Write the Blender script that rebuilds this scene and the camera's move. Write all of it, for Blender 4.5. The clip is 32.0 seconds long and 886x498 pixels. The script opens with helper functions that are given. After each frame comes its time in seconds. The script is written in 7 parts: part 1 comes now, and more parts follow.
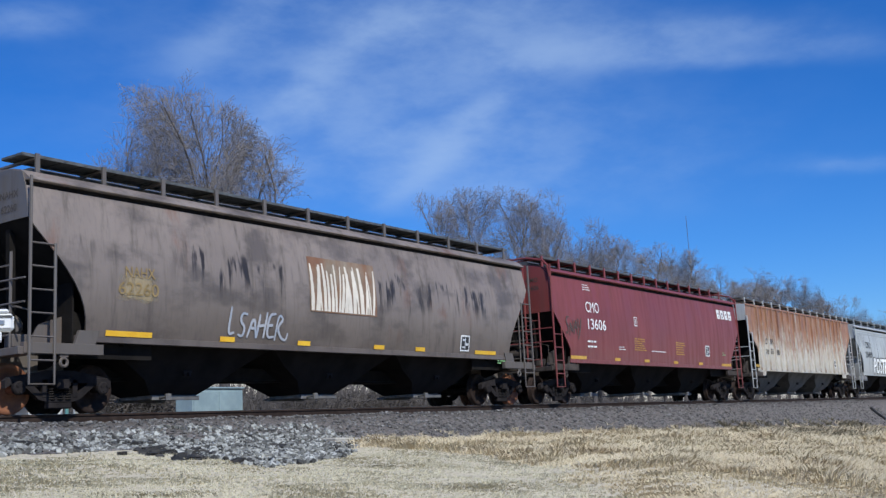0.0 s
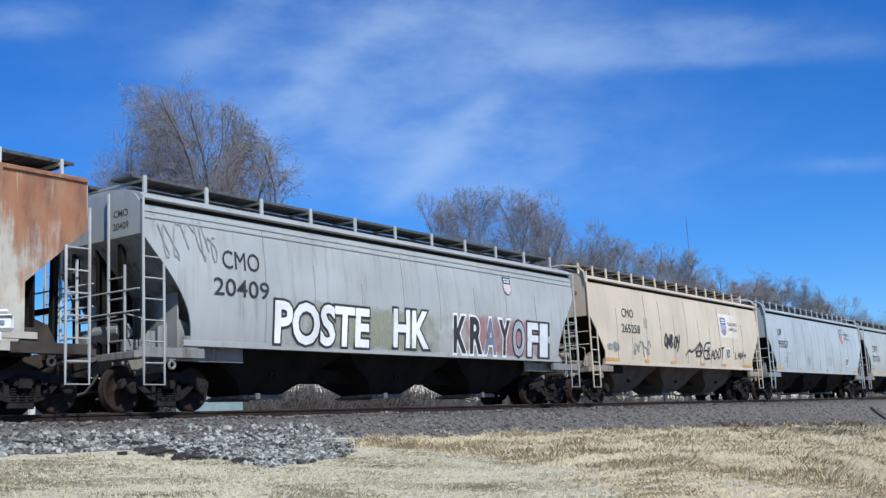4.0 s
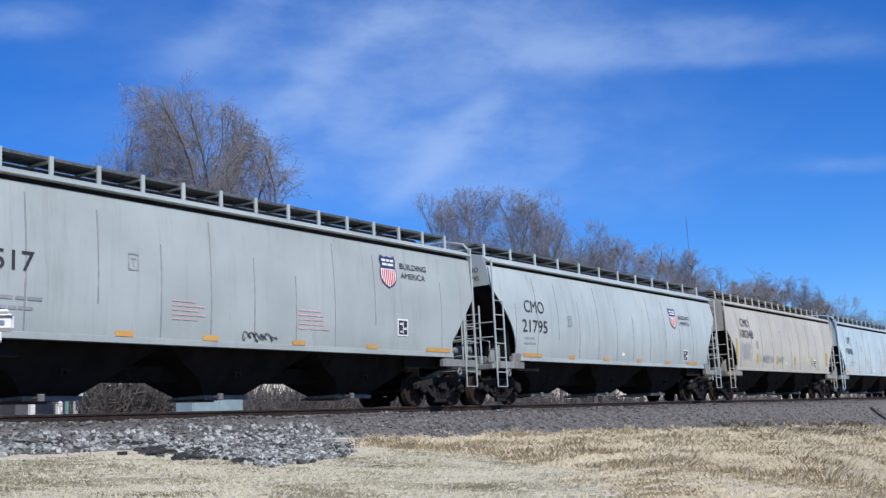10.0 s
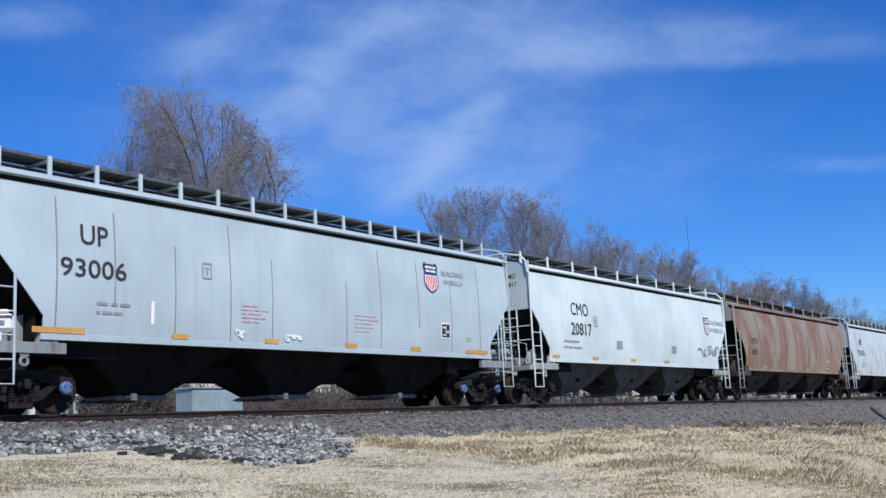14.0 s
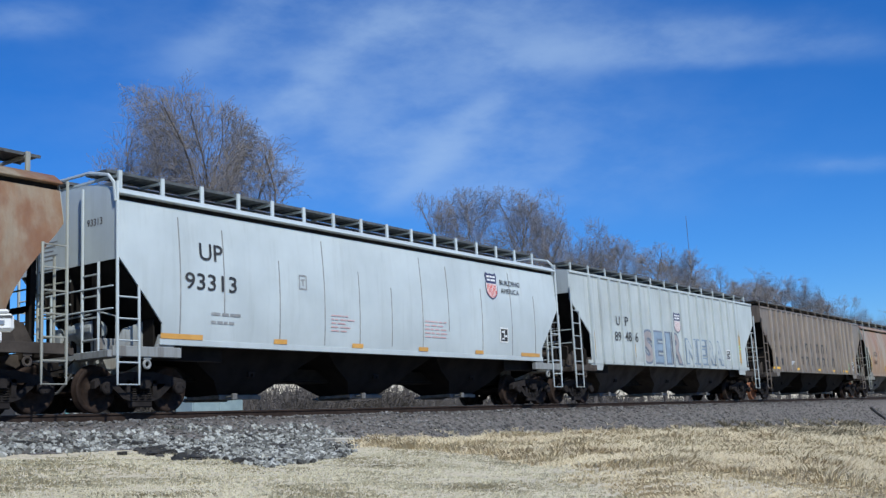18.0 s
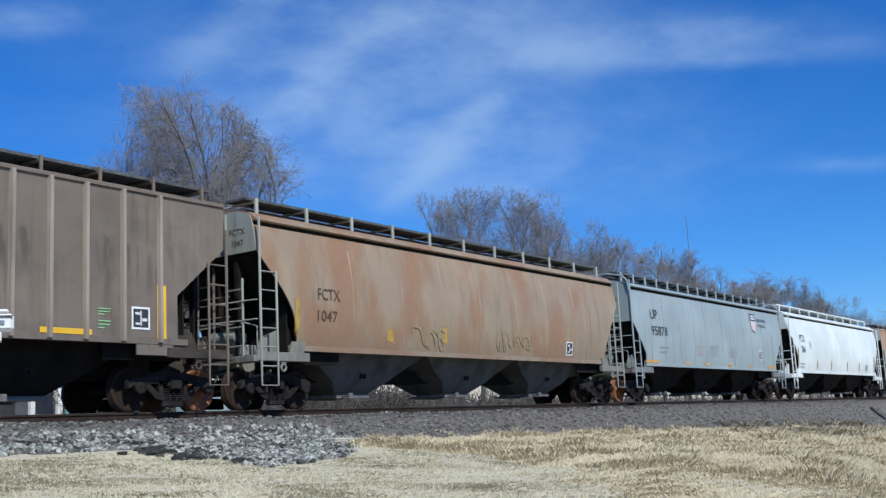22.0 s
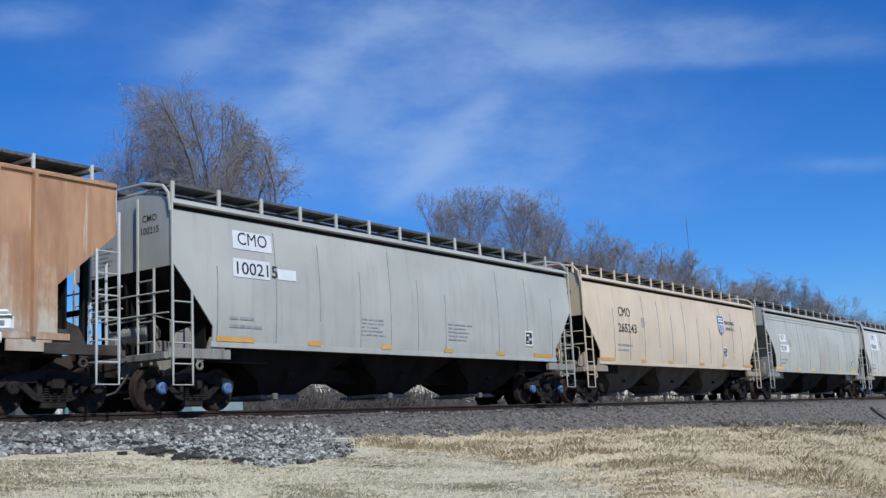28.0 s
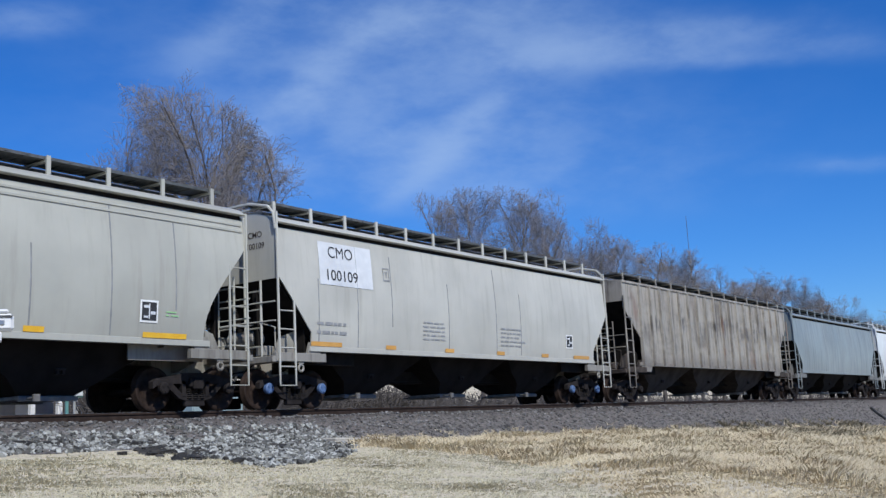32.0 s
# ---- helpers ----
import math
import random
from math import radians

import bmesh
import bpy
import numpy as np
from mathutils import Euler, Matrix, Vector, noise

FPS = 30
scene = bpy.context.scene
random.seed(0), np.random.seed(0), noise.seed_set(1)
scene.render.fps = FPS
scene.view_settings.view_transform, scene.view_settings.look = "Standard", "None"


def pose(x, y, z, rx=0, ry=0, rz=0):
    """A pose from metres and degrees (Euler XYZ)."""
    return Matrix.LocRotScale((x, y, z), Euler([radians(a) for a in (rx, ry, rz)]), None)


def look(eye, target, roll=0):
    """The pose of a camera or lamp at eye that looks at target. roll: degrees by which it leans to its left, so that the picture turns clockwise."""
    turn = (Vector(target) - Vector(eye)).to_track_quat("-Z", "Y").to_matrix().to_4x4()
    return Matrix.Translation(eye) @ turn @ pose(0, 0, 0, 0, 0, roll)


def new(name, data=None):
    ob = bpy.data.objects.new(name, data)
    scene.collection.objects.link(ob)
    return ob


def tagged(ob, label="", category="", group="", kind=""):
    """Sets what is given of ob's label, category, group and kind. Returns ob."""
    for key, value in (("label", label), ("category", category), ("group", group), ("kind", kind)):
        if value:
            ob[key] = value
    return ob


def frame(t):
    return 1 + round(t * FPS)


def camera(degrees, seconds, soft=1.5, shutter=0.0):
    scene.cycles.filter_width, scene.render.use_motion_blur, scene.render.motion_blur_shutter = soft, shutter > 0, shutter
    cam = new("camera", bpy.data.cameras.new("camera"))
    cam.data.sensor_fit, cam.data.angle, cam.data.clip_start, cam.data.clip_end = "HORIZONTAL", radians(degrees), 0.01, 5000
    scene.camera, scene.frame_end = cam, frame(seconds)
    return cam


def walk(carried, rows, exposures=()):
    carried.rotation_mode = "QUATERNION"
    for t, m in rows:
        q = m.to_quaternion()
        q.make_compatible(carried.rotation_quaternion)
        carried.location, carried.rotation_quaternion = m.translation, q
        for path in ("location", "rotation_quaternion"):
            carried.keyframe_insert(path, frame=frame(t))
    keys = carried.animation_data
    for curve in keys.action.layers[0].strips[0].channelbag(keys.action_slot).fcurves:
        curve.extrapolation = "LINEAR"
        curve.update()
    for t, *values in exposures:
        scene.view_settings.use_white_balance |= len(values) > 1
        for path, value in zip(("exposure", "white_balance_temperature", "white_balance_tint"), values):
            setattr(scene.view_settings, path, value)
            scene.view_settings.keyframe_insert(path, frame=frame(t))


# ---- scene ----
# one still camera, standing low beside the line
cam = camera(45.1, 32.0, soft=1.4)
RAIL_Y = 18.26          # centre line of the track
EYE = (0.0, 0.0, -0.64)
VIEW = look(EYE, (16.184, 11.267, 2.688), -2.94)
walk(cam, [(0.0, VIEW), (32.0, VIEW)], exposures=[(0.0, -0.05, 6100.0, 7.0), (1.0, 0.1, 6100.0, 6.0), (2.0, 0.14, 6100.0, 4.0), (3.0, 0.12, 6100.0, 5.0), (7.0, 0.06, 6100.0, 4.5), (9.0, 0.08, 6100.0, 10.0), (14.0, 0.02, 6100.0, 11.0), (17.0, -0.04, 6100.0, 6.0), (18.0, -0.05, 6100.0, 4.0), (20.0, -0.1, 6100.0, 6.0), (21.0, -0.13, 6100.0, 6.0), (22.0, 0.02, 6100.0, 3.0), (23.0, 0.06, 6100.0, 3.0), (25.0, -0.04, 6100.0, 9.0), (28.0, -0.08, 6100.0, 6.0), (30.0, -0.1, 6100.0, 7.0), (32.0, -0.1, 6100.0, 8.0)])


def travelled(t):
    """Metres that the train has rolled towards -x, counted from its place at 16 s."""
    u = t - 16
    return 13.0745 * u - 0.1292 * u * u / 16


# ---------------------------------------------------------------- world and sun
SUN_AZ, SUN_EL = radians(246), radians(44)   # direction to the sun: angle from +x, height
sun_dir = Vector((math.cos(SUN_AZ) * math.cos(SUN_EL), math.sin(SUN_AZ) * math.cos(SUN_EL), math.sin(SUN_EL)))
lamp = bpy.data.lights.new("sun", "SUN")
lamp.energy, lamp.angle, lamp.color = 4.8, radians(0.53), (1.0, 0.955, 0.88)
sun = new("sun", lamp)
sun.matrix_world = look((0, 0, 40), tuple(Vector((0, 0, 40)) - sun_dir))


class Nodes:
    """Short hand for building a node tree."""

    def __init__(self, tree):
        self.tree = tree
        tree.nodes.clear()

    def add(self, kind, inputs=None):
        n = self.tree.nodes.new(kind)
        for k, v in (inputs or {}).items():
            if isinstance(v, bpy.types.NodeSocket):
                self.tree.links.new(v, n.inputs[k])
            else:
                n.inputs[k].default_value = v
        return n

    def math(self, op, a, b=0.0, c=0.0):
        n = self.add("ShaderNodeMath", {0: a, 1: b, 2: c})
        n.operation = op
        return n.outputs[0]

    def ramp(self, fac, lo, hi, to_lo=0.0, to_hi=1.0):
        n = self.add("ShaderNodeMapRange", {"Value": fac, "From Min": lo, "From Max": hi, "To Min": to_lo, "To Max": to_hi})
        n.interpolation_type = "SMOOTHSTEP"
        return n.outputs[0]

    def mix(self, fac, a, b):
        n = self.tree.nodes.new("ShaderNodeMix")
        n.data_type = "RGBA"
        for s, v in ((n.inputs["Factor"], fac), (n.inputs[6], a), (n.inputs[7], b)):
            if isinstance(v, bpy.types.NodeSocket):
                self.tree.links.new(v, s)
            else:
                s.default_value = v if isinstance(v, float) else (*v[:3], 1.0)
        return n.outputs[2]

    def noise(self, vec, scale, detail=3.0, rough=0.55):
        return self.add("ShaderNodeTexNoise", {"Vector": vec, "Scale": scale, "Detail": detail, "Roughness": rough}).outputs["Fac"]

    def mapped(self, vec, loc=(0, 0, 0), scl=(1, 1, 1), rot=(0, 0, 0)):
        return self.add("ShaderNodeMapping", {"Vector": vec, "Location": loc, "Scale": scl, "Rotation": rot}).outputs[0]

    def vec(self, op, a, b):
        n = self.add("ShaderNodeVectorMath", {0: a, 1: b})
        n.operation = op
        return n.outputs[0]


world = bpy.data.worlds.new("winter_sky")
scene.world = world
world.use_nodes = True
w = Nodes(world.node_tree)
sky = w.add("ShaderNodeTexSky")
sky.sky_type, sky.sun_disc = "NISHITA", False
sky.sun_elevation, sky.sun_rotation = SUN_EL, math.atan2(sun_dir.x, sun_dir.y)
sky.altitude, sky.air_density, sky.dust_density, sky.ozone_density = 300.0, 1.0, 0.2, 4.0
heading = w.add("ShaderNodeTexCoord").outputs["Generated"]
# high cirrus: wind-drawn streaks on a flat layer far above
sep = w.add("ShaderNodeSeparateXYZ", {0: heading})
up = w.math("MAXIMUM", sep.outputs[2], 0.04)
layer = w.add("ShaderNodeCombineXYZ", {0: w.math("DIVIDE", sep.outputs[0], up), 1: w.math("DIVIDE", sep.outputs[1], up), 2: 0.0}).outputs[0]
drift = w.noise(layer, 1.6, 3.0)
drift2 = w.noise(w.mapped(layer, loc=(7, 3, 0)), 1.6, 3.0)
bent = w.vec("ADD", layer, w.add("ShaderNodeCombineXYZ", {0: w.math("MULTIPLY", w.math("SUBTRACT", drift, 0.5), 0.22), 1: w.math("MULTIPLY", w.math("SUBTRACT", drift2, 0.5), 0.22), 2: 0.0}).outputs[0])


def streak(x0, y0, x1, y1, wide, power):
    """One drawn-out patch of cirrus on that layer, from end to end."""
    ang = math.atan2(y1 - y0, x1 - x0)
    off = w.vec("SUBTRACT", bent, ((x0 + x1) / 2, (y0 + y1) / 2, 0))
    turned = w.add("ShaderNodeSeparateXYZ", {0: w.mapped(off, rot=(0, 0, -ang))})
    a = w.math("DIVIDE", turned.outputs[0], math.hypot(x1 - x0, y1 - y0) * 0.6)
    b = w.math("DIVIDE", turned.outputs[1], wide)
    r = w.math("ADD", w.math("MULTIPLY", a, a), w.math("MULTIPLY", b, b))
    return w.math("MULTIPLY", w.math("EXPONENT", w.math("MULTIPLY", r, -1.0)), power)


cloud = 0.0
for row in ((1.86, 2.09, 1.66, 1.59, 0.08, 0.38), (2.49, 2.42, 2.25, 1.96, 0.08, 0.6), (2.35, 2.08, 1.97, 1.62, 0.07, 0.5), (1.98, 1.66, 2.15, 1.18, 0.12, 0.55), (2.06, 1.66, 2.04, 1.43, 0.18, 0.25), (3.6, 2.74, 3.02, 2.04, 0.08, 0.62), (3.12, 2.16, 2.69, 1.62, 0.07, 0.58), (2.35, 1.57, 2.5, 1.16, 0.19, 0.5),
            (2.47, 1.32, 2.7, 0.82, 0.15, 0.55), (2.66, 1.21, 2.93, 0.89, 0.08, 0.35), (4.34, 1.24, 4.66, 0.96, 0.13, 0.28), (1.34, 2.24, 1.42, 2.03, 0.08, 0.4), (2.24, 2.35, 2.63, 1.56, 0.87, 0.26), (3.19, 2.83, 3.27, 1.5, 1.03, 0.2), (2.75, 0.83, 3.13, 0.61, 0.11, 0.2), (1.88, 1.77, 2.27, 1.17, 0.35, 0.2), (2.6, 2.5, 4.4, 2.1, 0.7, 0.24), (2.3, 2.1, 3.2, 1.9, 0.45, 0.12)):
    cloud = w.math("ADD", streak(*row), cloud)
wisps = w.noise(w.mapped(heading, scl=(1.0, 1.0, 2.2), rot=(0.5, 0.3, 0.4)), 11.0, 5.0, 0.6)
thick = w.math("MULTIPLY", cloud, w.ramp(wisps, 0.28, 0.75, 0.3, 1.0))
cover = w.math("MULTIPLY", w.math("SUBTRACT", 1.0, w.math("EXPONENT", w.math("MULTIPLY", thick, -1.9))), 0.6)
grade = w.add("ShaderNodeHueSaturation", {"Color": sky.outputs[0], "Saturation": 1.3, "Value": 1.0, "Hue": 0.5, "Fac": 1.0})
deep = w.add("ShaderNodeVectorMath", {0: grade.outputs[0], 1: (0.70, 0.97, 1.42)})
deep.operation = "MULTIPLY"
mixed = w.mix(cover, deep.outputs[0], (5.6, 7.2, 9.8))
back = w.add("ShaderNodeBackground", {"Color": mixed, "Strength": 0.09})
w.tree.links.new(back.outputs[0], w.add("ShaderNodeOutputWorld").inputs[0])

# ---------------------------------------------------------------- materials
def material(name):
    m = bpy.data.materials.new(name)
    m.use_nodes = True
    n = Nodes(m.node_tree)
    out = n.add("ShaderNodeOutputMaterial")
    bsdf = n.add("ShaderNodeBsdfPrincipled")
    n.tree.links.new(bsdf.outputs[0], out.inputs[0])
    n.bsdf = bsdf
    n.place = n.add("ShaderNodeTexCoord").outputs["Object"]
    n.luck = n.add("ShaderNodeObjectInfo").outputs["Random"]
    return m, n


def finish(n, color, rough, metal=0.0, bump=None, depth=0.01):
    for key, v in (("Base Color", color), ("Roughness", rough), ("Metallic", metal)):
        if isinstance(v, bpy.types.NodeSocket):
            n.tree.links.new(v, n.bsdf.inputs[key])
        else:
            n.bsdf.inputs[key].default_value = (*v, 1.0) if isinstance(v, tuple) else v
    if bump is not None:
        b = n.add("ShaderNodeBump", {"Height": bump, "Strength": 0.6, "Distance": depth})
        n.tree.links.new(b.outputs[0], n.bsdf.inputs["Normal"])


BASES = {}


def car_paint(name, base, grime=0.35, rust=0.0, rust_top=0.0, hue=((0.24, 0.085, 0.035), (0.085, 0.035, 0.022)), dark=(0.07, 0.055, 0.045), seed=0.0, gloss=0.34, drips=0.0, low_top=2.0):
    """Freight-car paint: base coat, vertical wash streaks of dirt, rust blooms (rust), rust running down from the roof (rust_top), short black runs (drips)."""
    m, n = material(name)
    BASES[name] = base
    p = n.mapped(n.place, loc=(seed * 13.7, seed * 3.1, seed * 0.7))
    p = n.vec("ADD", p, n.add("ShaderNodeCombineXYZ", {0: n.math("MULTIPLY", n.luck, 40.0), 1: 0.0, 2: 0.0}).outputs[0])
    blotch = n.noise(p, 0.55, 4.0)
    streaks = n.noise(n.mapped(p, scl=(2.6, 2.6, 0.22)), 1.6, 5.0, 0.65)
    fine = n.noise(n.mapped(p, scl=(9.0, 9.0, 0.6)), 2.0, 4.0)
    speck = n.noise(p, 26.0, 3.0)
    col = n.mix(n.ramp(blotch, 0.25, 0.75), tuple(c * 0.86 for c in base), tuple(min(c * 1.08, 0.85) for c in base))
    col = n.mix(n.math("MULTIPLY", n.ramp(streaks, 0.48, 0.78), grime), col, dark)
    col = n.mix(n.math("MULTIPLY", n.ramp(fine, 0.5, 0.8), grime * grime * 0.55), col, dark)
    height = n.add("ShaderNodeSeparateXYZ", {0: n.place}).outputs[2]
    if drips > 0:
        runs = n.noise(n.mapped(p, scl=(3.4, 0.0, 0.5), loc=(2, 0, 0)), 1.5, 3.0, 0.6)
        tops = n.noise(n.mapped(p, scl=(1.0, 0.0, 0.0), loc=(9, 0, 0)), 0.9, 4.0)
        start = n.math("SUBTRACT", height, n.math("MULTIPLY", tops, 1.6))
        band = n.math("MULTIPLY", n.ramp(start, 1.5, 2.0), n.ramp(start, 2.35, 2.5, 1.0, 0.0))
        where = n.ramp(n.noise(n.mapped(p, scl=(1.0, 0.0, 0.3)), 0.5, 2.0), 0.38, 0.55)
        col = n.mix(n.math("MULTIPLY", n.math("MULTIPLY", n.ramp(runs, 0.48, 0.6), band), n.math("MULTIPLY", where, drips)), col, (0.028, 0.022, 0.019))
        wash = n.noise(n.mapped(p, scl=(1.0, 1.0, 1.6), loc=(4, 0, 7)), 0.8, 5.0, 0.6)
        col = n.mix(n.math("MULTIPLY", n.ramp(wash, 0.46, 0.66), drips * 0.6), col, dark)
    if rust > 0:
        spots = n.noise(n.mapped(p, loc=(5, 0, 2), scl=(1.0, 1.0, 0.5)), 0.75, 6.0, 0.62)
        rusty = n.mix(n.noise(p, 4.0, 5.0), *hue)
        col = n.mix(n.math("MULTIPLY", n.ramp(spots, 0.62 - rust * 0.3, 0.72 - rust * 0.18), min(1.0, 0.35 + rust)), col, rusty)
    if rust_top > 0:
        edge = n.math("ADD", n.math("ADD", height, n.math("MULTIPLY", n.math("SUBTRACT", blotch, 0.5), 2.6)), n.math("MULTIPLY", n.math("SUBTRACT", streaks, 0.5), 3.4))
        edge = n.math("ADD", edge, n.math("MULTIPLY", n.math("SUBTRACT", fine, 0.5), 1.2))
        flakes = n.noise(n.mapped(p, scl=(1.0, 1.0, 0.6)), 3.2, 6.0, 0.7)
        edge = n.math("ADD", edge, n.math("MULTIPLY", n.math("SUBTRACT", flakes, 0.5), 2.2))
        rusty = n.mix(n.ramp(n.noise(n.mapped(p, scl=(2.0, 2.0, 0.5)), 1.6, 5.0), 0.3, 0.7), *hue)
        bare = n.noise(n.mapped(p, scl=(4.5, 4.5, 0.28), loc=(3, 1, 0)), 1.3, 3.0)
        cover = n.math("MULTIPLY", n.ramp(edge, 3.6 - rust_top * 1.6, 5.0 - rust_top * 1.4), n.ramp(bare, 0.6, 0.72, 0.94, 0.25))
        col = n.mix(cover, col, rusty)
        # thin brown stain over the rest
        col = n.mix(n.ramp(flakes, 0.42, 0.72, 0.0, 0.6), col, (0.32, 0.20, 0.115))
    # darker brown towards the bottom of the side, with a streaky upper edge
    low = n.ramp(n.math("ADD", height, n.math("MULTIPLY", n.math("SUBTRACT", streaks, 0.5), 0.9)), 1.3, low_top, grime * 0.55 * (1.5 if low_top > 2 else 1.0), 0.0)
    col = n.mix(low, col, (0.12, 0.10, 0.085) if low_top <= 2 else (0.062, 0.047, 0.038))
    col = n.mix(n.math("MULTIPLY", n.ramp(speck, 0.62, 0.75), 0.25 * grime), col, dark)
    finish(n, col, n.ramp(streaks, 0.3, 0.8, gloss, gloss + 0.3), 0.0, n.noise(n.mapped(p, scl=(1.0, 1.0, 0.5)), 1.4, 3.0), 0.012)
    return m


def rough_stuff(name, a, b, scale=6.0, rough=0.85, metal=0.0, depth=0.01, spread=0.0):
    m, n = material(name)
    if max(b) < 0.09 and rough > 0.6:
        n.bsdf.inputs["Specular IOR Level"].default_value = 0.12   # soot, dust and the shade-dark paints hardly shine
    g = n.noise(n.place, scale, 5.0, 0.6)
    big = n.noise(n.place, scale * 0.13, 3.0)
    col = n.mix(n.ramp(g, 0.3, 0.7), a, b)
    col = n.mix(n.ramp(big, 0.35, 0.7, 0.0, 0.45), col, tuple(0.55 * (p + q) / 2 for p, q in zip(a, b)))
    if spread:
        col = n.mix(n.math("MULTIPLY", n.luck, spread), col, tuple(0.4 * c for c in a))
    finish(n, col, rough, metal, g, depth)
    return m


def smear_paint(name, color, most=0.8):
    """Thin sprayed or rolled paint that fades out towards the edges of its patch."""
    m, n = material(name)
    uv = n.add("ShaderNodeSeparateXYZ", {0: n.add("ShaderNodeTexCoord").outputs["UV"]})
    wob = n.noise(n.place, 3.0, 4.0, 0.6)
    fade = None
    for axis, soft in ((0, 0.30), (1, 0.22)):
        d = n.math("ADD", n.math("ABSOLUTE", n.math("SUBTRACT", uv.outputs[axis], 0.5)), n.math("MULTIPLY", n.math("SUBTRACT", wob, 0.5), 0.35))
        f = n.ramp(d, 0.5 - soft, 0.5, 1.0, 0.0)
        fade = f if fade is None else n.math("MULTIPLY", fade, f)
    fade = n.math("MULTIPLY", fade, n.ramp(n.noise(n.mapped(n.place, scl=(6, 6, 1.2)), 2.0, 4.0), 0.25, 0.6, 0.45 * most, most))
    finish(n, color, 0.6)
    mix = n.add("ShaderNodeMixShader", {0: fade})
    n.tree.links.new(n.add("ShaderNodeBsdfTransparent").outputs[0], mix.inputs[1])
    n.tree.links.new(n.bsdf.outputs[0], mix.inputs[2])
    n.tree.links.new(mix.outputs[0], [q for q in n.tree.nodes if q.type == "OUTPUT_MATERIAL"][0].inputs[0])
    return m


def island_stuff(name, cols, rough=0.9, patch=None):
    """Many small loose pieces in one mesh, each of its own shade."""
    m, n = material(name)
    luck = n.add("ShaderNodeNewGeometry").outputs["Random Per Island"]
    r = n.add("ShaderNodeValToRGB", {"Fac": luck})
    el = r.color_ramp.elements
    el[0].position, el[0].color = 0.0, (*cols[0], 1)
    el[1].position, el[1].color = 1.0, (*cols[-1], 1)
    for i, c in enumerate(cols[1:-1], 1):
        e = el.new(i / (len(cols) - 1))
        e.color = (*c, 1)
    g = n.noise(n.place, 30.0, 3.0)
    col = n.mix(n.ramp(g, 0.3, 0.7, 0.0, 0.3), r.outputs[0], tuple(c * 0.6 for c in cols[0]))
    if patch:
        col = n.mix(n.ramp(n.noise(n.place, 0.6, 5.0, 0.65), 0.40, 0.66, 0.0, 0.6), col, patch)
    finish(n, col, rough)
    return m


STEEL_DARK = rough_stuff("grimy_black_steel", (0.014, 0.012, 0.011), (0.030, 0.025, 0.022), 5.0, 0.75)
TRUCK = rough_stuff("dusty_truck_casting", (0.013, 0.011, 0.011), (0.032, 0.027, 0.026), 4.0, 0.85)
WHEEL = rough_stuff("rusty_wheel_steel", (0.020, 0.014, 0.012), (0.042, 0.028, 0.022), 9.0, 0.7, 0.2)
FRESHRUST = rough_stuff("orange_rusted_wheel_steel", (0.16, 0.055, 0.022), (0.26, 0.10, 0.04), 5.0, 0.75)
CAPBLUE = rough_stuff("blue_painted_bearing_cap", (0.05, 0.10, 0.22), (0.10, 0.16, 0.30), 8.0, 0.6)
GRATE = rough_stuff("weathered_galvanised_grating", (0.07, 0.075, 0.075), (0.13, 0.135, 0.135), 8.0, 0.6, 0.3)
DULLSTEEL = rough_stuff("dull_grey_gate_steel", (0.11, 0.105, 0.10), (0.22, 0.21, 0.20), 5.0, 0.6, 0.2)
# grime in weld seams, and the painted shadow strips beside side posts
DARKLINE = rough_stuff("seam_grime_and_post_shade", (0.16, 0.165, 0.168), (0.28, 0.285, 0.288), 2.0, 0.8)
GALV = rough_stuff("bare_galvanised_steel", (0.42, 0.42, 0.40), (0.6, 0.6, 0.58), 8.0, 0.5, 0.6)
RUBBER = rough_stuff("black_rubber_hose", (0.015, 0.015, 0.015), (0.03, 0.03, 0.03), 10.0, 0.6)
RAIL = rough_stuff("rusty_rail_steel", (0.028, 0.019, 0.016), (0.055, 0.038, 0.03), 8.0, 0.75, 0.2)
SHINE = rough_stuff("worn_rail_head", (0.35, 0.34, 0.33), (0.5, 0.49, 0.48), 10.0, 0.3, 1.0)
TIMBER = rough_stuff("creosoted_timber", (0.05, 0.04, 0.032), (0.11, 0.09, 0.075), 7.0, 0.9, 0.0, 0.02, 0.4)
YELLOW = rough_stuff("yellow_reflective_tape", (0.75, 0.40, 0.02), (0.85, 0.52, 0.04), 3.0, 0.35)
ORANGE = rough_stuff("faded_orange_reflective_tape", (0.55, 0.28, 0.06), (0.62, 0.34, 0.09), 3.0, 0.45)
WHITE = rough_stuff("white_stencil_paint", (0.74, 0.74, 0.72), (0.82, 0.82, 0.80), 9.0, 0.6)
BLACK = rough_stuff("black_stencil_paint", (0.02, 0.02, 0.022), (0.04, 0.04, 0.042), 9.0, 0.6)
GREY = rough_stuff("faint_grey_stencil", (0.22, 0.225, 0.23), (0.32, 0.325, 0.33), 9.0, 0.7)
PALE = rough_stuff("pale_patch_paint", (0.58, 0.60, 0.62), (0.66, 0.68, 0.70), 4.0, 0.6)
REDP = rough_stuff("red_stencil_paint", (0.5, 0.05, 0.04), (0.58, 0.09, 0.07), 6.0, 0.6)
PINK = rough_stuff("sun_faded_red_paint", (0.52, 0.32, 0.32), (0.6, 0.42, 0.42), 6.0, 0.6)
BLUE = rough_stuff("blue_emblem_paint", (0.03, 0.05, 0.22), (0.05, 0.08, 0.28), 6.0, 0.5)
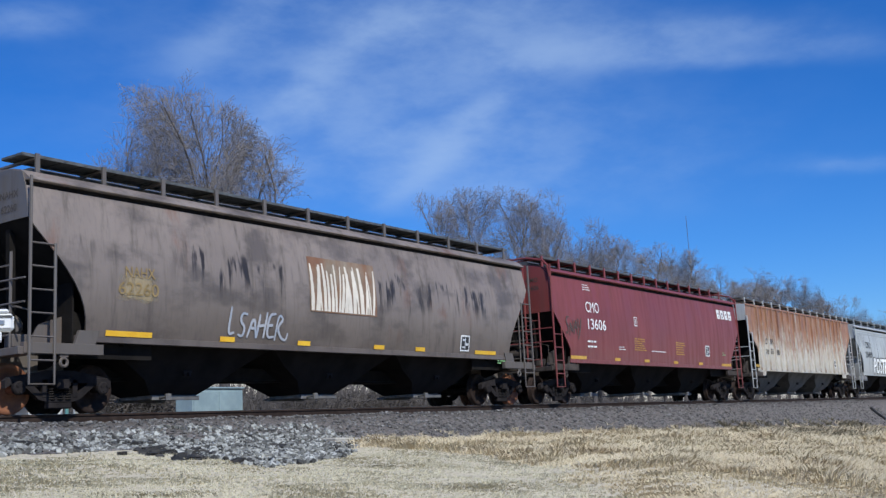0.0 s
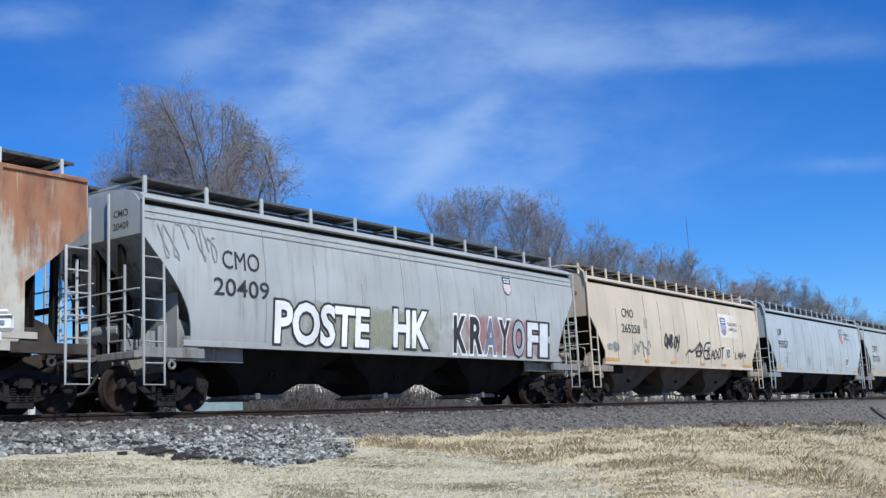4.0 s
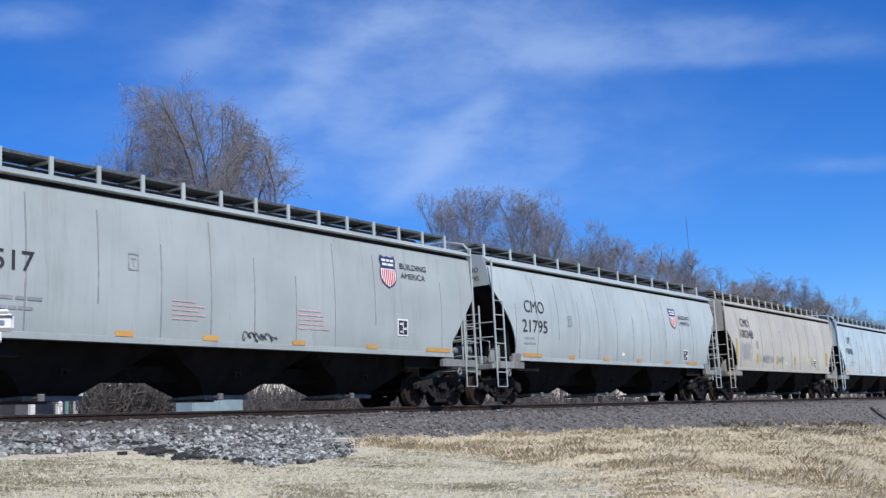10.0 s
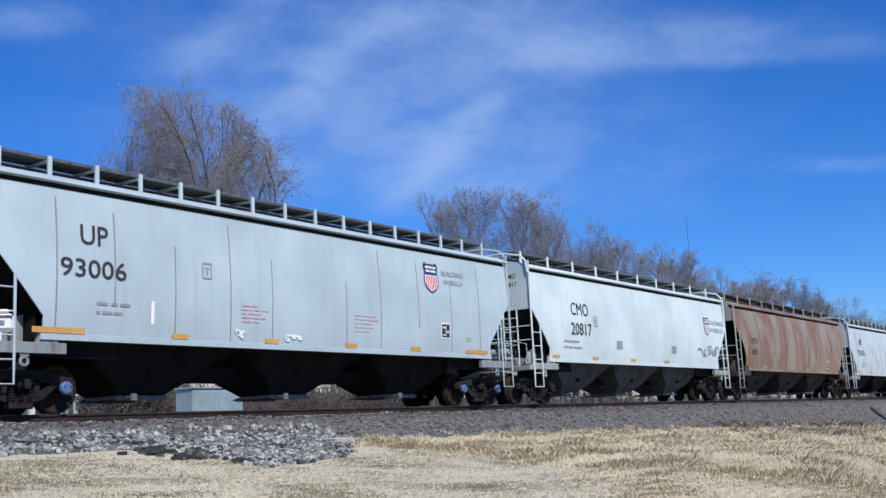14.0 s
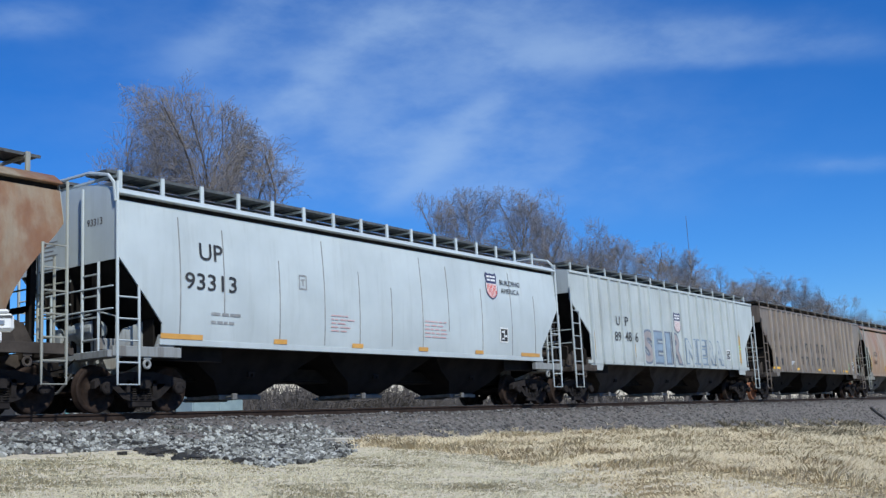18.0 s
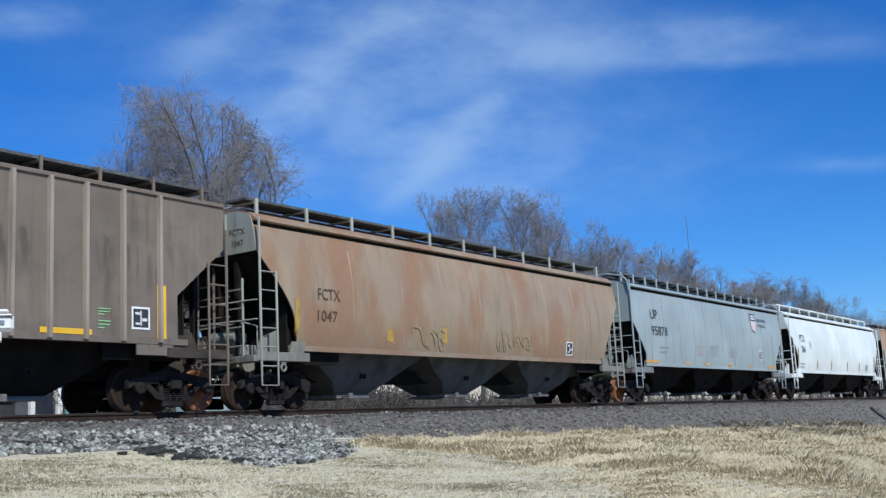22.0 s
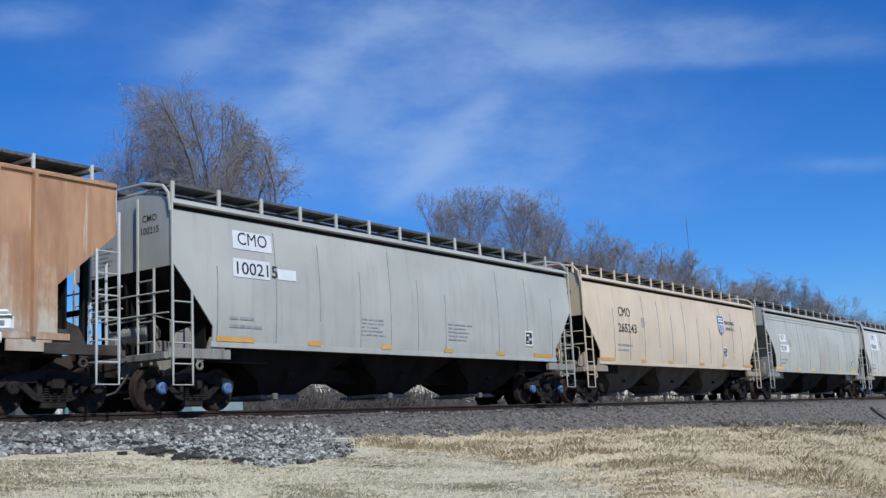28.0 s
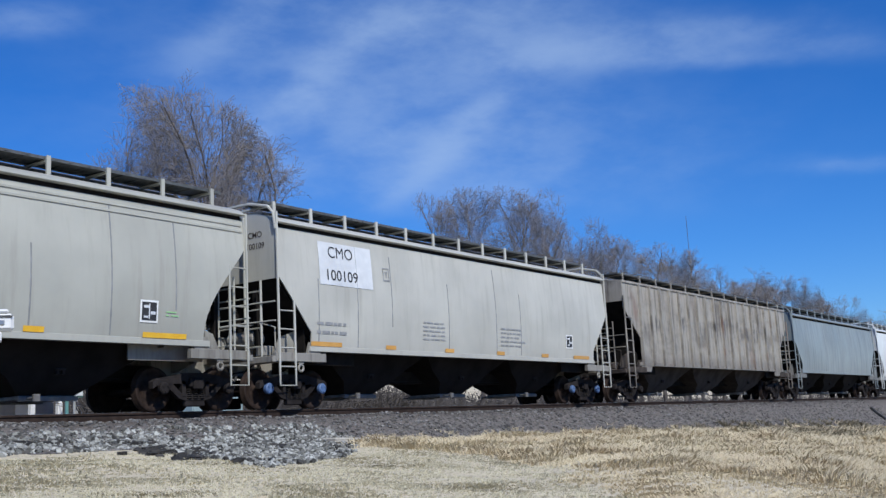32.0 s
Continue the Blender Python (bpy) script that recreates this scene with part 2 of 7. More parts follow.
NAVY = rough_stuff("dark_navy_emblem_paint", (0.03, 0.035, 0.09), (0.05, 0.055, 0.13), 6.0, 0.5)
GREEN = rough_stuff("green_tag_paint", (0.24, 0.50, 0.20), (0.34, 0.60, 0.28), 6.0, 0.5)
MUSTARD = rough_stuff("mustard_stencil_paint", (0.5, 0.28, 0.04), (0.6, 0.36, 0.07), 6.0, 0.6)
# nearly black: the shade under the cars is put into this colour
UNDER = rough_stuff("shade_black_underbody_paint", (0.008, 0.007, 0.0065), (0.020, 0.017, 0.015), 2.5, 0.9)
# dusty hopper bays, darkened further to paint in the car's shade
BELLY = rough_stuff("dusty_shade_dark_underside", (0.008, 0.007, 0.0065), (0.019, 0.016, 0.015), 1.6, 0.9)
FRAME = rough_stuff("grimy_brown_underframe", (0.035, 0.029, 0.025), (0.085, 0.07, 0.06), 3.0, 0.8)
CREAMW = rough_stuff("cream_white_panel_paint", (0.66, 0.60, 0.50), (0.72, 0.66, 0.56), 5.0, 0.6)
# other bay tones: dirt, plus shade mixed into the colour
MIDBELLY = rough_stuff("brown_dusty_shade_dark_underside", (0.035, 0.028, 0.024), (0.075, 0.062, 0.053), 1.6, 0.85)
CREAMBELLY = rough_stuff("dirty_cream_shade_dark_underside", (0.06, 0.045, 0.034), (0.12, 0.092, 0.07), 1.6, 0.85)
PALEBELLY = rough_stuff("dusty_pale_shade_dark_underside", (0.05, 0.048, 0.045), (0.12, 0.115, 0.108), 1.6, 0.8)
DUSK = rough_stuff("faded_dark_lettering", (0.07, 0.055, 0.045), (0.10, 0.08, 0.065), 8.0, 0.7)
BROWNP = rough_stuff("brown_stencil_paint", (0.08, 0.045, 0.03), (0.11, 0.06, 0.04), 8.0, 0.7)
TAN = rough_stuff("faded_tan_patch", (0.30, 0.23, 0.13), (0.36, 0.28, 0.17), 5.0, 0.7)
TAPEB = rough_stuff("brown_reflector_strip", (0.20, 0.15, 0.06), (0.27, 0.2, 0.09), 5.0, 0.6)
SLATE = rough_stuff("blue_grey_spray_paint", (0.12, 0.15, 0.20), (0.17, 0.2, 0.26), 6.0, 0.6)
MAUVE = rough_stuff("mauve_grey_spray_paint", (0.25, 0.225, 0.225), (0.33, 0.295, 0.29), 2.0, 0.6)
STEELM = rough_stuff("steel_blue_spray_paint", (0.17, 0.23, 0.30), (0.25, 0.32, 0.40), 2.0, 0.6)
ICEP = rough_stuff("chalky_ice_blue_spray_paint", (0.38, 0.42, 0.43), (0.45, 0.49, 0.50), 2.0, 0.6)
OLDGOLD = rough_stuff("faded_gold_stencil", (0.20, 0.14, 0.055), (0.30, 0.21, 0.09), 7.0, 0.7)
SMEARY = smear_paint("thin_yellow_paint_smear", (0.52, 0.33, 0.07))
SMEARG = smear_paint("thin_grey_overpaint", (0.33, 0.34, 0.35), 0.6)
SMEARP = smear_paint("thin_pink_red_haze", (0.36, 0.12, 0.13), 0.5)
SMEARO = smear_paint("thin_olive_overspray", (0.30, 0.30, 0.20), 0.7)
SMEART = smear_paint("faded_tan_overpaint", (0.33, 0.26, 0.15), 0.85)
STEELB = rough_stuff("pale_blue_spray_paint", (0.30, 0.34, 0.40), (0.42, 0.42, 0.44), 3.0, 0.6)


# ---------------------------------------------------------------- mesh helpers
CACHE = {}


def mesh_of(key, build):
    """The mesh that build(bm) makes, made once for each key."""
    if key not in CACHE:
        bm = bmesh.new()
        build(bm)
        for e in bm.edges:
            if any(not f.smooth for f in e.link_faces):
                e.smooth = False
        me = bpy.data.meshes.new(key if isinstance(key, str) else str(key[0]))
        bm.normal_update()
        bm.to_mesh(me)
        bm.free()
        me.materials.append(None)
        CACHE[key] = me
    return CACHE[key]


def piece(name, me, mat, parent=None, label="", m=None):
    ob = new(name, me)
    if not me.materials:
        me.materials.append(None)
    ob.material_slots[0].link = "OBJECT"
    ob.material_slots[0].material = mat
    if parent is not None:
        ob.parent = parent
    if m is not None:
        ob.matrix_basis = m
    if label:
        tagged(ob, label)
    return ob


def box(bm, x0, x1, y0, y1, z0, z1, bev=0.0):
    vs = [bm.verts.new(c) for c in ((x0, y0, z0), (x1, y0, z0), (x1, y1, z0), (x0, y1, z0), (x0, y0, z1), (x1, y0, z1), (x1, y1, z1), (x0, y1, z1))]
    fs = [bm.faces.new([vs[i] for i in q]) for q in ((3, 2, 1, 0), (4, 5, 6, 7), (0, 1, 5, 4), (1, 2, 6, 5), (2, 3, 7, 6), (3, 0, 4, 7))]
    if bev:
        es = {e for f in fs for e in f.edges}
        bmesh.ops.bevel(bm, geom=list(es), offset=bev, segments=1, affect="EDGES")


def tube(bm, pts, r, sides=6):
    """A round bar along a run of points."""
    rings = []
    pts = [Vector(p) for p in pts]
    for i, p in enumerate(pts):
        d = (pts[min(i + 1, len(pts) - 1)] - pts[max(i - 1, 0)]).normalized()
        a = d.orthogonal().normalized() if i == 0 else (a - d * a.dot(d)).normalized()
        b = d.cross(a)
        rr = r[i] if isinstance(r, (list, tuple)) else r
        rings.append([bm.verts.new(p + (a * math.cos(t) + b * math.sin(t)) * rr) for t in (2 * math.pi * k / sides for k in range(sides))])
    for p, q in zip(rings, rings[1:]):
        for k in range(sides):
            bm.faces.new((p[k], p[(k + 1) % sides], q[(k + 1) % sides], q[k]))
    bm.faces.new(rings[0][::-1])
    bm.faces.new(rings[-1])


def prism(bm, outline, axis, lo, hi):
    """An outline of 2D points drawn out along x, y or z."""
    def at(p, h):
        return {"x": (h, p[0], p[1]), "y": (p[0], h, p[1]), "z": (p[0], p[1], h)}[axis]
    a = [bm.verts.new(at(p, lo)) for p in outline]
    b = [bm.verts.new(at(p, hi)) for p in outline]
    bm.faces.new(a[::-1])
    bm.faces.new(b)
    for i in range(len(outline)):
        j = (i + 1) % len(outline)
        bm.faces.new((a[i], a[j], b[j], b[i]))


def lathe(bm, profile, axis_y=True, sides=28, at=(0, 0, 0)):
    """Turns a profile of (radius, along y) about the y axis."""
    rings = []
    for r, y in profile:
        rings.append([bm.verts.new((at[0] + r * math.cos(t), at[1] + y, at[2] + r * math.sin(t))) for t in (2 * math.pi * k / sides for k in range(sides))])
    for p, q in zip(rings, rings[1:]):
        for k in range(sides):
            bm.faces.new((p[k], p[(k + 1) % sides], q[(k + 1) % sides], q[k]))
    bm.faces.new(rings[0])
    bm.faces.new(rings[-1][::-1])


# ---------------------------------------------------------------- ground
def toe(x):
    return max(-0.45 - 0.0235 * x, -1.95) if x > 0 else -0.45


def land(x, y):
    """Height of the natural ground."""
    if y < 13.6:
        z = toe(x) - 0.085 * min(13.6 - y, 11.0) - 0.03 * max(0.0, min(2.6 - y, 20.0))
    elif y < 23.5:
        z = toe(x) + (min(-0.75, toe(x) + 0.1) - toe(x)) * (y - 13.6) / 9.9 - 0.1
    else:
        z = -0.75 if toe(x) > -0.85 else min(-0.75, toe(x) + 0.1)
    z += 10.5 * max(0.0, min(1.0, (y - 60) / 60)) ** 1.5
    # the rough bank swells up beside the mown strip
    swell = (x - 15.0 + 1.05 * max(0.0, 9.5 - y)) / 3.0
    if 0 < swell and y < 13.4 and x < 60:
        z += 0.16 * min(1.0, swell) * min(1.0, (13.4 - y) / 1.6) * min(1.0, max(0.0, y - 2) / 3) * min(1.0, (60 - x) / 20)
    far = max(0.0, math.hypot(x - 20, y - 15) - 150) / 300
    bumpy = noise.noise((x * 0.35, y * 0.35, 0.0)) * 0.05 + noise.noise((x * 1.3, y * 1.3, 4.0)) * 0.02
    return z * (max(0.4, 1 - far) if z < 0 else 1.0) + bumpy


def steps(lo, hi, near_lo, near_hi, fine):
    vals = list(np.arange(near_lo, near_hi + 1e-6, fine))
    d, v = fine, near_hi
    while v < hi:
        d *= 1.28
        v += d
        vals.append(min(v, hi))
    d, v = fine, near_lo
    while v > lo:
        d *= 1.28
        v -= d
        vals.insert(0, max(v, lo))
    return vals


def grid_sheet(name, xs, ys, height, mat, kind="structure", label="", category=""):
    verts = [(x, y, height(x, y)) for y in ys for x in xs]
    nx = len(xs)
    faces = [(j * nx + i, j * nx + i + 1, (j + 1) * nx + i + 1, (j + 1) * nx + i) for j in range(len(ys) - 1) for i in range(nx - 1)]
    me = bpy.data.meshes.new(name)
    me.from_pydata(verts, [], faces)
    me.polygons.foreach_set("use_smooth", [True] * len(faces))
    me.materials.append(None)
    return tagged(piece(name, me, mat), label, category, kind=kind)


def ground_material():
    m, n = material("dry_winter_grass_ground")
    p = n.place
    big = n.noise(p, 0.3, 4.0)
    mid = n.noise(p, 1.5, 5.0, 0.65)
    fine = n.noise(p, 24.0, 5.0, 0.7)
    straw = n.mix(n.ramp(fine, 0.3, 0.72), (0.48, 0.41, 0.285), (0.64, 0.57, 0.425))
    straw = n.mix(n.ramp(mid, 0.55, 0.8, 0.0, 0.5), straw, (0.20, 0.155, 0.10))
    straw = n.mix(n.ramp(big, 0.5, 0.75, 0.0, 0.6), straw, (0.54, 0.48, 0.36))
    finish(n, straw, 0.95, 0.0, n.math("ADD", fine, mid), 0.05)
    return m


def ballast_material():
    m, n = material("crushed_stone_ballast")
    v = n.add("ShaderNodeTexVoronoi", {"Vector": n.place, "Scale": 17.0})
    tone = n.add("ShaderNodeSeparateXYZ", {0: v.outputs["Color"]}).outputs[0]
    big = n.noise(n.place, 0.5, 4.0)
    col = n.mix(tone, (0.055, 0.048, 0.043), (0.18, 0.16, 0.145))
    col = n.mix(n.ramp(big, 0.4, 0.7, 0.0, 0.45), col, (0.12, 0.10, 0.085))
    # the stone is darker in an uneven band along the rails
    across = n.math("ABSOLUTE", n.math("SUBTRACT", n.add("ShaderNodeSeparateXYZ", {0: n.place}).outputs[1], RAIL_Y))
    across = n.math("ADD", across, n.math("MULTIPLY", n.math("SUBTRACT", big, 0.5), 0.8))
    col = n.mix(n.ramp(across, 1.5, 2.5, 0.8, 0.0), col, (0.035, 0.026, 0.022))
    finish(n, col, 0.92, 0.0, n.math("SUBTRACT", 1.0, v.outputs["Distance"]), 0.05)
    return m


GROUND = ground_material()
BALLAST = ballast_material()
xs = steps(-2500, 4000, -4, 64, 0.6)
ys = steps(-1500, 3000, 2, 30, 0.5)
grid_sheet("ground", xs, ys, land, GROUND, label="dry straw-coloured winter grass on a gentle bank", category="ground")


def bed(x, y):
    """Height of the ballast bed across the track."""
    d = abs(y - RAIL_Y)
    crown = -0.2
    foot = (toe(x) - 0.05) if y < RAIL_Y else land(x, 24) - 0.05
    reach = 4.75 if y < RAIL_Y else 4.6
    if d < 1.9:
        z = crown
    else:
        k = (d - 1.9) / (reach - 1.9)
        z = crown + (foot - crown) * (k ** 0.9)
    return z + noise.noise((x * 2.1, y * 2.1, 9.0)) * 0.03 + noise.noise((x * 0.6, y * 0.6, 2.0)) * 0.05


bx = steps(-300, 1500, -2, 80, 0.3)
by = [RAIL_Y + d for d in (-4.9, -4.6, -4.3, -4.0, -3.7, -3.4, -3.1, -2.8, -2.5, -2.2, -1.95, -1.7, -1.3, -0.8, -0.3, 0.3, 0.8, 1.3, 1.8, 2.3, 2.8, 3.4, 4.0, 4.7)]
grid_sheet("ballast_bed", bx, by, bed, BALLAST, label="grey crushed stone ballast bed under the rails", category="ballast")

# rails: a head, a web and a foot
for side, nm in ((-0.755, "near"), (0.755, "far")):
    def rail_shape(bm):
        prism(bm, [(-0.075, -0.185), (0.075, -0.185), (0.075, -0.17), (0.012, -0.15), (0.012, -0.05), (0.036, -0.04), (0.036, -0.006), (0.03, 0.0), (-0.03, 0.0), (-0.036, -0.006), (-0.036, -0.04), (-0.012, -0.05), (-0.012, -0.15), (-0.075, -0.17)], "x", -300, 1400)
    rail = piece("rail", mesh_of("rail", rail_shape), RAIL, m=pose(0, RAIL_Y + side, 0))
    tagged(rail, "rust-brown steel rail with a worn bright head", "rail", "rails", "structure")

    def head_shape(bm):
        box(bm, -300, 1400, -0.026, 0.026, 0.0005, 0.003)
    piece("rail_head", mesh_of("rail_head", head_shape), SHINE, rail)


# ---------------------------------------------------------------- covered hopper cars
# Car space: x along the car from its middle, y = -1.6 the side towards the camera, z = 0 the rail top.
SILL, EAVE = 1.38, 4.14


def flank(z, kind):
    """Half width of the car at a height."""
    if kind == "rib":
        return 1.55
    k = max(0.0, min(1.0, (z - 1.3) / 2.85))
    if kind == "round":
        return 1.36 + 0.25 * math.sin(math.pi * min(1.0, k * 0.82 + 0.15))
    bulge = 0.09 if kind == "cut" else 0.13
    return 1.50 + bulge * math.sin(math.pi * min(1.0, k * 0.92 + 0.1)) + (0.02 if kind == "cut" else 0.0)


def reach_of(z, half, kind):
    """Half length of the side sheet at a height: full above, cut away over the trucks below."""
    if kind == "rib":
        top, low, inset = 3.38, 2.30, 1.28
    elif kind in ("round", "tier"):
        top, low, inset = 3.45, 1.50, 1.20
    elif kind == "low":
        top, low, inset = 3.05, 1.50, 1.10
    else:
        top, low, inset = 2.95, 1.72, 1.06
    if z >= top:
        return half
    k = (top - z) / (top - low)
    if kind != "cut" and kind != "rib":
        k = min(k, 1.0)
        return half - inset * math.sin(k * math.pi / 2) ** 1.1
    return half - inset * min(k, 1.0)


def levels(kind):
    if kind == "rib":
        return [SILL, 1.7, 2.30, 2.84, 3.38, 3.8, EAVE + 0.22]
    if kind != "cut":
        return [SILL] + [1.5 + (1.55 if kind == "low" else 1.95) * i / 9 for i in range(10)] + [3.7, 3.9, EAVE - 0.04]
    return [SILL, 1.72, 2.0, 2.4, 2.7, 2.95, 3.2, 3.5, 3.8, EAVE - 0.04]


def side_sheet(half, kind, sgn):
    def build(bm):
        zs = levels(kind)
        n = 18
        outer, inner = [], []
        for z in zs:
            r = reach_of(z, half, kind)
            outer.append([bm.verts.new((-r + 2 * r * i / n, sgn * flank(z, kind), z)) for i in range(n + 1)])
            inner.append([bm.verts.new((-r + 2 * r * i / n, sgn * (flank(z, kind) - 0.03), z)) for i in range(n + 1)])
        for j in range(len(zs) - 1):
            for i in range(n):
                f = bm.faces.new((outer[j][i], outer[j][i + 1], outer[j + 1][i + 1], outer[j + 1][i]))
                f.smooth = kind != "rib"
        # the rims keep corners of their own, so that the sheet stays crisp to its edge
        outer, inner = [[bm.verts.new(q.co) for q in line] for line in outer], inner
        for j in range(len(zs) - 1):
            bm.faces.new((outer[j][0], outer[j + 1][0], inner[j + 1][0], inner[j][0]))
            bm.faces.new((outer[j][n], outer[j + 1][n], inner[j + 1][n], inner[j][n]))
        for i in range(n):
            bm.faces.new((outer[0][i], outer[0][i + 1], inner[0][i + 1], inner[0][i]))
            bm.faces.new((outer[-1][i], outer[-1][i + 1], inner[-1][i + 1], inner[-1][i]))
        bmesh.ops.recalc_face_normals(bm, faces=bm.faces)
    return mesh_of(("side_sheet", half, kind, sgn), build)


def top_of(kind):
    return EAVE + (0.22 if kind == "rib" else 0.0)


def roof_mesh(half, kind):
    def build(bm):
        t = top_of(kind)
        if kind == "rib":
            prof = [(-1.57, t - 0.02), (-1.57, t + 0.02), (-0.8, t + 0.12), (0.0, t + 0.17), (0.8, t + 0.12), (1.57, t + 0.02), (1.57, t - 0.02)]
        else:
            w0 = flank(t, kind) + 0.11
            right = [(0.4, t + 0.40), (0.95, t + 0.345), (1.22, t + 0.28), (w0 - 0.14, t + 0.19), (w0 - 0.02, t + 0.10), (w0, t + 0.085), (w0, t + 0.06), (w0 - 0.24, t + 0.06)]
            prof = right + [(-y, z) for y, z in right[::-1]]
        prism(bm, prof, "x", -half, half)
        for f in bm.faces:
            f.smooth = len(f.verts) == 4
    return mesh_of(("roof", half, kind), build)


def end_sheet(half, kind, sgn):
    """The upright end wall above the slope, with rounded upper corners."""
    def build(bm):
        t = top_of(kind)
        z0 = {"rib": 3.62, "round": 3.5, "tier": 3.5, "low": 3.0, "cut": 2.92}[kind]
        w0, w1 = flank(z0, kind) - 0.01, flank(t, kind)
        if kind == "rib":
            line = [(-w0, z0), (w0, z0), (w1, t), (0, t + 0.15), (-w1, t)]
        else:
            line = [(-w0, z0), (w0, z0), (w1, t), (1.3, t + 0.22), (0.9, t + 0.33), (-0.9, t + 0.33), (-1.3, t + 0.22), (-w1, t)]
        prism(bm, line, "x", sgn * half, sgn * (half + 0.02))
    return mesh_of(("end_sheet", half, kind, sgn), build)


def slope_sheet(half, kind, sgn):
    """The sloping floor of the end bay, over the truck."""
    def build(bm):
        z0 = {"rib": 3.62, "round": 3.5, "tier": 3.5, "low": 3.0, "cut": 2.92}[kind]
        w = flank(1.4, kind) - 0.06
        a = [(sgn * half, z0), (sgn * (half - (z0 - 1.25) * 0.95), 1.25), (sgn * (half - (z0 - 1.25) * 0.95 - 0.05), 1.25), (sgn * (half - 0.05), z0)]
        prism(bm, a, "y", -w, w)
    return mesh_of(("slope_sheet", half, kind, sgn), build)


def end_frame(half, sgn):
    """End sill and platform over the coupler, with the corner brackets."""
    def build(bm):
        x0, x1 = sorted((sgn * (half - 1.55), sgn * (half + 0.12)))
        xe0, xe1 = sorted((sgn * (half - 0.12), sgn * (half + 0.22)))
        box(bm, xe0, xe1, -1.56, 1.56, 1.02, 1.16, 0.01)
        box(bm, x0, x1, -0.36, 0.36, 0.78, 1.12, 0.01)
        for s in (-1, 1):
            ya, yb = sorted((s * 1.46, s * 1.58))
            box(bm, x0, x1, ya, yb, 1.04, 1.24, 0.008)
            prism(bm, [(sgn * (half - 1.4), 1.24), (sgn * (half - 0.95), 1.24), (sgn * (half - 1.05), 1.5), (sgn * (half - 1.5), 1.5)], "y", s * 1.47, s * 1.53)
    return mesh_of(("end_frame", half, sgn), build)


def bolster_plate(half, kind, sgn):
    """The cross wall over the truck that carries the slope sheet, with its two wings back to the hopper."""
    def build(bm):
        z0 = {"rib": 3.62, "round": 3.5, "tier": 3.5, "low": 3.0, "cut": 2.92}[kind]
        x, top = half - 1.0, z0 - 1.0 / 0.95 - 0.05
        x0, x1 = sorted((sgn * (x - 0.02), sgn * (x + 0.02)))
        prism(bm, [(-0.55, 0.84), (0.55, 0.84), (1.40, 1.10), (1.40, top), (-1.40, top), (-1.40, 1.10)], "x", x0, x1)
        for y in (-1.28, 1.28):
            prism(bm, [(sgn * (x + 0.01), 1.0), (sgn * (half - 2.9), 1.0), (sgn * (half - 2.9), 1.36), (sgn * (x + 0.01), min(top, 1.9))], "y", y - 0.015, y + 0.015)
    return mesh_of(("bolster_wall", half, kind, sgn), build)


def web_mesh(half, kind, sgn):
    """The upright web on the draft sill, from the platform up to the slope."""
    def build(bm):
        z0 = {"rib": 3.62, "round": 3.5, "tier": 3.5, "low": 3.0, "cut": 2.92}[kind]
        prism(bm, [(sgn * (half - 0.97), 1.125), (sgn * (half - 0.12), 1.125), (sgn * (half - 0.06), z0 - 0.12), (sgn * (half - 0.97), z0 - 1.08)], "y", -0.02, 0.02)
        for y in (-0.75, 0.75):
            prism(bm, [(sgn * (half - 0.22), 1.165), (sgn * (half - 0.1), 1.165), (sgn * (half - 0.06), z0 - 0.12), (sgn * (half - 0.18), z0 - 0.24)], "y", y - 0.06, y + 0.06)
        box(bm, *sorted((sgn * (half - 0.2), sgn * (half - 0.12))), -0.76, 0.76, 1.9, 2.0)
    return mesh_of(("end_web", half, kind, sgn), build)


def shear_plate(half, sgn, s):
    """A painted gusset plate that carries the body over the truck."""
    def build(bm):
        prism(bm, [(sgn * (half - 1.15), 1.16), (sgn * (half - 0.25), 1.16), (sgn * (half - 0.5), 1.62), (sgn * (half - 1.02), 1.8)], "y", s * 1.05, s * 1.09)
    return mesh_of(("gusset", half, sgn, s), build)


def ladder_mesh(half, kind, sgn, which):
    """The two stiles of a ladder with the stirrup that joins them below. Returns the mesh, the height of the rungs' top and the two ends of a rung."""
    if which == "side":
        a, b = Vector((sgn * (half + 0.03), -1.60, 0)), Vector((sgn * (half - 0.48), -1.60, 0))
        low, ztop_b = 0.5, 2.42 if kind == "cut" else 3.05
        ztop_a = top_of(kind) + (0.30 if kind == "cut" else -0.55 if kind == "rib" else 0.1)
    else:
        a, b = Vector((sgn * (half + 0.10), -0.62, 0)), Vector((sgn * (half + 0.10), -1.12, 0))
        low, ztop_b, ztop_a = 1.165, 2.9, top_of(kind) + 0.28

    def build(bm):
        up = Vector((0, 0, 1))
        tube(bm, [a + up * ztop_a, a + up * (low + 0.6), a + up * low, b + up * low, b + up * (low + 0.6), b + up * ztop_b], [0.032, 0.032, 0.021, 0.021, 0.029, 0.029], 6)
    return mesh_of(("ladder", half, kind, sgn, which), build), ztop_b, a, b


def ladder(car, half, kind, sgn, which, mat, m=None):
    stiles, top, a, b = ladder_mesh(half, kind, sgn, which)
    ob = piece("ladder", stiles, mat, car, m=m)
    rung = mesh_of(("rung", half, sgn, which), lambda bm: tube(bm, [a, b], 0.018, 5))
    z = 0.92 if which == "side" else 1.4
    while z < top:
        piece("rung", rung, mat, ob, m=pose(0, 0, z))
        z += 0.42


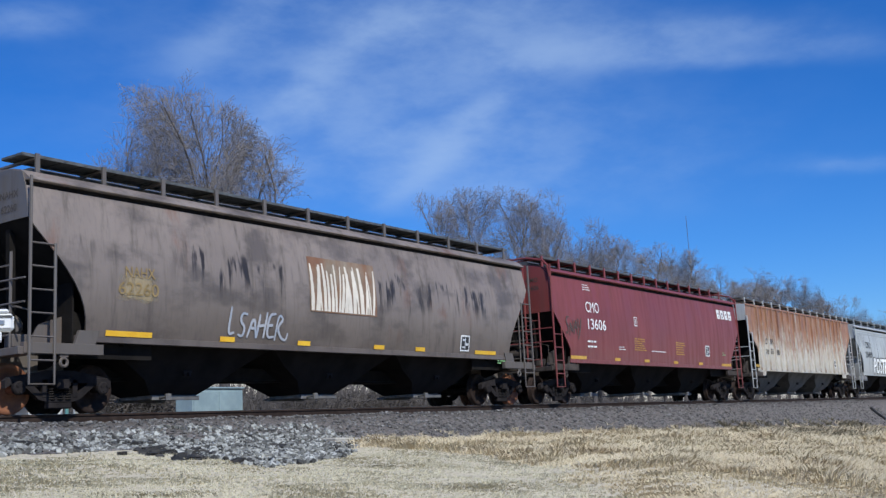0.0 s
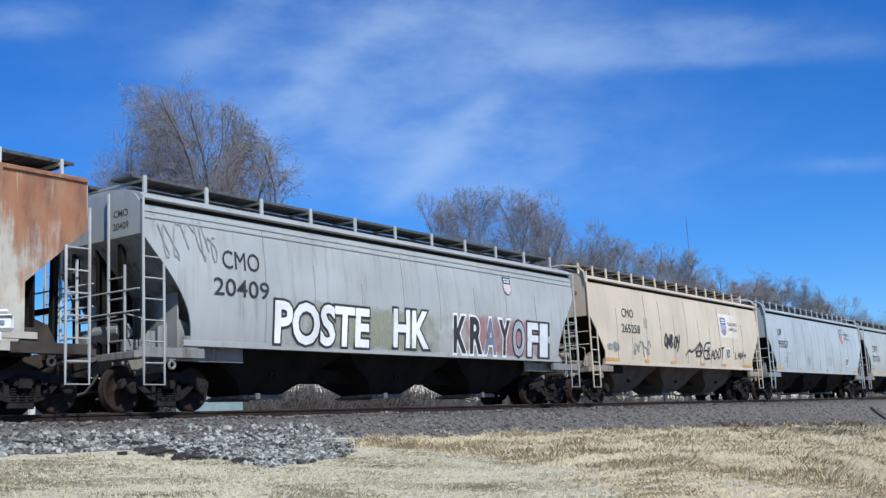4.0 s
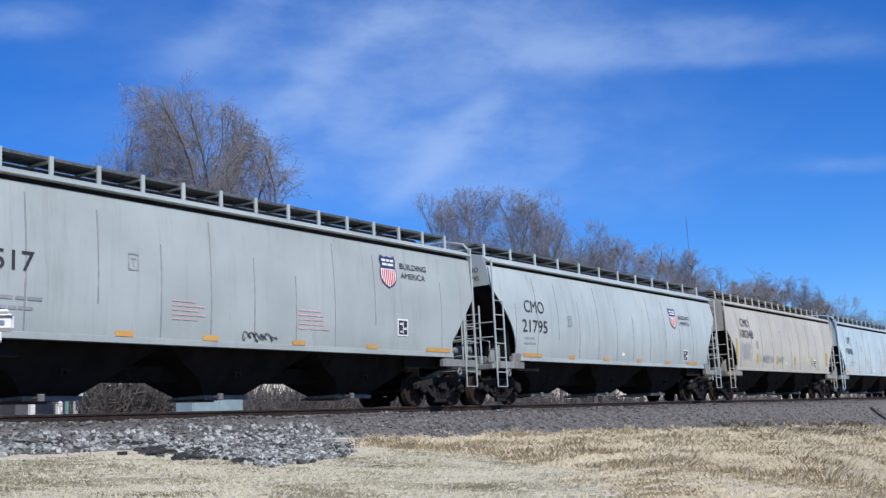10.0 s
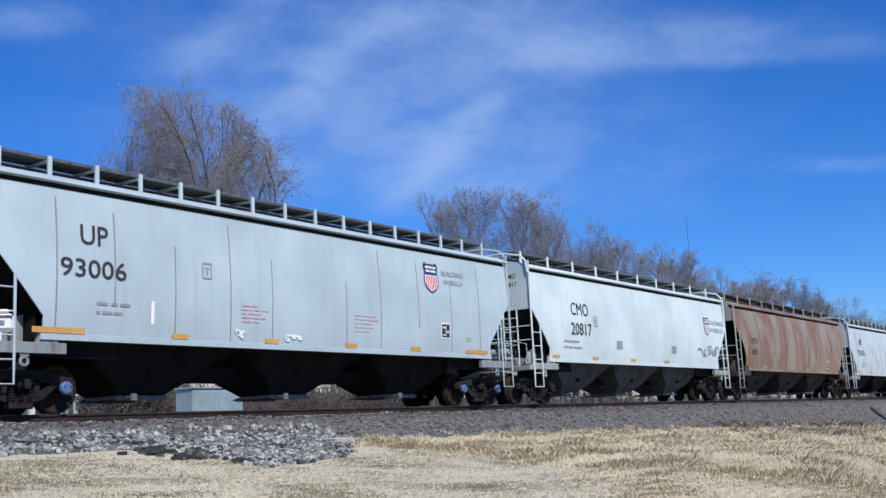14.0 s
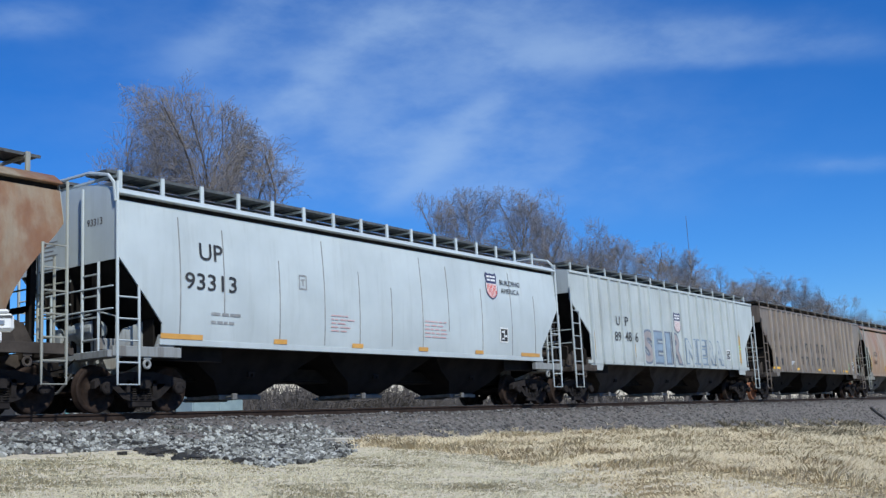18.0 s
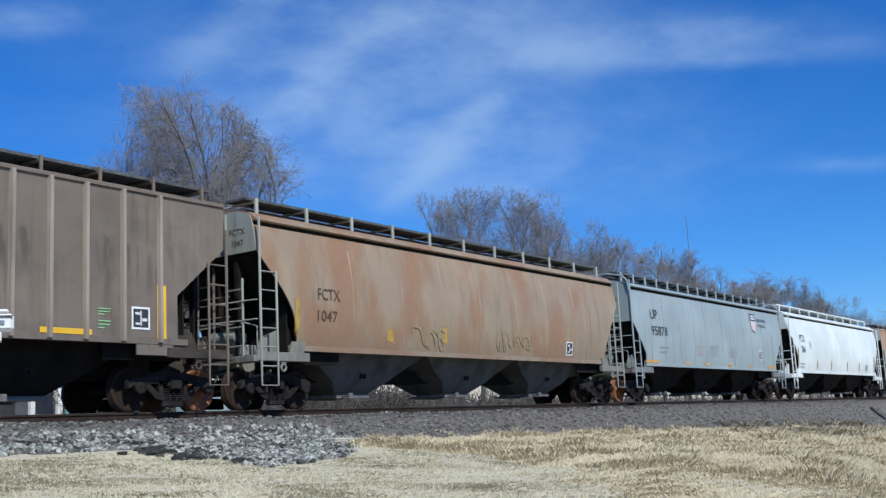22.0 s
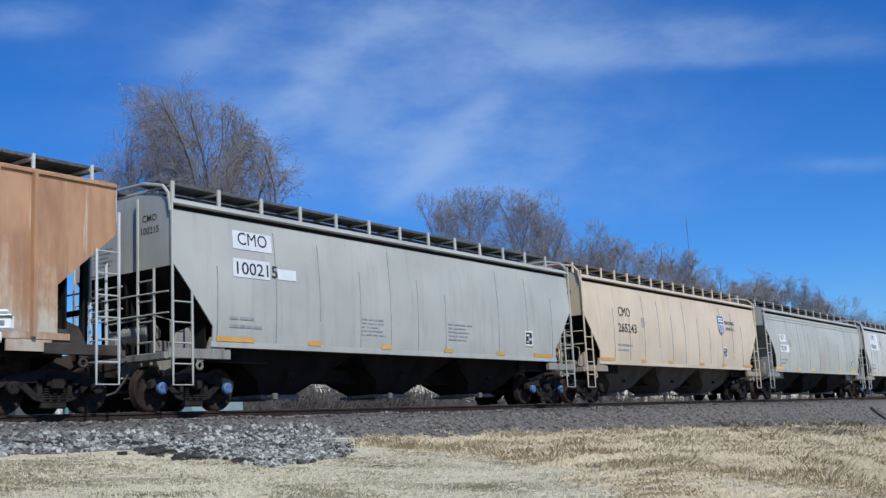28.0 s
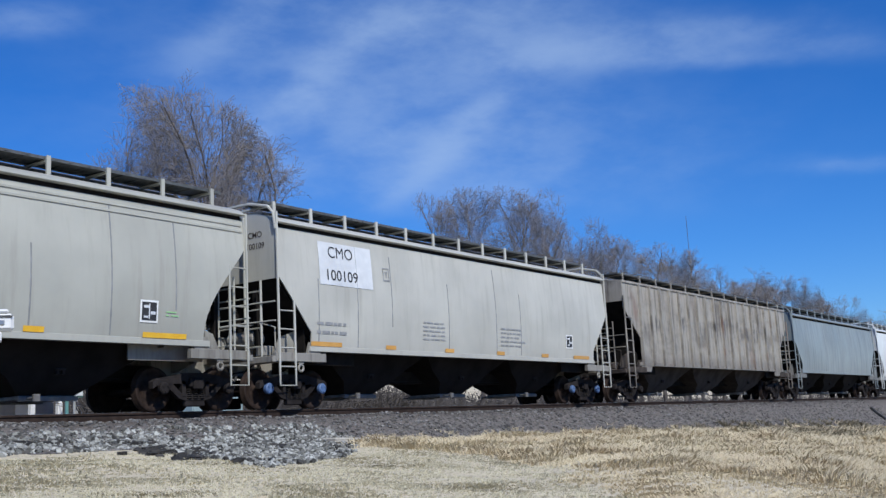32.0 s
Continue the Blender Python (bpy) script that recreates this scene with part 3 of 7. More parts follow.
def grab_mesh(half, sgn, k):
    """One of the two handrails across the end, or of the two posts that carry them."""
    def build(bm):
        xe = sgn * (half + 0.12)
        if k < 2:
            z = (2.38, 1.95)[k]
            tube(bm, [(xe, -1.58, z), (xe, -0.4, z + 0.01), (xe, 1.5, z)], 0.018, 5)
        else:
            y, top = ((1.45, 2.9), (0.35, 2.4))[k - 2]
            tube(bm, [(xe, y, 1.1), (xe, y, top)], 0.025, 6)
    return mesh_of(("grab", half, sgn, k), build)


def hoop_mesh(half, kind, sgn):
    """The roof-end hoop from the ladder top over to the walkway."""
    def build(bm):
        xe, t = sgn * (half + 0.05), top_of(kind)
        tube(bm, [(xe, -1.58, t - 0.1), (xe, -1.52, t + 0.28), (xe, -1.35, t + 0.46), (xe, -0.75, t + 0.60), (xe, 0.75, t + 0.60), (xe, 1.35, t + 0.46), (xe, 1.52, t + 0.28), (xe, 1.58, t - 0.1)], 0.035, 6)
    return mesh_of(("hoop", half, kind, sgn), build)


def walkway_mesh(half, kind, sgn):
    """One strip of grated running board."""
    def build(bm):
        z = top_of(kind) + (0.34 if kind == "rib" else 0.68)
        ya, yb = sorted((sgn * (0.62 if kind == "rib" else 0.37), sgn * (1.36 if kind == "rib" else 1.02)))
        x0, x1 = -half + 0.15, half - 0.15
        box(bm, x0, x1, ya, ya + 0.03, z - 0.06, z)
        box(bm, x0, x1, yb - 0.03, yb, z - 0.06, z)
        box(bm, x0, x1, ya + 0.034, yb - 0.034, z - 0.035, z - 0.005)
        x = x0
        while x < x1:
            box(bm, x, x + 0.05, ya, yb, z - 0.05, z - 0.036)
            x += 0.45
    return mesh_of(("walkway", half, kind, sgn), build)


def support_mesh(kind):
    """A bracket that holds the running board above the roof edge."""
    def build(bm):
        t = top_of(kind)
        z = t + (0.34 if kind == "rib" else 0.68)
        lo = t + (0.03 if kind == "rib" else 0.27)
        y, w = (1.38, 0.03) if kind == "rib" else (1.04, 0.045)
        box(bm, -w, w, -y - 0.04, -y, lo, z + 0.01)
        box(bm, -0.04, 0.04, -y, y, z - 0.1, z - 0.06)
        box(bm, -w, w, y, y + 0.04, lo, z + 0.01)
    return mesh_of(("support", kind), build)


def hatch_mesh(half, kind):
    """A low trough hatch along the roof centre."""
    def build(bm):
        z = top_of(kind) + (0.16 if kind == "rib" else 0.39)
        L = (half - 0.8) / 2 - 0.06
        up = 0.17 if kind == "rib" else 0.26
        prism(bm, [(-0.34, z), (0.34, z), (0.34, z + up - 0.06), (0.24, z + up), (-0.24, z + up), (-0.34, z + up - 0.06)], "x", -L, L)
    return mesh_of(("hatch", half, kind), build)


def bay_mesh(wide, kind):
    """A hopper bay: four sloping sheets down to the outlet."""
    def build(bm):
        rings = []
        for z, lx, ly in ((1.40, wide, 1.34), (1.31, wide * 0.97, 1.2), (0.98, wide * 0.72, 0.96), (0.66, wide * 0.47, 0.84), (0.36, wide * 0.28, 0.5)):
            rings.append([bm.verts.new((sx * lx, sy * ly, z)) for sx, sy in ((-1, -1), (1, -1), (1, 1), (-1, 1))])
        for p, q in zip(rings, rings[1:]):
            for k in range(4):
                bm.faces.new((p[k], p[(k + 1) % 4], q[(k + 1) % 4], q[k])).smooth = k in (0, 2)
        bm.faces.new(rings[0])
        bm.faces.new(rings[-1][::-1])
        bmesh.ops.recalc_face_normals(bm, faces=bm.faces)
    return mesh_of(("bay", wide, kind), build)


def gate_mesh():
    def build(bm):
        box(bm, -0.6, 0.6, -0.52, 0.52, 0.28, 0.358, 0.01)
        box(bm, -0.64, 0.64, -0.58, -0.52, 0.25, 0.34, 0.008)
        box(bm, -0.64, 0.64, 0.52, 0.58, 0.25, 0.34, 0.008)
        tube(bm, [(-0.45, -0.86, 0.30), (-0.45, 0.86, 0.30)], 0.025, 8)
        box(bm, -0.52, -0.38, -0.88, -0.82, 0.23, 0.37, 0.01)
    return mesh_of("gate", build)


def eye_mesh():
    """A cast roping eye that hangs under the corner of the platform."""
    def build(bm):
        tube(bm, [(0.075 * math.cos(a), 0, 0.075 * math.sin(a)) for a in np.linspace(-math.pi / 2, 1.5 * math.pi, 13)], 0.03, 6)
        box(bm, -0.09, 0.09, -0.02, 0.02, 0.09, 0.16, 0.005)
    return mesh_of("roping_eye", build)


def lug_mesh():
    """The small vibrator bracket on a bay's face."""
    def build(bm):
        box(bm, -0.11, 0.11, -0.95, -0.87, 0.80, 0.84, 0.008)
        box(bm, -0.09, -0.04, -0.94, -0.86, 0.73, 0.80)
        box(bm, 0.04, 0.09, -0.94, -0.86, 0.73, 0.80)
    return mesh_of("vibrator_bracket", build)


def spine_mesh(half):
    """The centre sill that runs the length of the car under the bays."""
    def build(bm):
        prism(bm, [(-0.33, 0.66), (0.33, 0.66), (0.33, 0.70), (0.26, 0.71), (0.26, 0.98), (-0.26, 0.98), (-0.26, 0.71), (-0.33, 0.70)], "x", -half + 1.2, half - 1.2)
    return mesh_of(("centre_sill", half), build)


def sill_mesh(half, sgn, kind):
    def build(bm):
        h = half - 1.02
        ya, yb = sorted((sgn * (flank(SILL, kind) - 0.10), sgn * (flank(SILL, kind) + 0.012)))
        box(bm, -h, h, ya, yb, SILL - 0.09, SILL + 0.035, 0.006)
    return mesh_of(("side_sill", half, sgn, kind), build)


def eave_mesh(half, kind, sgn):
    """The roof rail of a ribbed car; on the others the back wall of the open groove under the roof edge."""
    def build(bm):
        t = top_of(kind)
        if kind == "rib":
            ya, yb = sorted((sgn * (flank(t, kind) - 0.03), sgn * (flank(t, kind) + 0.045)))
            box(bm, -half, half, ya, yb, t - 0.07, t - 0.015, 0.008)
            return
        ya, yb = sorted((sgn * (flank(t, kind) - 0.13), sgn * (flank(t, kind) - 0.03)))
        box(bm, -half + 0.02, half - 0.02, ya, yb, t - 0.16, t + 0.058)
    return mesh_of(("eave", half, kind, sgn), build)


def seam_mesh(kind, which=0):
    """A vertical weld seam that follows the side, whole or showing in part."""
    def build(bm):
        zs = ([SILL + 0.06, 1.9, 2.3, 2.7, 3.1, 3.5, 3.93], [SILL + 0.12, 1.9, 2.3, 2.7, 3.0], [2.0, 2.3, 2.7, 3.1, 3.5, 3.8], [SILL + 0.06, 1.7, 2.0, 2.4, 2.8, 3.3])[which]
        for a, b in zip(zs, zs[1:]):
            ya, yb = flank(a, kind), flank(b, kind)
            v = [bm.verts.new(c) for c in ((-0.024, -ya + 0.004, a), (0.0, -ya - 0.016, a), (0.024, -ya + 0.004, a), (-0.024, -yb + 0.004, b), (0.0, -yb - 0.016, b), (0.024, -yb + 0.004, b))]
            bm.faces.new((v[0], v[1], v[4], v[3]))
            bm.faces.new((v[1], v[2], v[5], v[4]))
    return mesh_of(("seam", kind, which), build)


def rib_mesh():
    """A pressed side post of a ribbed car."""
    def build(bm):
        prism(bm, [(-0.055, -1.548), (-0.035, -1.63), (0.035, -1.63), (0.055, -1.548)], "z", SILL - 0.05, top_of("rib") - 0.05)
    return mesh_of("rib", build)


def post_shade_mesh():
    def build(bm):
        # a thin dark strip in place of the post's shadow on its right
        box(bm, 0.052, 0.075, -1.556, -1.545, SILL, top_of("rib") - 0.08)
    return mesh_of("weld_line", build)


def coupler_mesh():
    def build(bm):
        box(bm, -0.1, 0.32, -0.09, 0.09, 0.80, 0.96, 0.02)
        prism(bm, [(0.25, -0.10), (0.42, -0.17), (0.64, -0.15), (0.64, -0.02), (0.52, 0.0), (0.56, 0.14), (0.44, 0.17), (0.25, 0.10)], "z", 0.74, 1.02)
        tube(bm, [(0.42, -0.14, 0.8), (0.38, -0.4, 0.78), (0.3, -1.2, 0.82), (0.28, -1.5, 0.95)], 0.016, 5)
    return mesh_of("coupler", build)


def hose_mesh():
    def build(bm):
        tube(bm, [(0.1, 0.3, 0.78), (0.25, 0.32, 0.6), (0.4, 0.28, 0.42), (0.6, 0.2, 0.36)], 0.03, 7)
    return mesh_of("air_hose", build)


def brake_mesh():
    """Reservoir, valve and pipes on the platform."""
    def build(bm):
        tube(bm, [(-0.1, -0.75, 1.62), (-0.1, -0.66, 1.62), (-0.1, 0.15, 1.62), (-0.1, 0.24, 1.62)], [0.12, 0.21, 0.21, 0.12], 12)
        box(bm, -0.3, 0.1, -0.98, -0.76, 1.2, 1.44, 0.02)
        box(bm, -0.2, 0.12, 0.4, 0.8, 1.3, 1.75, 0.03)
        tube(bm, [(-0.1, -1.2, 1.25), (-0.1, -1.2, 1.85), (-0.2, -0.9, 1.95), (-0.3, 0.5, 1.9)], 0.02, 5)
        for y in (-0.5, 0.0):
            box(bm, -0.14, -0.06, y - 0.03, y + 0.03, 1.12, 1.45)
    return mesh_of("brake_gear", build)


def brake_wheel_mesh():
    def build(bm):
        r = 0.28
        ring = [(0.0, r * math.cos(a), r * math.sin(a)) for a in np.linspace(0, 2 * math.pi, 19)]
        tube(bm, ring, 0.016, 5)
        for a in (0, 2.1, 4.2):
            tube(bm, [(0, 0, 0), (0, r * math.cos(a), r * math.sin(a))], 0.014, 5)
    return mesh_of("brake_wheel", build)


# trucks
def truck_frame(bm, y):
    """A cast side frame with its two windows, spring opening and journal jaws."""
    s = -1 if y < 0 else 1
    y0, y1 = y - 0.07, y + 0.07
    top = [(-1.12, 0.60), (-1.02, 0.66), (-0.55, 0.74), (-0.30, 0.80), (0.30, 0.80), (0.55, 0.74), (1.02, 0.66), (1.12, 0.60)]
    low = [(1.12, 0.46), (1.0, 0.50), (0.72, 0.50), (0.40, 0.28), (0.25, 0.235), (-0.25, 0.235), (-0.40, 0.28), (-0.72, 0.50), (-1.0, 0.50), (-1.12, 0.46)]
    prism(bm, [(-1.12, 0.46), (-1.0, 0.52), (-0.78, 0.52), (-0.62, 0.56), (0.62, 0.56), (0.78, 0.52), (1.0, 0.52), (1.12, 0.46), (1.12, 0.60), (1.02, 0.66), (0.55, 0.74), (0.3, 0.79), (-0.3, 0.79), (-0.55, 0.74), (-1.02, 0.66), (-1.12, 0.60)], "y", y0, y1)
    prism(bm, [(-0.62, 0.57), (-0.78, 0.53), (-0.44, 0.26), (-0.28, 0.215), (0.28, 0.215), (0.44, 0.26), (0.78, 0.53), (0.62, 0.57), (0.36, 0.35), (-0.36, 0.35)], "y", y0 + 0.01, y1 - 0.01)
    for x in (-0.32, 0.32):
        box(bm, x - 0.05, x + 0.05, y0, y1, 0.3, 0.62)
    box(bm, -0.27, 0.27, y0 + 0.02, y1 - 0.02, 0.09, 0.22, 0.02)
    for x in (-0.889, 0.889):
        box(bm, x - 0.17, x + 0.17, y0 - 0.01, y1 + 0.01, 0.50, 0.66, 0.02)


def side_frame_mesh(sgn):
    return mesh_of(("side_frame", sgn), lambda bm: truck_frame(bm, sgn * 1.0))


def bolster_mesh():
    def build(bm):
        box(bm, -0.2, 0.2, -1.14, 1.14, 0.48, 0.68, 0.03)
        box(bm, -0.13, 0.13, -1.18, -1.1, 0.44, 0.64, 0.02)
        box(bm, -0.13, 0.13, 1.1, 1.18, 0.44, 0.64, 0.02)
        lathe_z = [(0.2, 0.68), (0.2, 0.76), (0.14, 0.78)]
        for a in range(10):
            t0, t1 = 2 * math.pi * a / 10, 2 * math.pi * (a + 1) / 10
            for (r0, z0), (r1, z1) in zip(lathe_z, lathe_z[1:]):
                bm.faces.new([bm.verts.new((r * math.cos(t), r * math.sin(t), z)) for r, t, z in ((r0, t0, z0), (r0, t1, z0), (r1, t1, z1), (r1, t0, z1))])
        for s in (-1, 1):
            box(bm, s * 0.5 - 0.06, s * 0.5 + 0.06, -0.85, 0.85, 0.36, 0.48, 0.01)
    return mesh_of("truck", build)


def spring_mesh():
    def build(bm):
        for x in (-0.17, 0.0, 0.17):
            for z in np.arange(0.25, 0.46, 0.045):
                lathe_ring = [(x + 0.07 * math.cos(a), -1.02 + 0.07 * math.sin(a), z + 0.02 * a / 6.28) for a in np.linspace(0, 2 * math.pi, 9)]
                tube(bm, lathe_ring, 0.014, 4)
    return mesh_of("coil_springs", build)


def wheelset_mesh():
    def build(bm):
        R = 0.457
        for s in (-1, 1):
            y = s * 0.74
            prof = [(0.10, y + s * 0.09), (0.12, y + s * 0.09), (0.16, y + s * 0.02), (0.33, y + s * 0.005), (0.37, y + s * 0.065), (R - 0.01, y + s * 0.07), (R, y + s * 0.055), (R + 0.003, y - s * 0.035), (R + 0.026, y - s * 0.045), (R + 0.026, y - s * 0.07), (0.38, y - s * 0.07), (0.34, y - s * 0.03), (0.16, y - s * 0.02), (0.11, y - s * 0.09)]
            lathe(bm, prof if s > 0 else prof, sides=30)
        lathe(bm, [(0.08, -1.06), (0.085, -0.6), (0.075, 0.0), (0.085, 0.6), (0.08, 1.06)], sides=12)
        bmesh.ops.recalc_face_normals(bm, faces=bm.faces)
        for f in bm.faces:
            f.smooth = len(f.verts) == 4
    return mesh_of("wheelset", build)


def cap_mesh():
    """The round end cap of an axle bearing, with its three bolts."""
    def build(bm):
        lathe(bm, [(0.10, -1.04), (0.125, -1.08), (0.125, -1.15), (0.10, -1.17), (0.05, -1.175)], sides=16)
        for a in (0.5, 2.6, 4.7):
            box(bm, 0.07 * math.cos(a) - 0.015, 0.07 * math.cos(a) + 0.015, -1.19, -1.165, 0.07 * math.sin(a) - 0.015, 0.07 * math.sin(a) + 0.015)
        bmesh.ops.recalc_face_normals(bm, faces=bm.faces)
    return mesh_of("bearing_cap", build)


# lettering and marks
def text_mesh(words, size, bold=0.0, slant=0.0):
    key = ("text", words, size, bold, slant)
    if key not in CACHE:
        cu = bpy.data.curves.new("words", "FONT")
        cu.body, cu.size, cu.offset, cu.resolution_u = words, size, bold, 3
        cu.shear = slant
        cu.align_x, cu.align_y = "CENTER", "CENTER"
        ob = bpy.data.objects.new("words", cu)
        scene.collection.objects.link(ob)
        me = bpy.data.meshes.new_from_object(ob.evaluated_get(bpy.context.evaluated_depsgraph_get()))
        bpy.data.objects.remove(ob)
        CACHE[key] = me
    return CACHE[key]


def on_side(name, flat, x, z, kind, mat, parent, label="", lift=0.006, sx=1.0):
    """Lays a flat mesh (u, v) on the near side of a car, bent to its curve."""
    key = ("laid", flat.name, round(x, 3), round(z, 3), kind, lift, sx)
    if key not in CACHE:
        me = flat.copy()
        out, shape = 0.0, kind
        for v in me.vertices:
            u, h = v.co.x * sx, v.co.y
            v.co = (x + u, -(flank(z + h, shape) + lift + out), z + h)
        me.materials.clear()
        me.materials.append(None)
        CACHE[key] = me
    return piece(name, CACHE[key], mat, parent, label)


def patch_mesh(wide, high, parts=1):
    """A flat patch cut into rows so that it bends with the side."""
    def build(bm):
        n = max(1, int(high / 0.3))
        rows = [[bm.verts.new((sx * wide / 2, -high / 2 + high * j / n, 0)) for sx in (-1, 1)] for j in range(n + 1)]
        uv = bm.loops.layers.uv.new("patch")
        for a, b in zip(rows, rows[1:]):
            for loop in bm.faces.new((a[0], a[1], b[1], b[0])).loops:
                loop[uv].uv = (loop.vert.co.x / wide + 0.5, loop.vert.co.y / high + 0.5)
    return mesh_of(("patch", wide, high), build)


def bars_mesh(wide, rows, pitch, thick, seed=1, gap=0.25):
    """Lines of writing too small to read, as broken bars."""
    def build(bm):
        rnd = random.Random(seed)
        for r in range(rows):
            x, z = -wide / 2, -r * pitch
            end = wide / 2 * rnd.uniform(0.4, 1.0)
            while x < end:
                run = rnd.uniform(0.08, 0.3)
                q = [bm.verts.new(c) for c in ((x, z, 0), (x + run, z, 0), (x + run, z + thick, 0), (x, z + thick, 0))]
                bm.faces.new(q)
                x += run + rnd.uniform(0.02, gap * 0.3)
    return mesh_of(("bars", wide, rows, pitch, thick, seed), build)


def scribble_mesh(wide, high, strokes, thick, seed):
    """One running spray-can line of loops and strokes that spells nothing."""
    def build(bm):
        rnd = random.Random(seed)
        pts = []
        for k in range(strokes):
            cx = -wide / 2 + wide * (k + 0.5) / strokes
            w0 = wide / strokes * rnd.uniform(0.5, 0.75)
            ph, turns = rnd.uniform(0, 6.28), rnd.choice((4.5, 6.5, 9.0))
            tall, rise = high / 2 * rnd.uniform(0.35, 0.9), high * rnd.uniform(-0.12, 0.12)
            for i in range(16):
                t = i / 15
                pts.append((cx + w0 * 0.6 * math.sin(ph + turns * t) + w0 * (t - 0.5), rise + tall * math.cos(ph * 1.3 + turns * 0.9 * t + 0.5 * math.sin(9 * t))))
        prev = None
        for i, p in enumerate(pts):
            q, o = pts[min(i + 1, len(pts) - 1)], pts[max(i - 1, 0)]
            d = Vector((q[0] - o[0], q[1] - o[1]))
            nrm = Vector((-d.y, d.x)).normalized() * thick / 2 * rnd.uniform(0.8, 1.15)
            cur = (bm.verts.new((p[0] + nrm.x, p[1] + nrm.y, 0)), bm.verts.new((p[0] - nrm.x, p[1] - nrm.y, 0)))
            if prev:
                bm.faces.new((prev[0], cur[0], cur[1], prev[1]))
            prev = cur
    return mesh_of(("scribble", wide, high, strokes, thick, seed), build)


def shield_mesh(size, which):
    """An emblem as plain shapes: the whole shield, its pale field, two rows of bars, the upright stripes."""
    def build(bm):
        def poly(pts):
            bm.faces.new([bm.verts.new((x * size, y * size, 0)) for x, y in pts])
        half = [(0.0, 0.57), (0.20, 0.53), (0.41, 0.61), (0.50, 0.44), (0.43, 0.16), (0.50, 0.02), (0.49, -0.30), (0.40, -0.46), (0.22, -0.58), (0.0, -0.67)]
        if which == "edge":
            poly(half + [(-x, y) for x, y in half[-2:0:-1]])
        elif which == "bar":
            for y, run in ((0.36, ((-0.36, -0.12), (-0.08, 0.12), (0.16, 0.36))), (0.20, ((-0.34, -0.06), (-0.02, 0.34)))):
                for a, b in run:
                    poly([(a, y), (b, y), (b, y + 0.09), (a, y + 0.09)])
        elif which == "field":
            low = [(0.44, 0.08), (0.45, 0.0), (0.44, -0.29), (0.36, -0.42), (0.2, -0.53), (0.0, -0.61)]
            poly(low + [(-x, y) for x, y in low[-2::-1]])
        else:
            for k in range(7):
                x = -0.39 + k * 0.118
                b = -0.36 - 0.22 * (1 - (abs(x + 0.035) / 0.44) ** 2)
                poly([(x, 0.05), (x + 0.066, 0.05), (x + 0.066, b), (x, b)])
    return mesh_of(("shield", size, which), build)


def plain_letters(size, count, which):
    """A big maker's wordmark as plain blocks."""
    def build(bm):
        for k in range(count):
            x = (k - count / 2) * size * 0.92
            a = size * 0.8
            pts = [(x + 0.12 * a, -a / 2), (x + a * 0.95, -a / 2), (x + a * 0.88, a / 2), (x + 0.02 * a, a / 2)]
            bm.faces.new([bm.verts.new((px, py, 0)) for px, py in pts])
    return mesh_of(("wordmark", size, count, which), build)


def holes_mesh(size):
    """The dark marks inside those blocks."""
    def build(bm):
        for k, (a, b) in enumerate(((0.35, 0.3), (0.4, 0.5), (0.3, 0.2), (0.35, 0.55))):
            x = (k - 2) * size * 0.92 + size * 0.4
            for z, h in ((0.06, a), (-0.22, b * 0.6)):
                bm.faces.new([bm.verts.new((x + px * size * 0.13, (z + py * h * 0.4) * size, 0)) for px, py in ((-1, -0.5), (1, -0.5), (1, 0.5), (-1, 0.5))])
    return mesh_of(("wordmark_holes", size), build)


def end_words(c, words, row):
    """The car's own mark again, small, on the end wall towards the camera."""
    car, half, kind = c
    flat = text_mesh(words, 0.2, 0.002)
    key = ("end_words", words, half, row)
    if key not in CACHE:
        me = flat.copy()
        z = (3.98, 3.72)[row] + (0.12 if kind == "rib" else 0.0)
        for v in me.vertices:
            v.co = (-half - 0.026, -0.9 - v.co.x, z + v.co.y)
        me.materials.clear()
        me.materials.append(None)
        CACHE[key] = me
    paint = car.children[0].material_slots[0].material
    piece("end_lettering", CACHE[key], WHITE if paint is P["oxide"] else DUSK, car, "small stencilled mark on the end wall")


def gusset_mesh():
    """A corner plate under the side, with its jacking hole shown as a dark boss."""
    def build(bm):
        prism(bm, [(-0.55, 1.42), (0.45, 1.42), (0.25, 1.08), (-0.55, 1.08)], "y", -1.55, -1.52)
        tube(bm, [(-0.2, -1.555, 1.25), (-0.2, -1.50, 1.25)], 0.07, 12)
    return mesh_of("bolster_plate", build)


def crease_mesh(half, z):
    def build(bm):
        y = flank(z, "tier")
        box(bm, -half + 0.05, half - 0.05, -y - 0.025, -y + 0.02, z - 0.02, z + 0.02)
    return mesh_of(("crease", half, z), build)


def frame_mesh(wide, high, t):
    def build(bm):
        for x0, x1, y0, y1 in ((-wide / 2, wide / 2, high / 2 - t, high / 2), (-wide / 2, wide / 2, -high / 2, -high / 2 + t), (-wide / 2, -wide / 2 + t, -high / 2 + t, high / 2 - t), (wide / 2 - t, wide / 2, -high / 2 + t, high / 2 - t), (-t * 0.7, t * 0.7, -high * 0.25, high * 0.2), (-t * 2, t * 2, high * 0.14, high * 0.22)):
            bm.faces.new([bm.verts.new(q) for q in ((x0, y0, 0), (x1, y0, 0), (x1, y1, 0), (x0, y1, 0))])
    return mesh_of(("frame", wide, high, t), build)


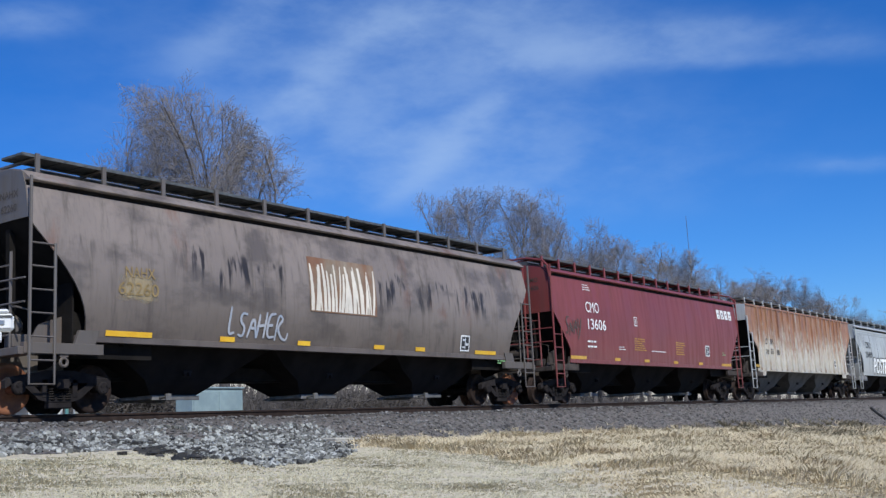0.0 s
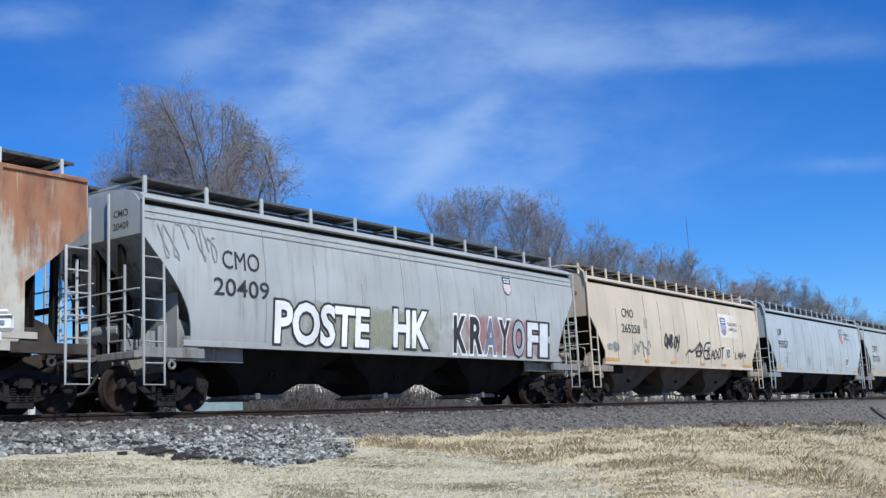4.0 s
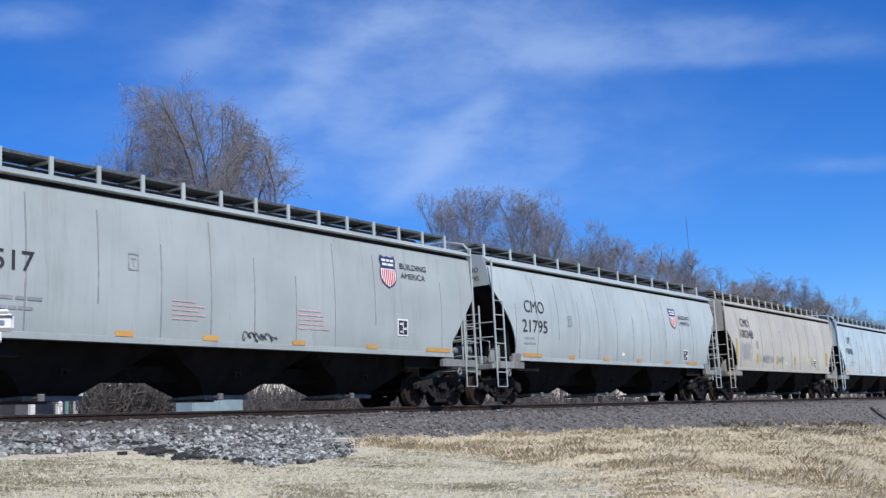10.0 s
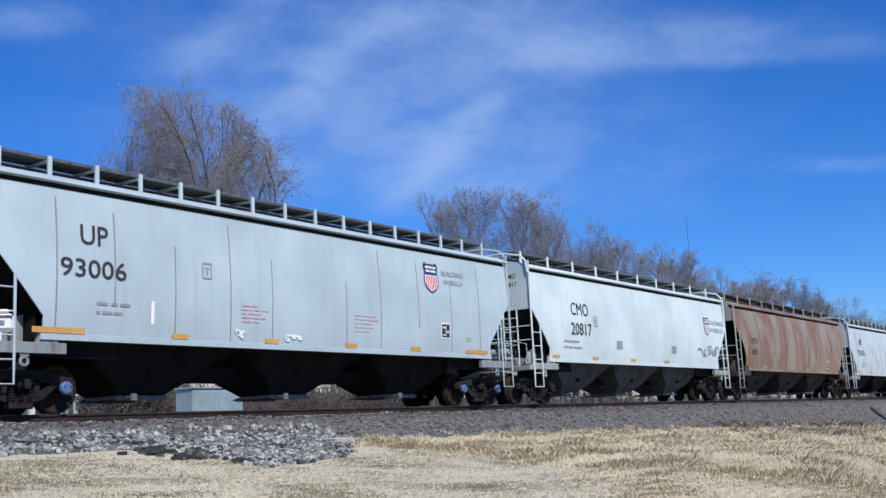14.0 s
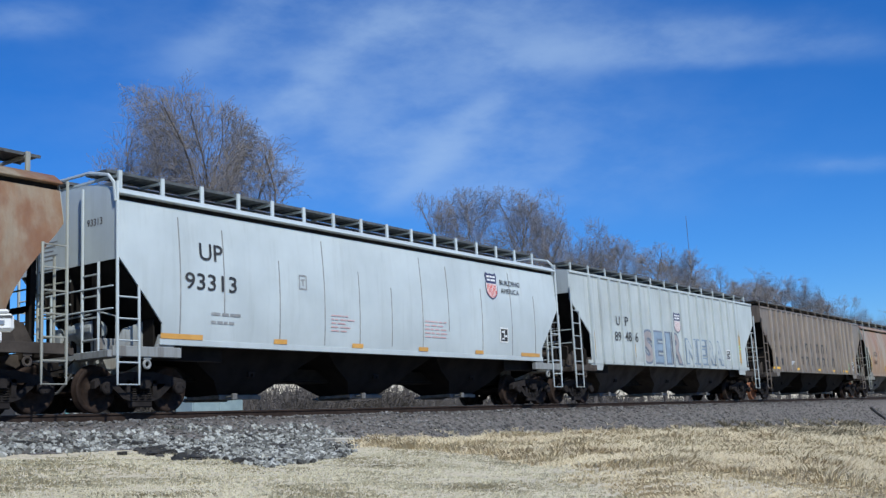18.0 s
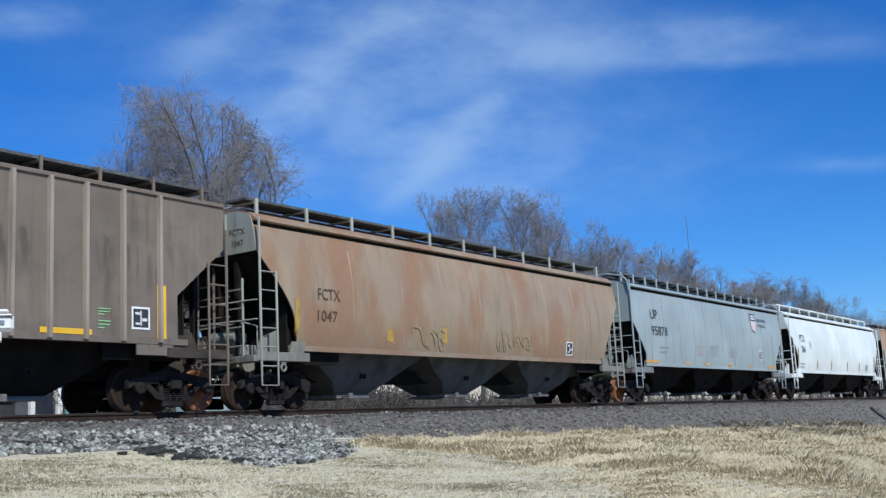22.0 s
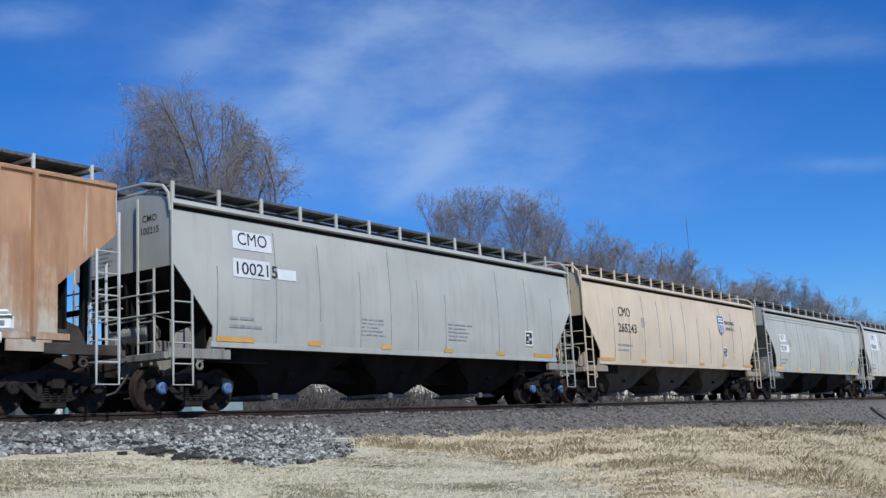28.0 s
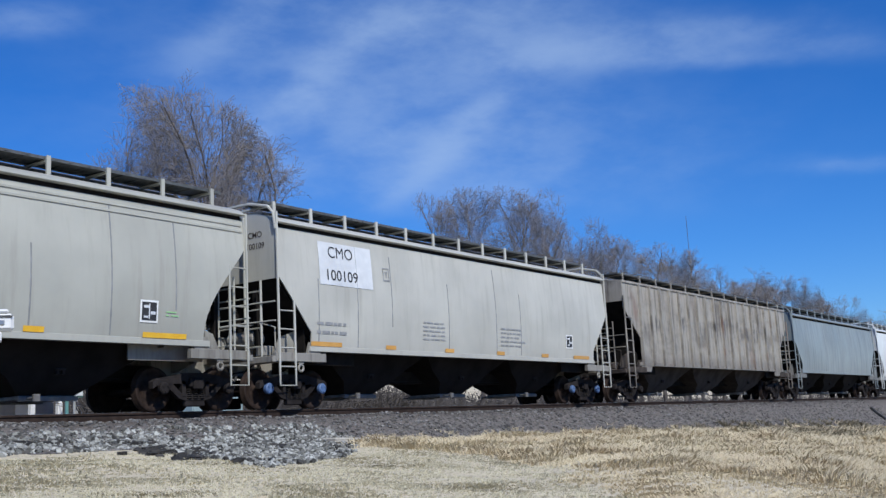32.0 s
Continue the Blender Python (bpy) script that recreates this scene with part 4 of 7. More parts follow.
def pair_mesh(wide, high, n):
    def build(bm):
        t = wide * 0.22
        runs = [(-wide / 2, -wide / 2 + t, -high / 2, high / 2)]
        if n:
            runs.append((wide / 2 - t, wide / 2, -high / 2, high / 2))
        if n:
            runs.append((-wide / 2 + t, wide / 2 - t, high / 2 - t, high / 2))
        for x0, x1, y0, y1 in runs:
            bm.faces.new([bm.verts.new(q) for q in ((x0, y0, 0), (x1, y0, 0), (x1, y1, 0), (x0, y1, 0))])
    return mesh_of(("pair", wide, high, n), build)


def shred_mesh(w0, low, top, seed):
    """One torn strip of film, wide below and pointed above."""
    def build(bm):
        rnd = random.Random(seed)
        lean, prev = rnd.uniform(-0.03, 0.03), None
        for j in range(6):
            a = w0 * (1.0 - 0.5 * (j / 5) ** 2) * rnd.uniform(0.85, 1.1)
            y = low + (top - low) * j / 5
            cur = (bm.verts.new((lean * j, y, 0)), bm.verts.new((lean * j + a, y, 0)))
            if prev:
                bm.faces.new((prev[0], prev[1], cur[1], cur[0]))
            prev = cur
    return mesh_of(("shred", w0, low, top, seed), build)


CARS = []
SPIN = []


def hopper(left, right, kind, paint, label, posts=14, tape=None, tapes=(), seams=(), bays=3):
    """One covered hopper between its two body ends (train metres). Returns the car, its half length and its kind."""
    half = round((right - left) / 2, 2)
    trim = rungs = TRIM.get(paint.name, paint)
    posts_paint = P["brown_post"] if paint is P["brown"] else P["rust_post"] if paint is P["rusted_grey"] else paint
    car = tagged(new("covered_hopper"), label, "freight car", "hopper cars of the train")
    car.empty_display_size = 0.5
    middle = (left + right) / 2
    CARS.append((car, middle))
    # each bay colour holds its dirt and the shade beneath the car
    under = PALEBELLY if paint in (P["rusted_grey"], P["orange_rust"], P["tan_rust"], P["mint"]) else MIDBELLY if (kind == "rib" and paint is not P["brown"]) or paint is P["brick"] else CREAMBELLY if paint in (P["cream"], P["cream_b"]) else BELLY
    frame_mat = FRAME if kind == "rib" or paint in (P["brick"], P["oxide"]) else trim if paint is P["white"] else grimy(trim)
    for s in (-1, 1):
        piece("side_sheet", side_sheet(half, kind, s), paint, car)
        piece("side_sill", sill_mesh(half, s, kind), paint, car)
        # the groove's shade is painted: its back wall is black
        piece("roof_rail" if kind == "rib" else "eave_groove", eave_mesh(half, kind, s), paint if kind == "rib" else UNDER, car, "" if kind == "rib" else "groove under the roof edge, painted black for its shade")
        piece("end_sheet", end_sheet(half, kind, s), trim, car)
        # UNDER paints in the shade below the end slopes
        piece("slope_sheet", slope_sheet(half, kind, s), grimy(trim) if kind == "tier" else UNDER, car, "dirty sloping end floor" if kind == "tier" else "sloping end floor, painted black for shade")
        piece("body_bolster", bolster_plate(half, kind, s), grimy(trim) if kind == "tier" else UNDER, car, "dirty cross wall over the truck" if kind == "tier" else "cross wall over the truck, painted black for shade")
        piece("end_bracing", web_mesh(half, kind, s), UNDER, car, "web and posts under the slope, painted black for shade")
        piece("end_platform", end_frame(half, s), frame_mat, car)
        for q in (-1, 1):
            piece("gusset", shear_plate(half, s, q), frame_mat, car)
        piece("running_board", walkway_mesh(half, kind, s), paint if paint is P["white"] else GRATE, car, "white grated steel walkway" if paint is P["white"] else "dark grated steel walkway")
        for which in ("side", "end"):
            ladder(car, half, kind, s, which, rungs)
        # the far corner's ladder, turned about
        ladder(car, half, kind, s, "side", rungs, pose(0, 0, 0, 0, 0, 180))
        for k in range(4):
            piece("handrail" if k < 2 else "stanchion", grab_mesh(half, s, k), rungs, car)
        if kind == "cut":
            piece("end_hoop", hoop_mesh(half, kind, s), rungs, car)
        turn = pose(s * half, 0, 0, 0, 0, 0 if s > 0 else 180)
        for q in (-1, 1):
            piece("roping_eye", eye_mesh(), frame_mat, car, "cast steel roping eye", pose(s * (half - 0.72), q * 1.53, 0.9))
        piece("coupler", coupler_mesh(), STEEL_DARK, car, "dark cast steel coupler", turn)
        piece("air_hose", hose_mesh(), RUBBER, car, "black rubber brake hose", turn)
    if kind == "cut":
        for k in range(5):
            piece("end_print", mesh_of(("end_print", half, k), lambda bm: bm.faces.new([bm.verts.new((-half - 0.024, y, z)) for y, z in ((0.95, 3.5 - 0.09 * k), (0.95 - 0.65 + 0.07 * (k % 3), 3.5 - 0.09 * k), (0.95 - 0.65 + 0.07 * (k % 3), 3.53 - 0.09 * k), (0.95, 3.53 - 0.09 * k))])), WHITE if paint is P["oxide"] else DARKLINE, car, "line of small print on the end wall")
    piece("roof", roof_mesh(half, kind), paint, car)
    for k in range(posts):
        x = -half + 0.45 + (2 * half - 0.9) * k / (posts - 1)
        piece("walkway_bracket", support_mesh(kind), rungs if kind != "rib" else trim, car, m=pose(x, 0, 0))
    for k in (-1, 1):
        piece("hatch_cover", hatch_mesh(half, kind), GRATE if kind != "rib" else trim, car, m=pose(k * (half - 0.8) / 2, 0, 0))
    # black paint again for the shade along the sill
    piece("centre_sill", spine_mesh(half), UNDER, car, "centre sill, painted black for shade")
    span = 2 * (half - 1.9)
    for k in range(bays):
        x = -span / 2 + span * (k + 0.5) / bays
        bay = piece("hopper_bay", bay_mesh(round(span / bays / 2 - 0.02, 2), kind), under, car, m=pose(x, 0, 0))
        piece("outlet_gate", gate_mesh(), DULLSTEEL, bay, "steel discharge gate with its drive shaft")
        piece("vibrator_bracket", lug_mesh(), TRUCK, bay, "small steel bracket")
    piece("brake_gear", brake_mesh(), frame_mat, car, "air brake reservoir and valves on the platform", pose(-half + 0.35, 0, 0))
    piece("hand_brake_wheel", brake_wheel_mesh(), STEEL_DARK, car, m=pose(-half - 0.16, 0.75, 2.25))
    for k, x in enumerate(seams):
        if kind == "rib":
            piece("side_post", rib_mesh(), posts_paint, car, m=pose(x - half, 0, 0))
            piece("weld_line", post_shade_mesh(), DARKLINE, car, "dark strip painted for the post's shadow", pose(x - half, 0, 0))
        else:
            piece("weld_seam", seam_mesh(kind, (0, 3, 1, 0, 2, 3)[(k + int(left)) % 6]), DUSK if paint is P["brick"] else paint if kind == "round" and paint is not P["pale_grey"] else DARKLINE, car, "raised vertical weld seam", pose(x - half, 0, 0))
    if kind == "rib":
        if not seams:
            for k in range(18):
                piece("side_post", rib_mesh(), posts_paint, car, m=pose(-half + 1.36 + (2 * half - 2.72) * k / 17, 0, 0))
        for sx in (-1, 1):
            piece("bolster_plate", gusset_mesh(), paint, car, "pale corner plate with a round hole", pose(sx * (half - 1.75), 0, 0))
    if kind == "tier":
        for z in (3.98, 3.84):
            piece("side_crease", crease_mesh(half, z), paint, car)
    for s in (-1, 1):
        tx = s * (half - 0.98)
        truck = piece("truck", bolster_mesh(), TRUCK, car, "cast steel two-axle truck", pose(tx, 0, 0))
        for q in (-1, 1):
            piece("side_frame", side_frame_mesh(q), TRUCK, truck)
        piece("coil_springs", spring_mesh(), STEEL_DARK, truck)
        for q in (-0.889, 0.889):
            ws = piece("wheelset", wheelset_mesh(), FRESHRUST if paint in (P["taupe"], P["brown"], P["blue_grey_b"]) and q * s > 0 else WHEEL, truck, "rusty steel wheels on an axle", pose(q, 0, 0.457))
            SPIN.append((ws, q, middle + tx + q))
            piece("bearing_cap", cap_mesh(), CAPBLUE if paint in (P["ice_grey"], P["warm_grey"], P["warm_white"]) else TRUCK, truck, m=pose(q, 0, 0.46))
    for k, x in enumerate(tapes):
        wide = 1.1 if k in (0, len(tapes) - 1) and len(tapes) > 4 else 0.42
        on_side("reflector_tape", patch_mesh(wide, 0.105), x - half, SILL + 0.09, kind, tape, car, "reflective tape strip", 0.02)
    return car, half, kind


def letters(c, x, z, wide, high, words, mat):
    """Stencilled characters of a given width and height."""
    car, half, kind = c
    flat = text_mesh(words, high / 0.70, 0.0 if "M" in words else high * 0.009)
    xs = [v.co.x for v in flat.vertices]
    if x < 4 and len(words) > 2:
        row = 0 if words.isalpha() else 1
        end_words(c, words, row)
    on_side("lettering", flat, x - half, z, kind, mat, car, "stencilled lettering", 0.016, wide / max(0.05, max(xs) - min(xs)))


def patch(c, x, z, wide, high, mat):
    car, half, kind = c
    on_side("paint_patch", patch_mesh(wide, high), x - half, z, kind, mat, car, "painted patch", 0.011)


def print_lines(c, x, z, wide, high, rows, mat):
    car, half, kind = c
    pitch = high / rows
    on_side("small_print", bars_mesh(wide, rows, pitch, pitch * 0.34, int(x * 7) % 50), x - half, z + high / 2 - pitch, kind, mat, car, "lines of small stencilled print", 0.013)


def stencil_box(c, x, z, mat):
    """A small square outline with a mark inside."""
    car, half, kind = c
    on_side("stencil_box", frame_mesh(0.26, 0.34, 0.03), x - half, z, kind, mat, car, "small stencilled box", 0.013)


def letter_bar(c, x, z, wide, high, mat, n):
    """One letter of a railway's name, as a plain upright bar pair."""
    car, half, kind = c
    on_side("letter_bar", pair_mesh(round(wide, 2), round(high, 2), n % 3), x - half, z, kind, mat, car, "dark painted bar", 0.013)


def placard(c, x, z):
    """The black and white data panel."""
    car, half, kind = c
    base = on_side("data_panel", patch_mesh(0.44, 0.44), x - half, z, kind, WHITE, car, "white-edged black data panel", 0.014)
    on_side("panel_field", patch_mesh(0.36, 0.36), x - half, z, kind, BLACK, base, "black panel field", 0.018)
    for dx, dz, a, b in ((-0.07, 0.09, 0.14, 0.05), (0.0, 0.0, 0.03, 0.30), (0.09, -0.03, 0.12, 0.06), (-0.08, -0.11, 0.10, 0.04)):
        on_side("panel_mark", patch_mesh(a, b), x - half + dx, z + dz, kind, PALE, base, "", 0.021)


def emblem(c, x, z, high, edge, stripe):
    """A shield emblem as plain shapes."""
    car, half, kind = c
    size = high / 1.24
    base = on_side("shield_emblem", shield_mesh(size, "edge"), x - half, z, kind, NAVY if edge is BLACK else edge, car, "shield emblem in plain shapes", 0.016)
    for which, mat, up in (("bar", WHITE, 0.02), ("field", WHITE, 0.019), ("stripes", stripe, 0.022)):
        on_side("emblem_" + which, shield_mesh(size, which), x - half, z, kind, mat, base, "", up)


def tag(c, x, z, wide, high, strokes, thick, mat, seed):
    car, half, kind = c
    on_side("graffiti", scribble_mesh(wide, high, strokes, thick, seed), x - half, z, kind, mat, car, "spray-painted tag", 0.022)


def block_word(c, x, z, wide, high, words, fill, line):
    """Fat sprayed letters with a dark outline."""
    car, half, kind = c
    outer, inner = text_mesh(words, high / 0.72, high * 0.11), text_mesh(words, high / 0.72, high * 0.045)
    xs = [v.co.x for v in outer.vertices]
    sx = wide / (max(xs) - min(xs))
    base = on_side("graffiti_outline", outer, x - half, z, kind, line, car, "dark graffiti outline", 0.017, sx)
    on_side("graffiti_fill", inner, x - half, z, kind, fill, base, "white sprayed graffiti letters", 0.024, sx)


STROKES = {
    "A": [[(0, 0), (0.45, 1), (0.9, 0)], [(0.15, 0.4), (0.75, 0.4)]], "B": [[(0, 0), (0.05, 1), (0.6, 0.85), (0.1, 0.5), (0.75, 0.3), (0.0, 0.0)]],
    "C": [[(0.8, 0.85), (0.4, 1), (0, 0.5), (0.35, 0), (0.85, 0.2)]], "D": [[(0.05, 0), (0.1, 1), (0.8, 0.6), (0.65, 0.1), (0, 0.02)]],
    "E": [[(0.8, 1), (0.1, 0.95), (0.05, 0.0), (0.85, 0.05)], [(0.05, 0.5), (0.6, 0.52)]], "H": [[(0, 0), (0.1, 1)], [(0.05, 0.5), (0.75, 0.55)], [(0.7, 0), (0.8, 1.1)]],
    "L": [[(0.1, 1), (0, 0.0), (0.6, 0.1)]], "O": [[(0.5, 1.0), (0.0, 0.5), (0.3, 0.0), (0.8, 0.3), (0.75, 0.85), (0.4, 0.95)]], "N": [[(0, 0), (0.05, 1), (0.65, 0.0), (0.75, 1)]],
    "R": [[(0, 0), (0.1, 1), (0.75, 0.8), (0.1, 0.5), (0.6, 0.1), (1.2, 0.0), (1.3, 0.3)]], "S": [[(0.75, 0.9), (0.2, 0.95), (0.1, 0.6), (0.65, 0.4), (0.5, 0.0), (0.0, 0.1)]],
    "T": [[(0, 0.95), (0.95, 1.0)], [(0.45, 1), (0.4, 0)]], "Y": [[(0, 1), (0.15, 0.5), (0.6, 0.55)], [(0.75, 1.05), (0.55, 0.3), (0.1, -0.25)]], "I": [[(0.2, 1), (0.2, 0)]],
    "Q": [[(0.5, 1.0), (0.0, 0.6), (0.3, 0.1), (0.8, 0.4), (0.7, 0.95), (0.3, 0.9)], [(0.5, 0.4), (0.9, 0.0)]], "*": [[(0.5, 1.0), (0.0, 0.5), (0.45, -0.05), (0.95, 0.5), (0.55, 1.0)], [(0.2, 0.0), (0.5, 1.15), (0.75, 0.0)], [(0.2, 0.4), (0.8, 0.45)]],
    ">": [[(0.0, 0.5), (1.0, 0.45), (0.75, 0.7)], [(1.0, 0.45), (0.7, 0.2)]], "~": [[(0.0, 0.1), (0.35, 0.5), (0.6, 0.3), (1.0, 0.55)]], "Z": [[(0, 0.9), (0.7, 1), (0.05, 0.05), (0.8, 0.0)]], "U": [[(0, 1), (0.1, 0.1), (0.6, 0.1), (0.75, 1)]],
    "G": [[(0.8, 0.85), (0.3, 1), (0, 0.4), (0.4, 0), (0.8, 0.4), (0.45, 0.4)]], " ": [],
}


def spray_mesh(words, wide, high, thick):
    """Spray-can writing: each stroke a smoothed ribbon."""
    def build(bm):
        pitch = wide / len(words)
        rnd = random.Random(words)
        for i, ch in enumerate(words):
            x0, y0, k = -wide / 2 + i * pitch, -high / 2 + rnd.uniform(-0.06, 0.06) * high, rnd.uniform(0.88, 1.08)
            for line in STROKES[ch]:
                pts = [Vector((x0 + px * pitch * 1.06 + 0.2 * py * pitch, y0 + py * high * k)) for px, py in line]
                for _ in range(2):
                    pts = [pts[0]] + [q for a, b in zip(pts, pts[1:]) for q in (a.lerp(b, 0.25), a.lerp(b, 0.75))] + [pts[-1]]
                prev = None
                for j, p in enumerate(pts):
                    d = pts[min(j + 1, len(pts) - 1)] - pts[max(j - 1, 0)]
                    side = Vector((-d.y, d.x)).normalized() * thick / 2 * (0.75 + 0.5 * math.sin(math.pi * (j + 0.5) / len(pts)))
                    cur = (bm.verts.new((*(p + side), 0)), bm.verts.new((*(p - side), 0)))
                    if prev:
                        bm.faces.new((prev[0], cur[0], cur[1], prev[1]))
                    prev = cur
    return mesh_of(("spray", words, wide, high, thick), build)


def spray(c, x, z, wide, high, words, thick, mat, label="spray-painted tag", halo=None):
    car, half, kind = c
    if halo:
        on_side("graffiti_outline", spray_mesh(words, wide, high, thick * 2.0), x - half, z, kind, halo, car, "blurred edge of a sprayed tag", 0.019)
    on_side("graffiti", spray_mesh(words, wide, high, thick), x - half, z, kind, mat, car, label, 0.022)


def poster(c, x, z, wide, high):
    """A rusty-topped patch where white film is peeling in strips."""
    car, half, kind = c
    base = on_side("poster_patch", patch_mesh(wide, high), x - half, z, kind, P["brick"], car, "rust-brown patch with peeling film", 0.012)
    rnd = random.Random(5)
    u = -wide / 2 + 0.03
    while u < wide / 2 - 0.16:
        w0 = rnd.uniform(0.05, 0.15)
        on_side("film_shred", shred_mesh(w0, -high / 2 + 0.03, high * rnd.uniform(0.22, 0.42), int(u * 100)), x - half + u, z, kind, CREAMW, base, "torn strip of white film", 0.017)
        u += w0 + rnd.uniform(0.015, 0.05)


def wordmark(c, x, z, wide, high):
    """A maker's wordmark as plain blocks."""
    car, half, kind = c
    size = wide / 3.75
    base = on_side("wordmark", plain_letters(size, 4, "w"), x - half, z, kind, WHITE, car, "white wordmark as plain blocks", 0.013)
    on_side("wordmark_gap", holes_mesh(size), x - half, z, kind, c[0].children[0].material_slots[0].material, base, "", 0.017)


# the paints
P = {
    "taupe": car_paint("soot_streaked_taupe_paint", (0.225, 0.185, 0.157), 0.75, 0.12, dark=(0.05, 0.041, 0.035), seed=1, drips=1.0, low_top=3.1),
    "oxide": car_paint("oxide_red_paint", (0.19, 0.042, 0.038), 0.25, 0.05, seed=2),
    "rusted_grey": car_paint("rusted_pale_grey_paint", (0.51, 0.475, 0.40), 0.3, 0.0, 1.04, ((0.31, 0.125, 0.05), (0.16, 0.058, 0.028)), seed=3),
    "dull_grey": car_paint("dull_grey_paint", (0.37, 0.38, 0.37), 0.35, seed=4),
    "cream": car_paint("cream_beige_paint", (0.57, 0.475, 0.355), 0.15, seed=5),
    "blue_grey": car_paint("light_blue_grey_paint", (0.365, 0.40, 0.415), 0.15, seed=6),
    "green_grey": car_paint("light_green_grey_paint", (0.36, 0.38, 0.36), 0.2, seed=7),
    "green_grey_b": car_paint("pale_green_grey_paint", (0.345, 0.375, 0.35), 0.2, seed=8),
    "pale_grey": car_paint("pale_grey_paint", (0.385, 0.425, 0.405), 0.2, seed=9),
    "sand": car_paint("sandy_grey_paint", (0.43, 0.40, 0.325), 0.25, seed=10),
    "ice_grey": car_paint("pale_blue_grey_paint", (0.40, 0.47, 0.48), 0.15, seed=11),
    "mint": car_paint("mint_white_paint", (0.56, 0.63, 0.60), 0.12, seed=12),
    "brick": car_paint("rusted_brick_brown_paint", (0.26, 0.21, 0.145), 0.4, 0.74, 0.0, ((0.235, 0.12, 0.055), (0.15, 0.073, 0.04)), seed=13),
    "ice_grey_b": car_paint("clean_pale_grey_paint", (0.45, 0.495, 0.505), 0.15, seed=14),
    "bone": car_paint("bone_white_paint", (0.42, 0.455, 0.45), 0.3, seed=15),
    "brown": car_paint("weathered_brown_paint", (0.175, 0.138, 0.105), 0.6, 0.05, dark=(0.055, 0.043, 0.033), seed=16, drips=0.45),
    "tan_rust": car_paint("rust_bloomed_tan_paint", (0.30, 0.225, 0.15), 0.4, 0.62, 0.0, ((0.30, 0.168, 0.092), (0.225, 0.13, 0.075)), seed=17),
    "blue_grey_b": car_paint("mid_blue_grey_paint", (0.29, 0.335, 0.345), 0.15, seed=18),
    "white": car_paint("clean_white_paint", (0.64, 0.67, 0.655), 0.12, seed=19),
    "orange_rust": car_paint("orange_rusted_grey_paint", (0.52, 0.46, 0.36), 0.3, 0.5, 1.7, ((0.42, 0.23, 0.115), (0.27, 0.13, 0.06)), seed=20),
    "warm_grey": car_paint("warm_light_grey_paint", (0.385, 0.385, 0.345), 0.2, seed=21),
    "cream_b": car_paint("tan_cream_paint", (0.57, 0.46, 0.33), 0.18, seed=22),
    "olive_grey": car_paint("light_olive_grey_paint", (0.385, 0.38, 0.33), 0.2, seed=23),
    "warm_white": car_paint("warm_off_white_paint", (0.45, 0.44, 0.39), 0.2, seed=24),
    "dirty_bone": car_paint("mud_streaked_bone_paint", (0.33, 0.30, 0.25), 1.0, 0.1, dark=(0.06, 0.047, 0.035), seed=25, drips=0.8),
    "slate_grey": car_paint("slate_grey_paint", (0.22, 0.25, 0.255), 0.25, seed=26),
    "plain_white": car_paint("plain_pale_paint", (0.60, 0.62, 0.61), 0.2, seed=27),
    "brown_post": car_paint("chalky_taupe_post_paint", (0.30, 0.25, 0.205), 0.6, 0.0, dark=(0.07, 0.055, 0.045), seed=28),
    "rust_post": car_paint("rust_run_post_paint", (0.53, 0.49, 0.41), 0.3, 0.2, 0.88, ((0.29, 0.12, 0.05), (0.15, 0.056, 0.028)), seed=29),
    "sage": car_paint("weathered_sage_grey_paint", (0.33, 0.335, 0.29), 0.45, seed=30),
    "old_grey": car_paint("weathered_pale_grey_paint", (0.48, 0.49, 0.48), 0.4, 0.12, seed=31),
    "soot_trim": car_paint("sooty_brown_grey_paint", (0.115, 0.10, 0.088), 0.6, seed=32),
}


def grimy(paint):
    """The same paint on the platforms, worn, rusty and dirty."""
    key = ("grimy", paint.name)
    if key not in CACHE:
        base = BASES[paint.name]
        CACHE[key] = car_paint("grimy_" + paint.name, tuple(b * 0.8 for b in base), 0.9, 0.3, 0.0, ((0.16, 0.085, 0.05), (0.07, 0.045, 0.033)), (0.045, 0.036, 0.03), len(CACHE) % 37, 0.5)
    return CACHE[key]


# ends, platforms and ladders of a colour other than the sides
TRIM = {P[a].name: P[b] for a, b in (("taupe", "soot_trim"), ("rusted_grey", "old_grey"), ("orange_rust", "old_grey"), ("brick", "sage"), ("tan_rust", "sage"))}

# ---------------------------------------------------------------- the train, car by car

c = hopper(-200.12, -182.83, "round", P["taupe"], "soot-streaked taupe covered hopper with a peeling white poster patch", 12, YELLOW, (2.18, 4.73, 7.11, 9.87, 11.61, 14.77), ())
patch(c, 2.34, 2.37, 1.03, 0.59, SMEART)
letters(c, 2.37, 2.66, 0.72, 0.21, "NAHX", OLDGOLD)
letters(c, 2.34, 2.33, 0.97, 0.25, "62260", OLDGOLD)
placard(c, 13.69, 1.70)
poster(c, 8.50, 2.87, 2.46, 1.31)
spray(c, 5.56, 1.82, 1.7, 0.58, "LSAHER", 0.05, STEELB, "thin pale spray-painted tag")
print_lines(c, 15.55, 1.28, 0.2, 0.2, 3, GREEN)

c = hopper(-181.35, -164.65, "cut", P["oxide"], "oxide-red covered hopper with white lettering", 15, MUSTARD, (1.57, 4.46, 6.90, 9.59, 12.12, 15.02), ())
letters(c, 2.74, 3.18, 0.97, 0.36, "CMO", WHITE)
letters(c, 2.93, 2.60, 1.33, 0.36, "13606", WHITE)
placard(c, 12.88, 2.01)
stencil_box(c, 6.09, 2.89, WHITE)
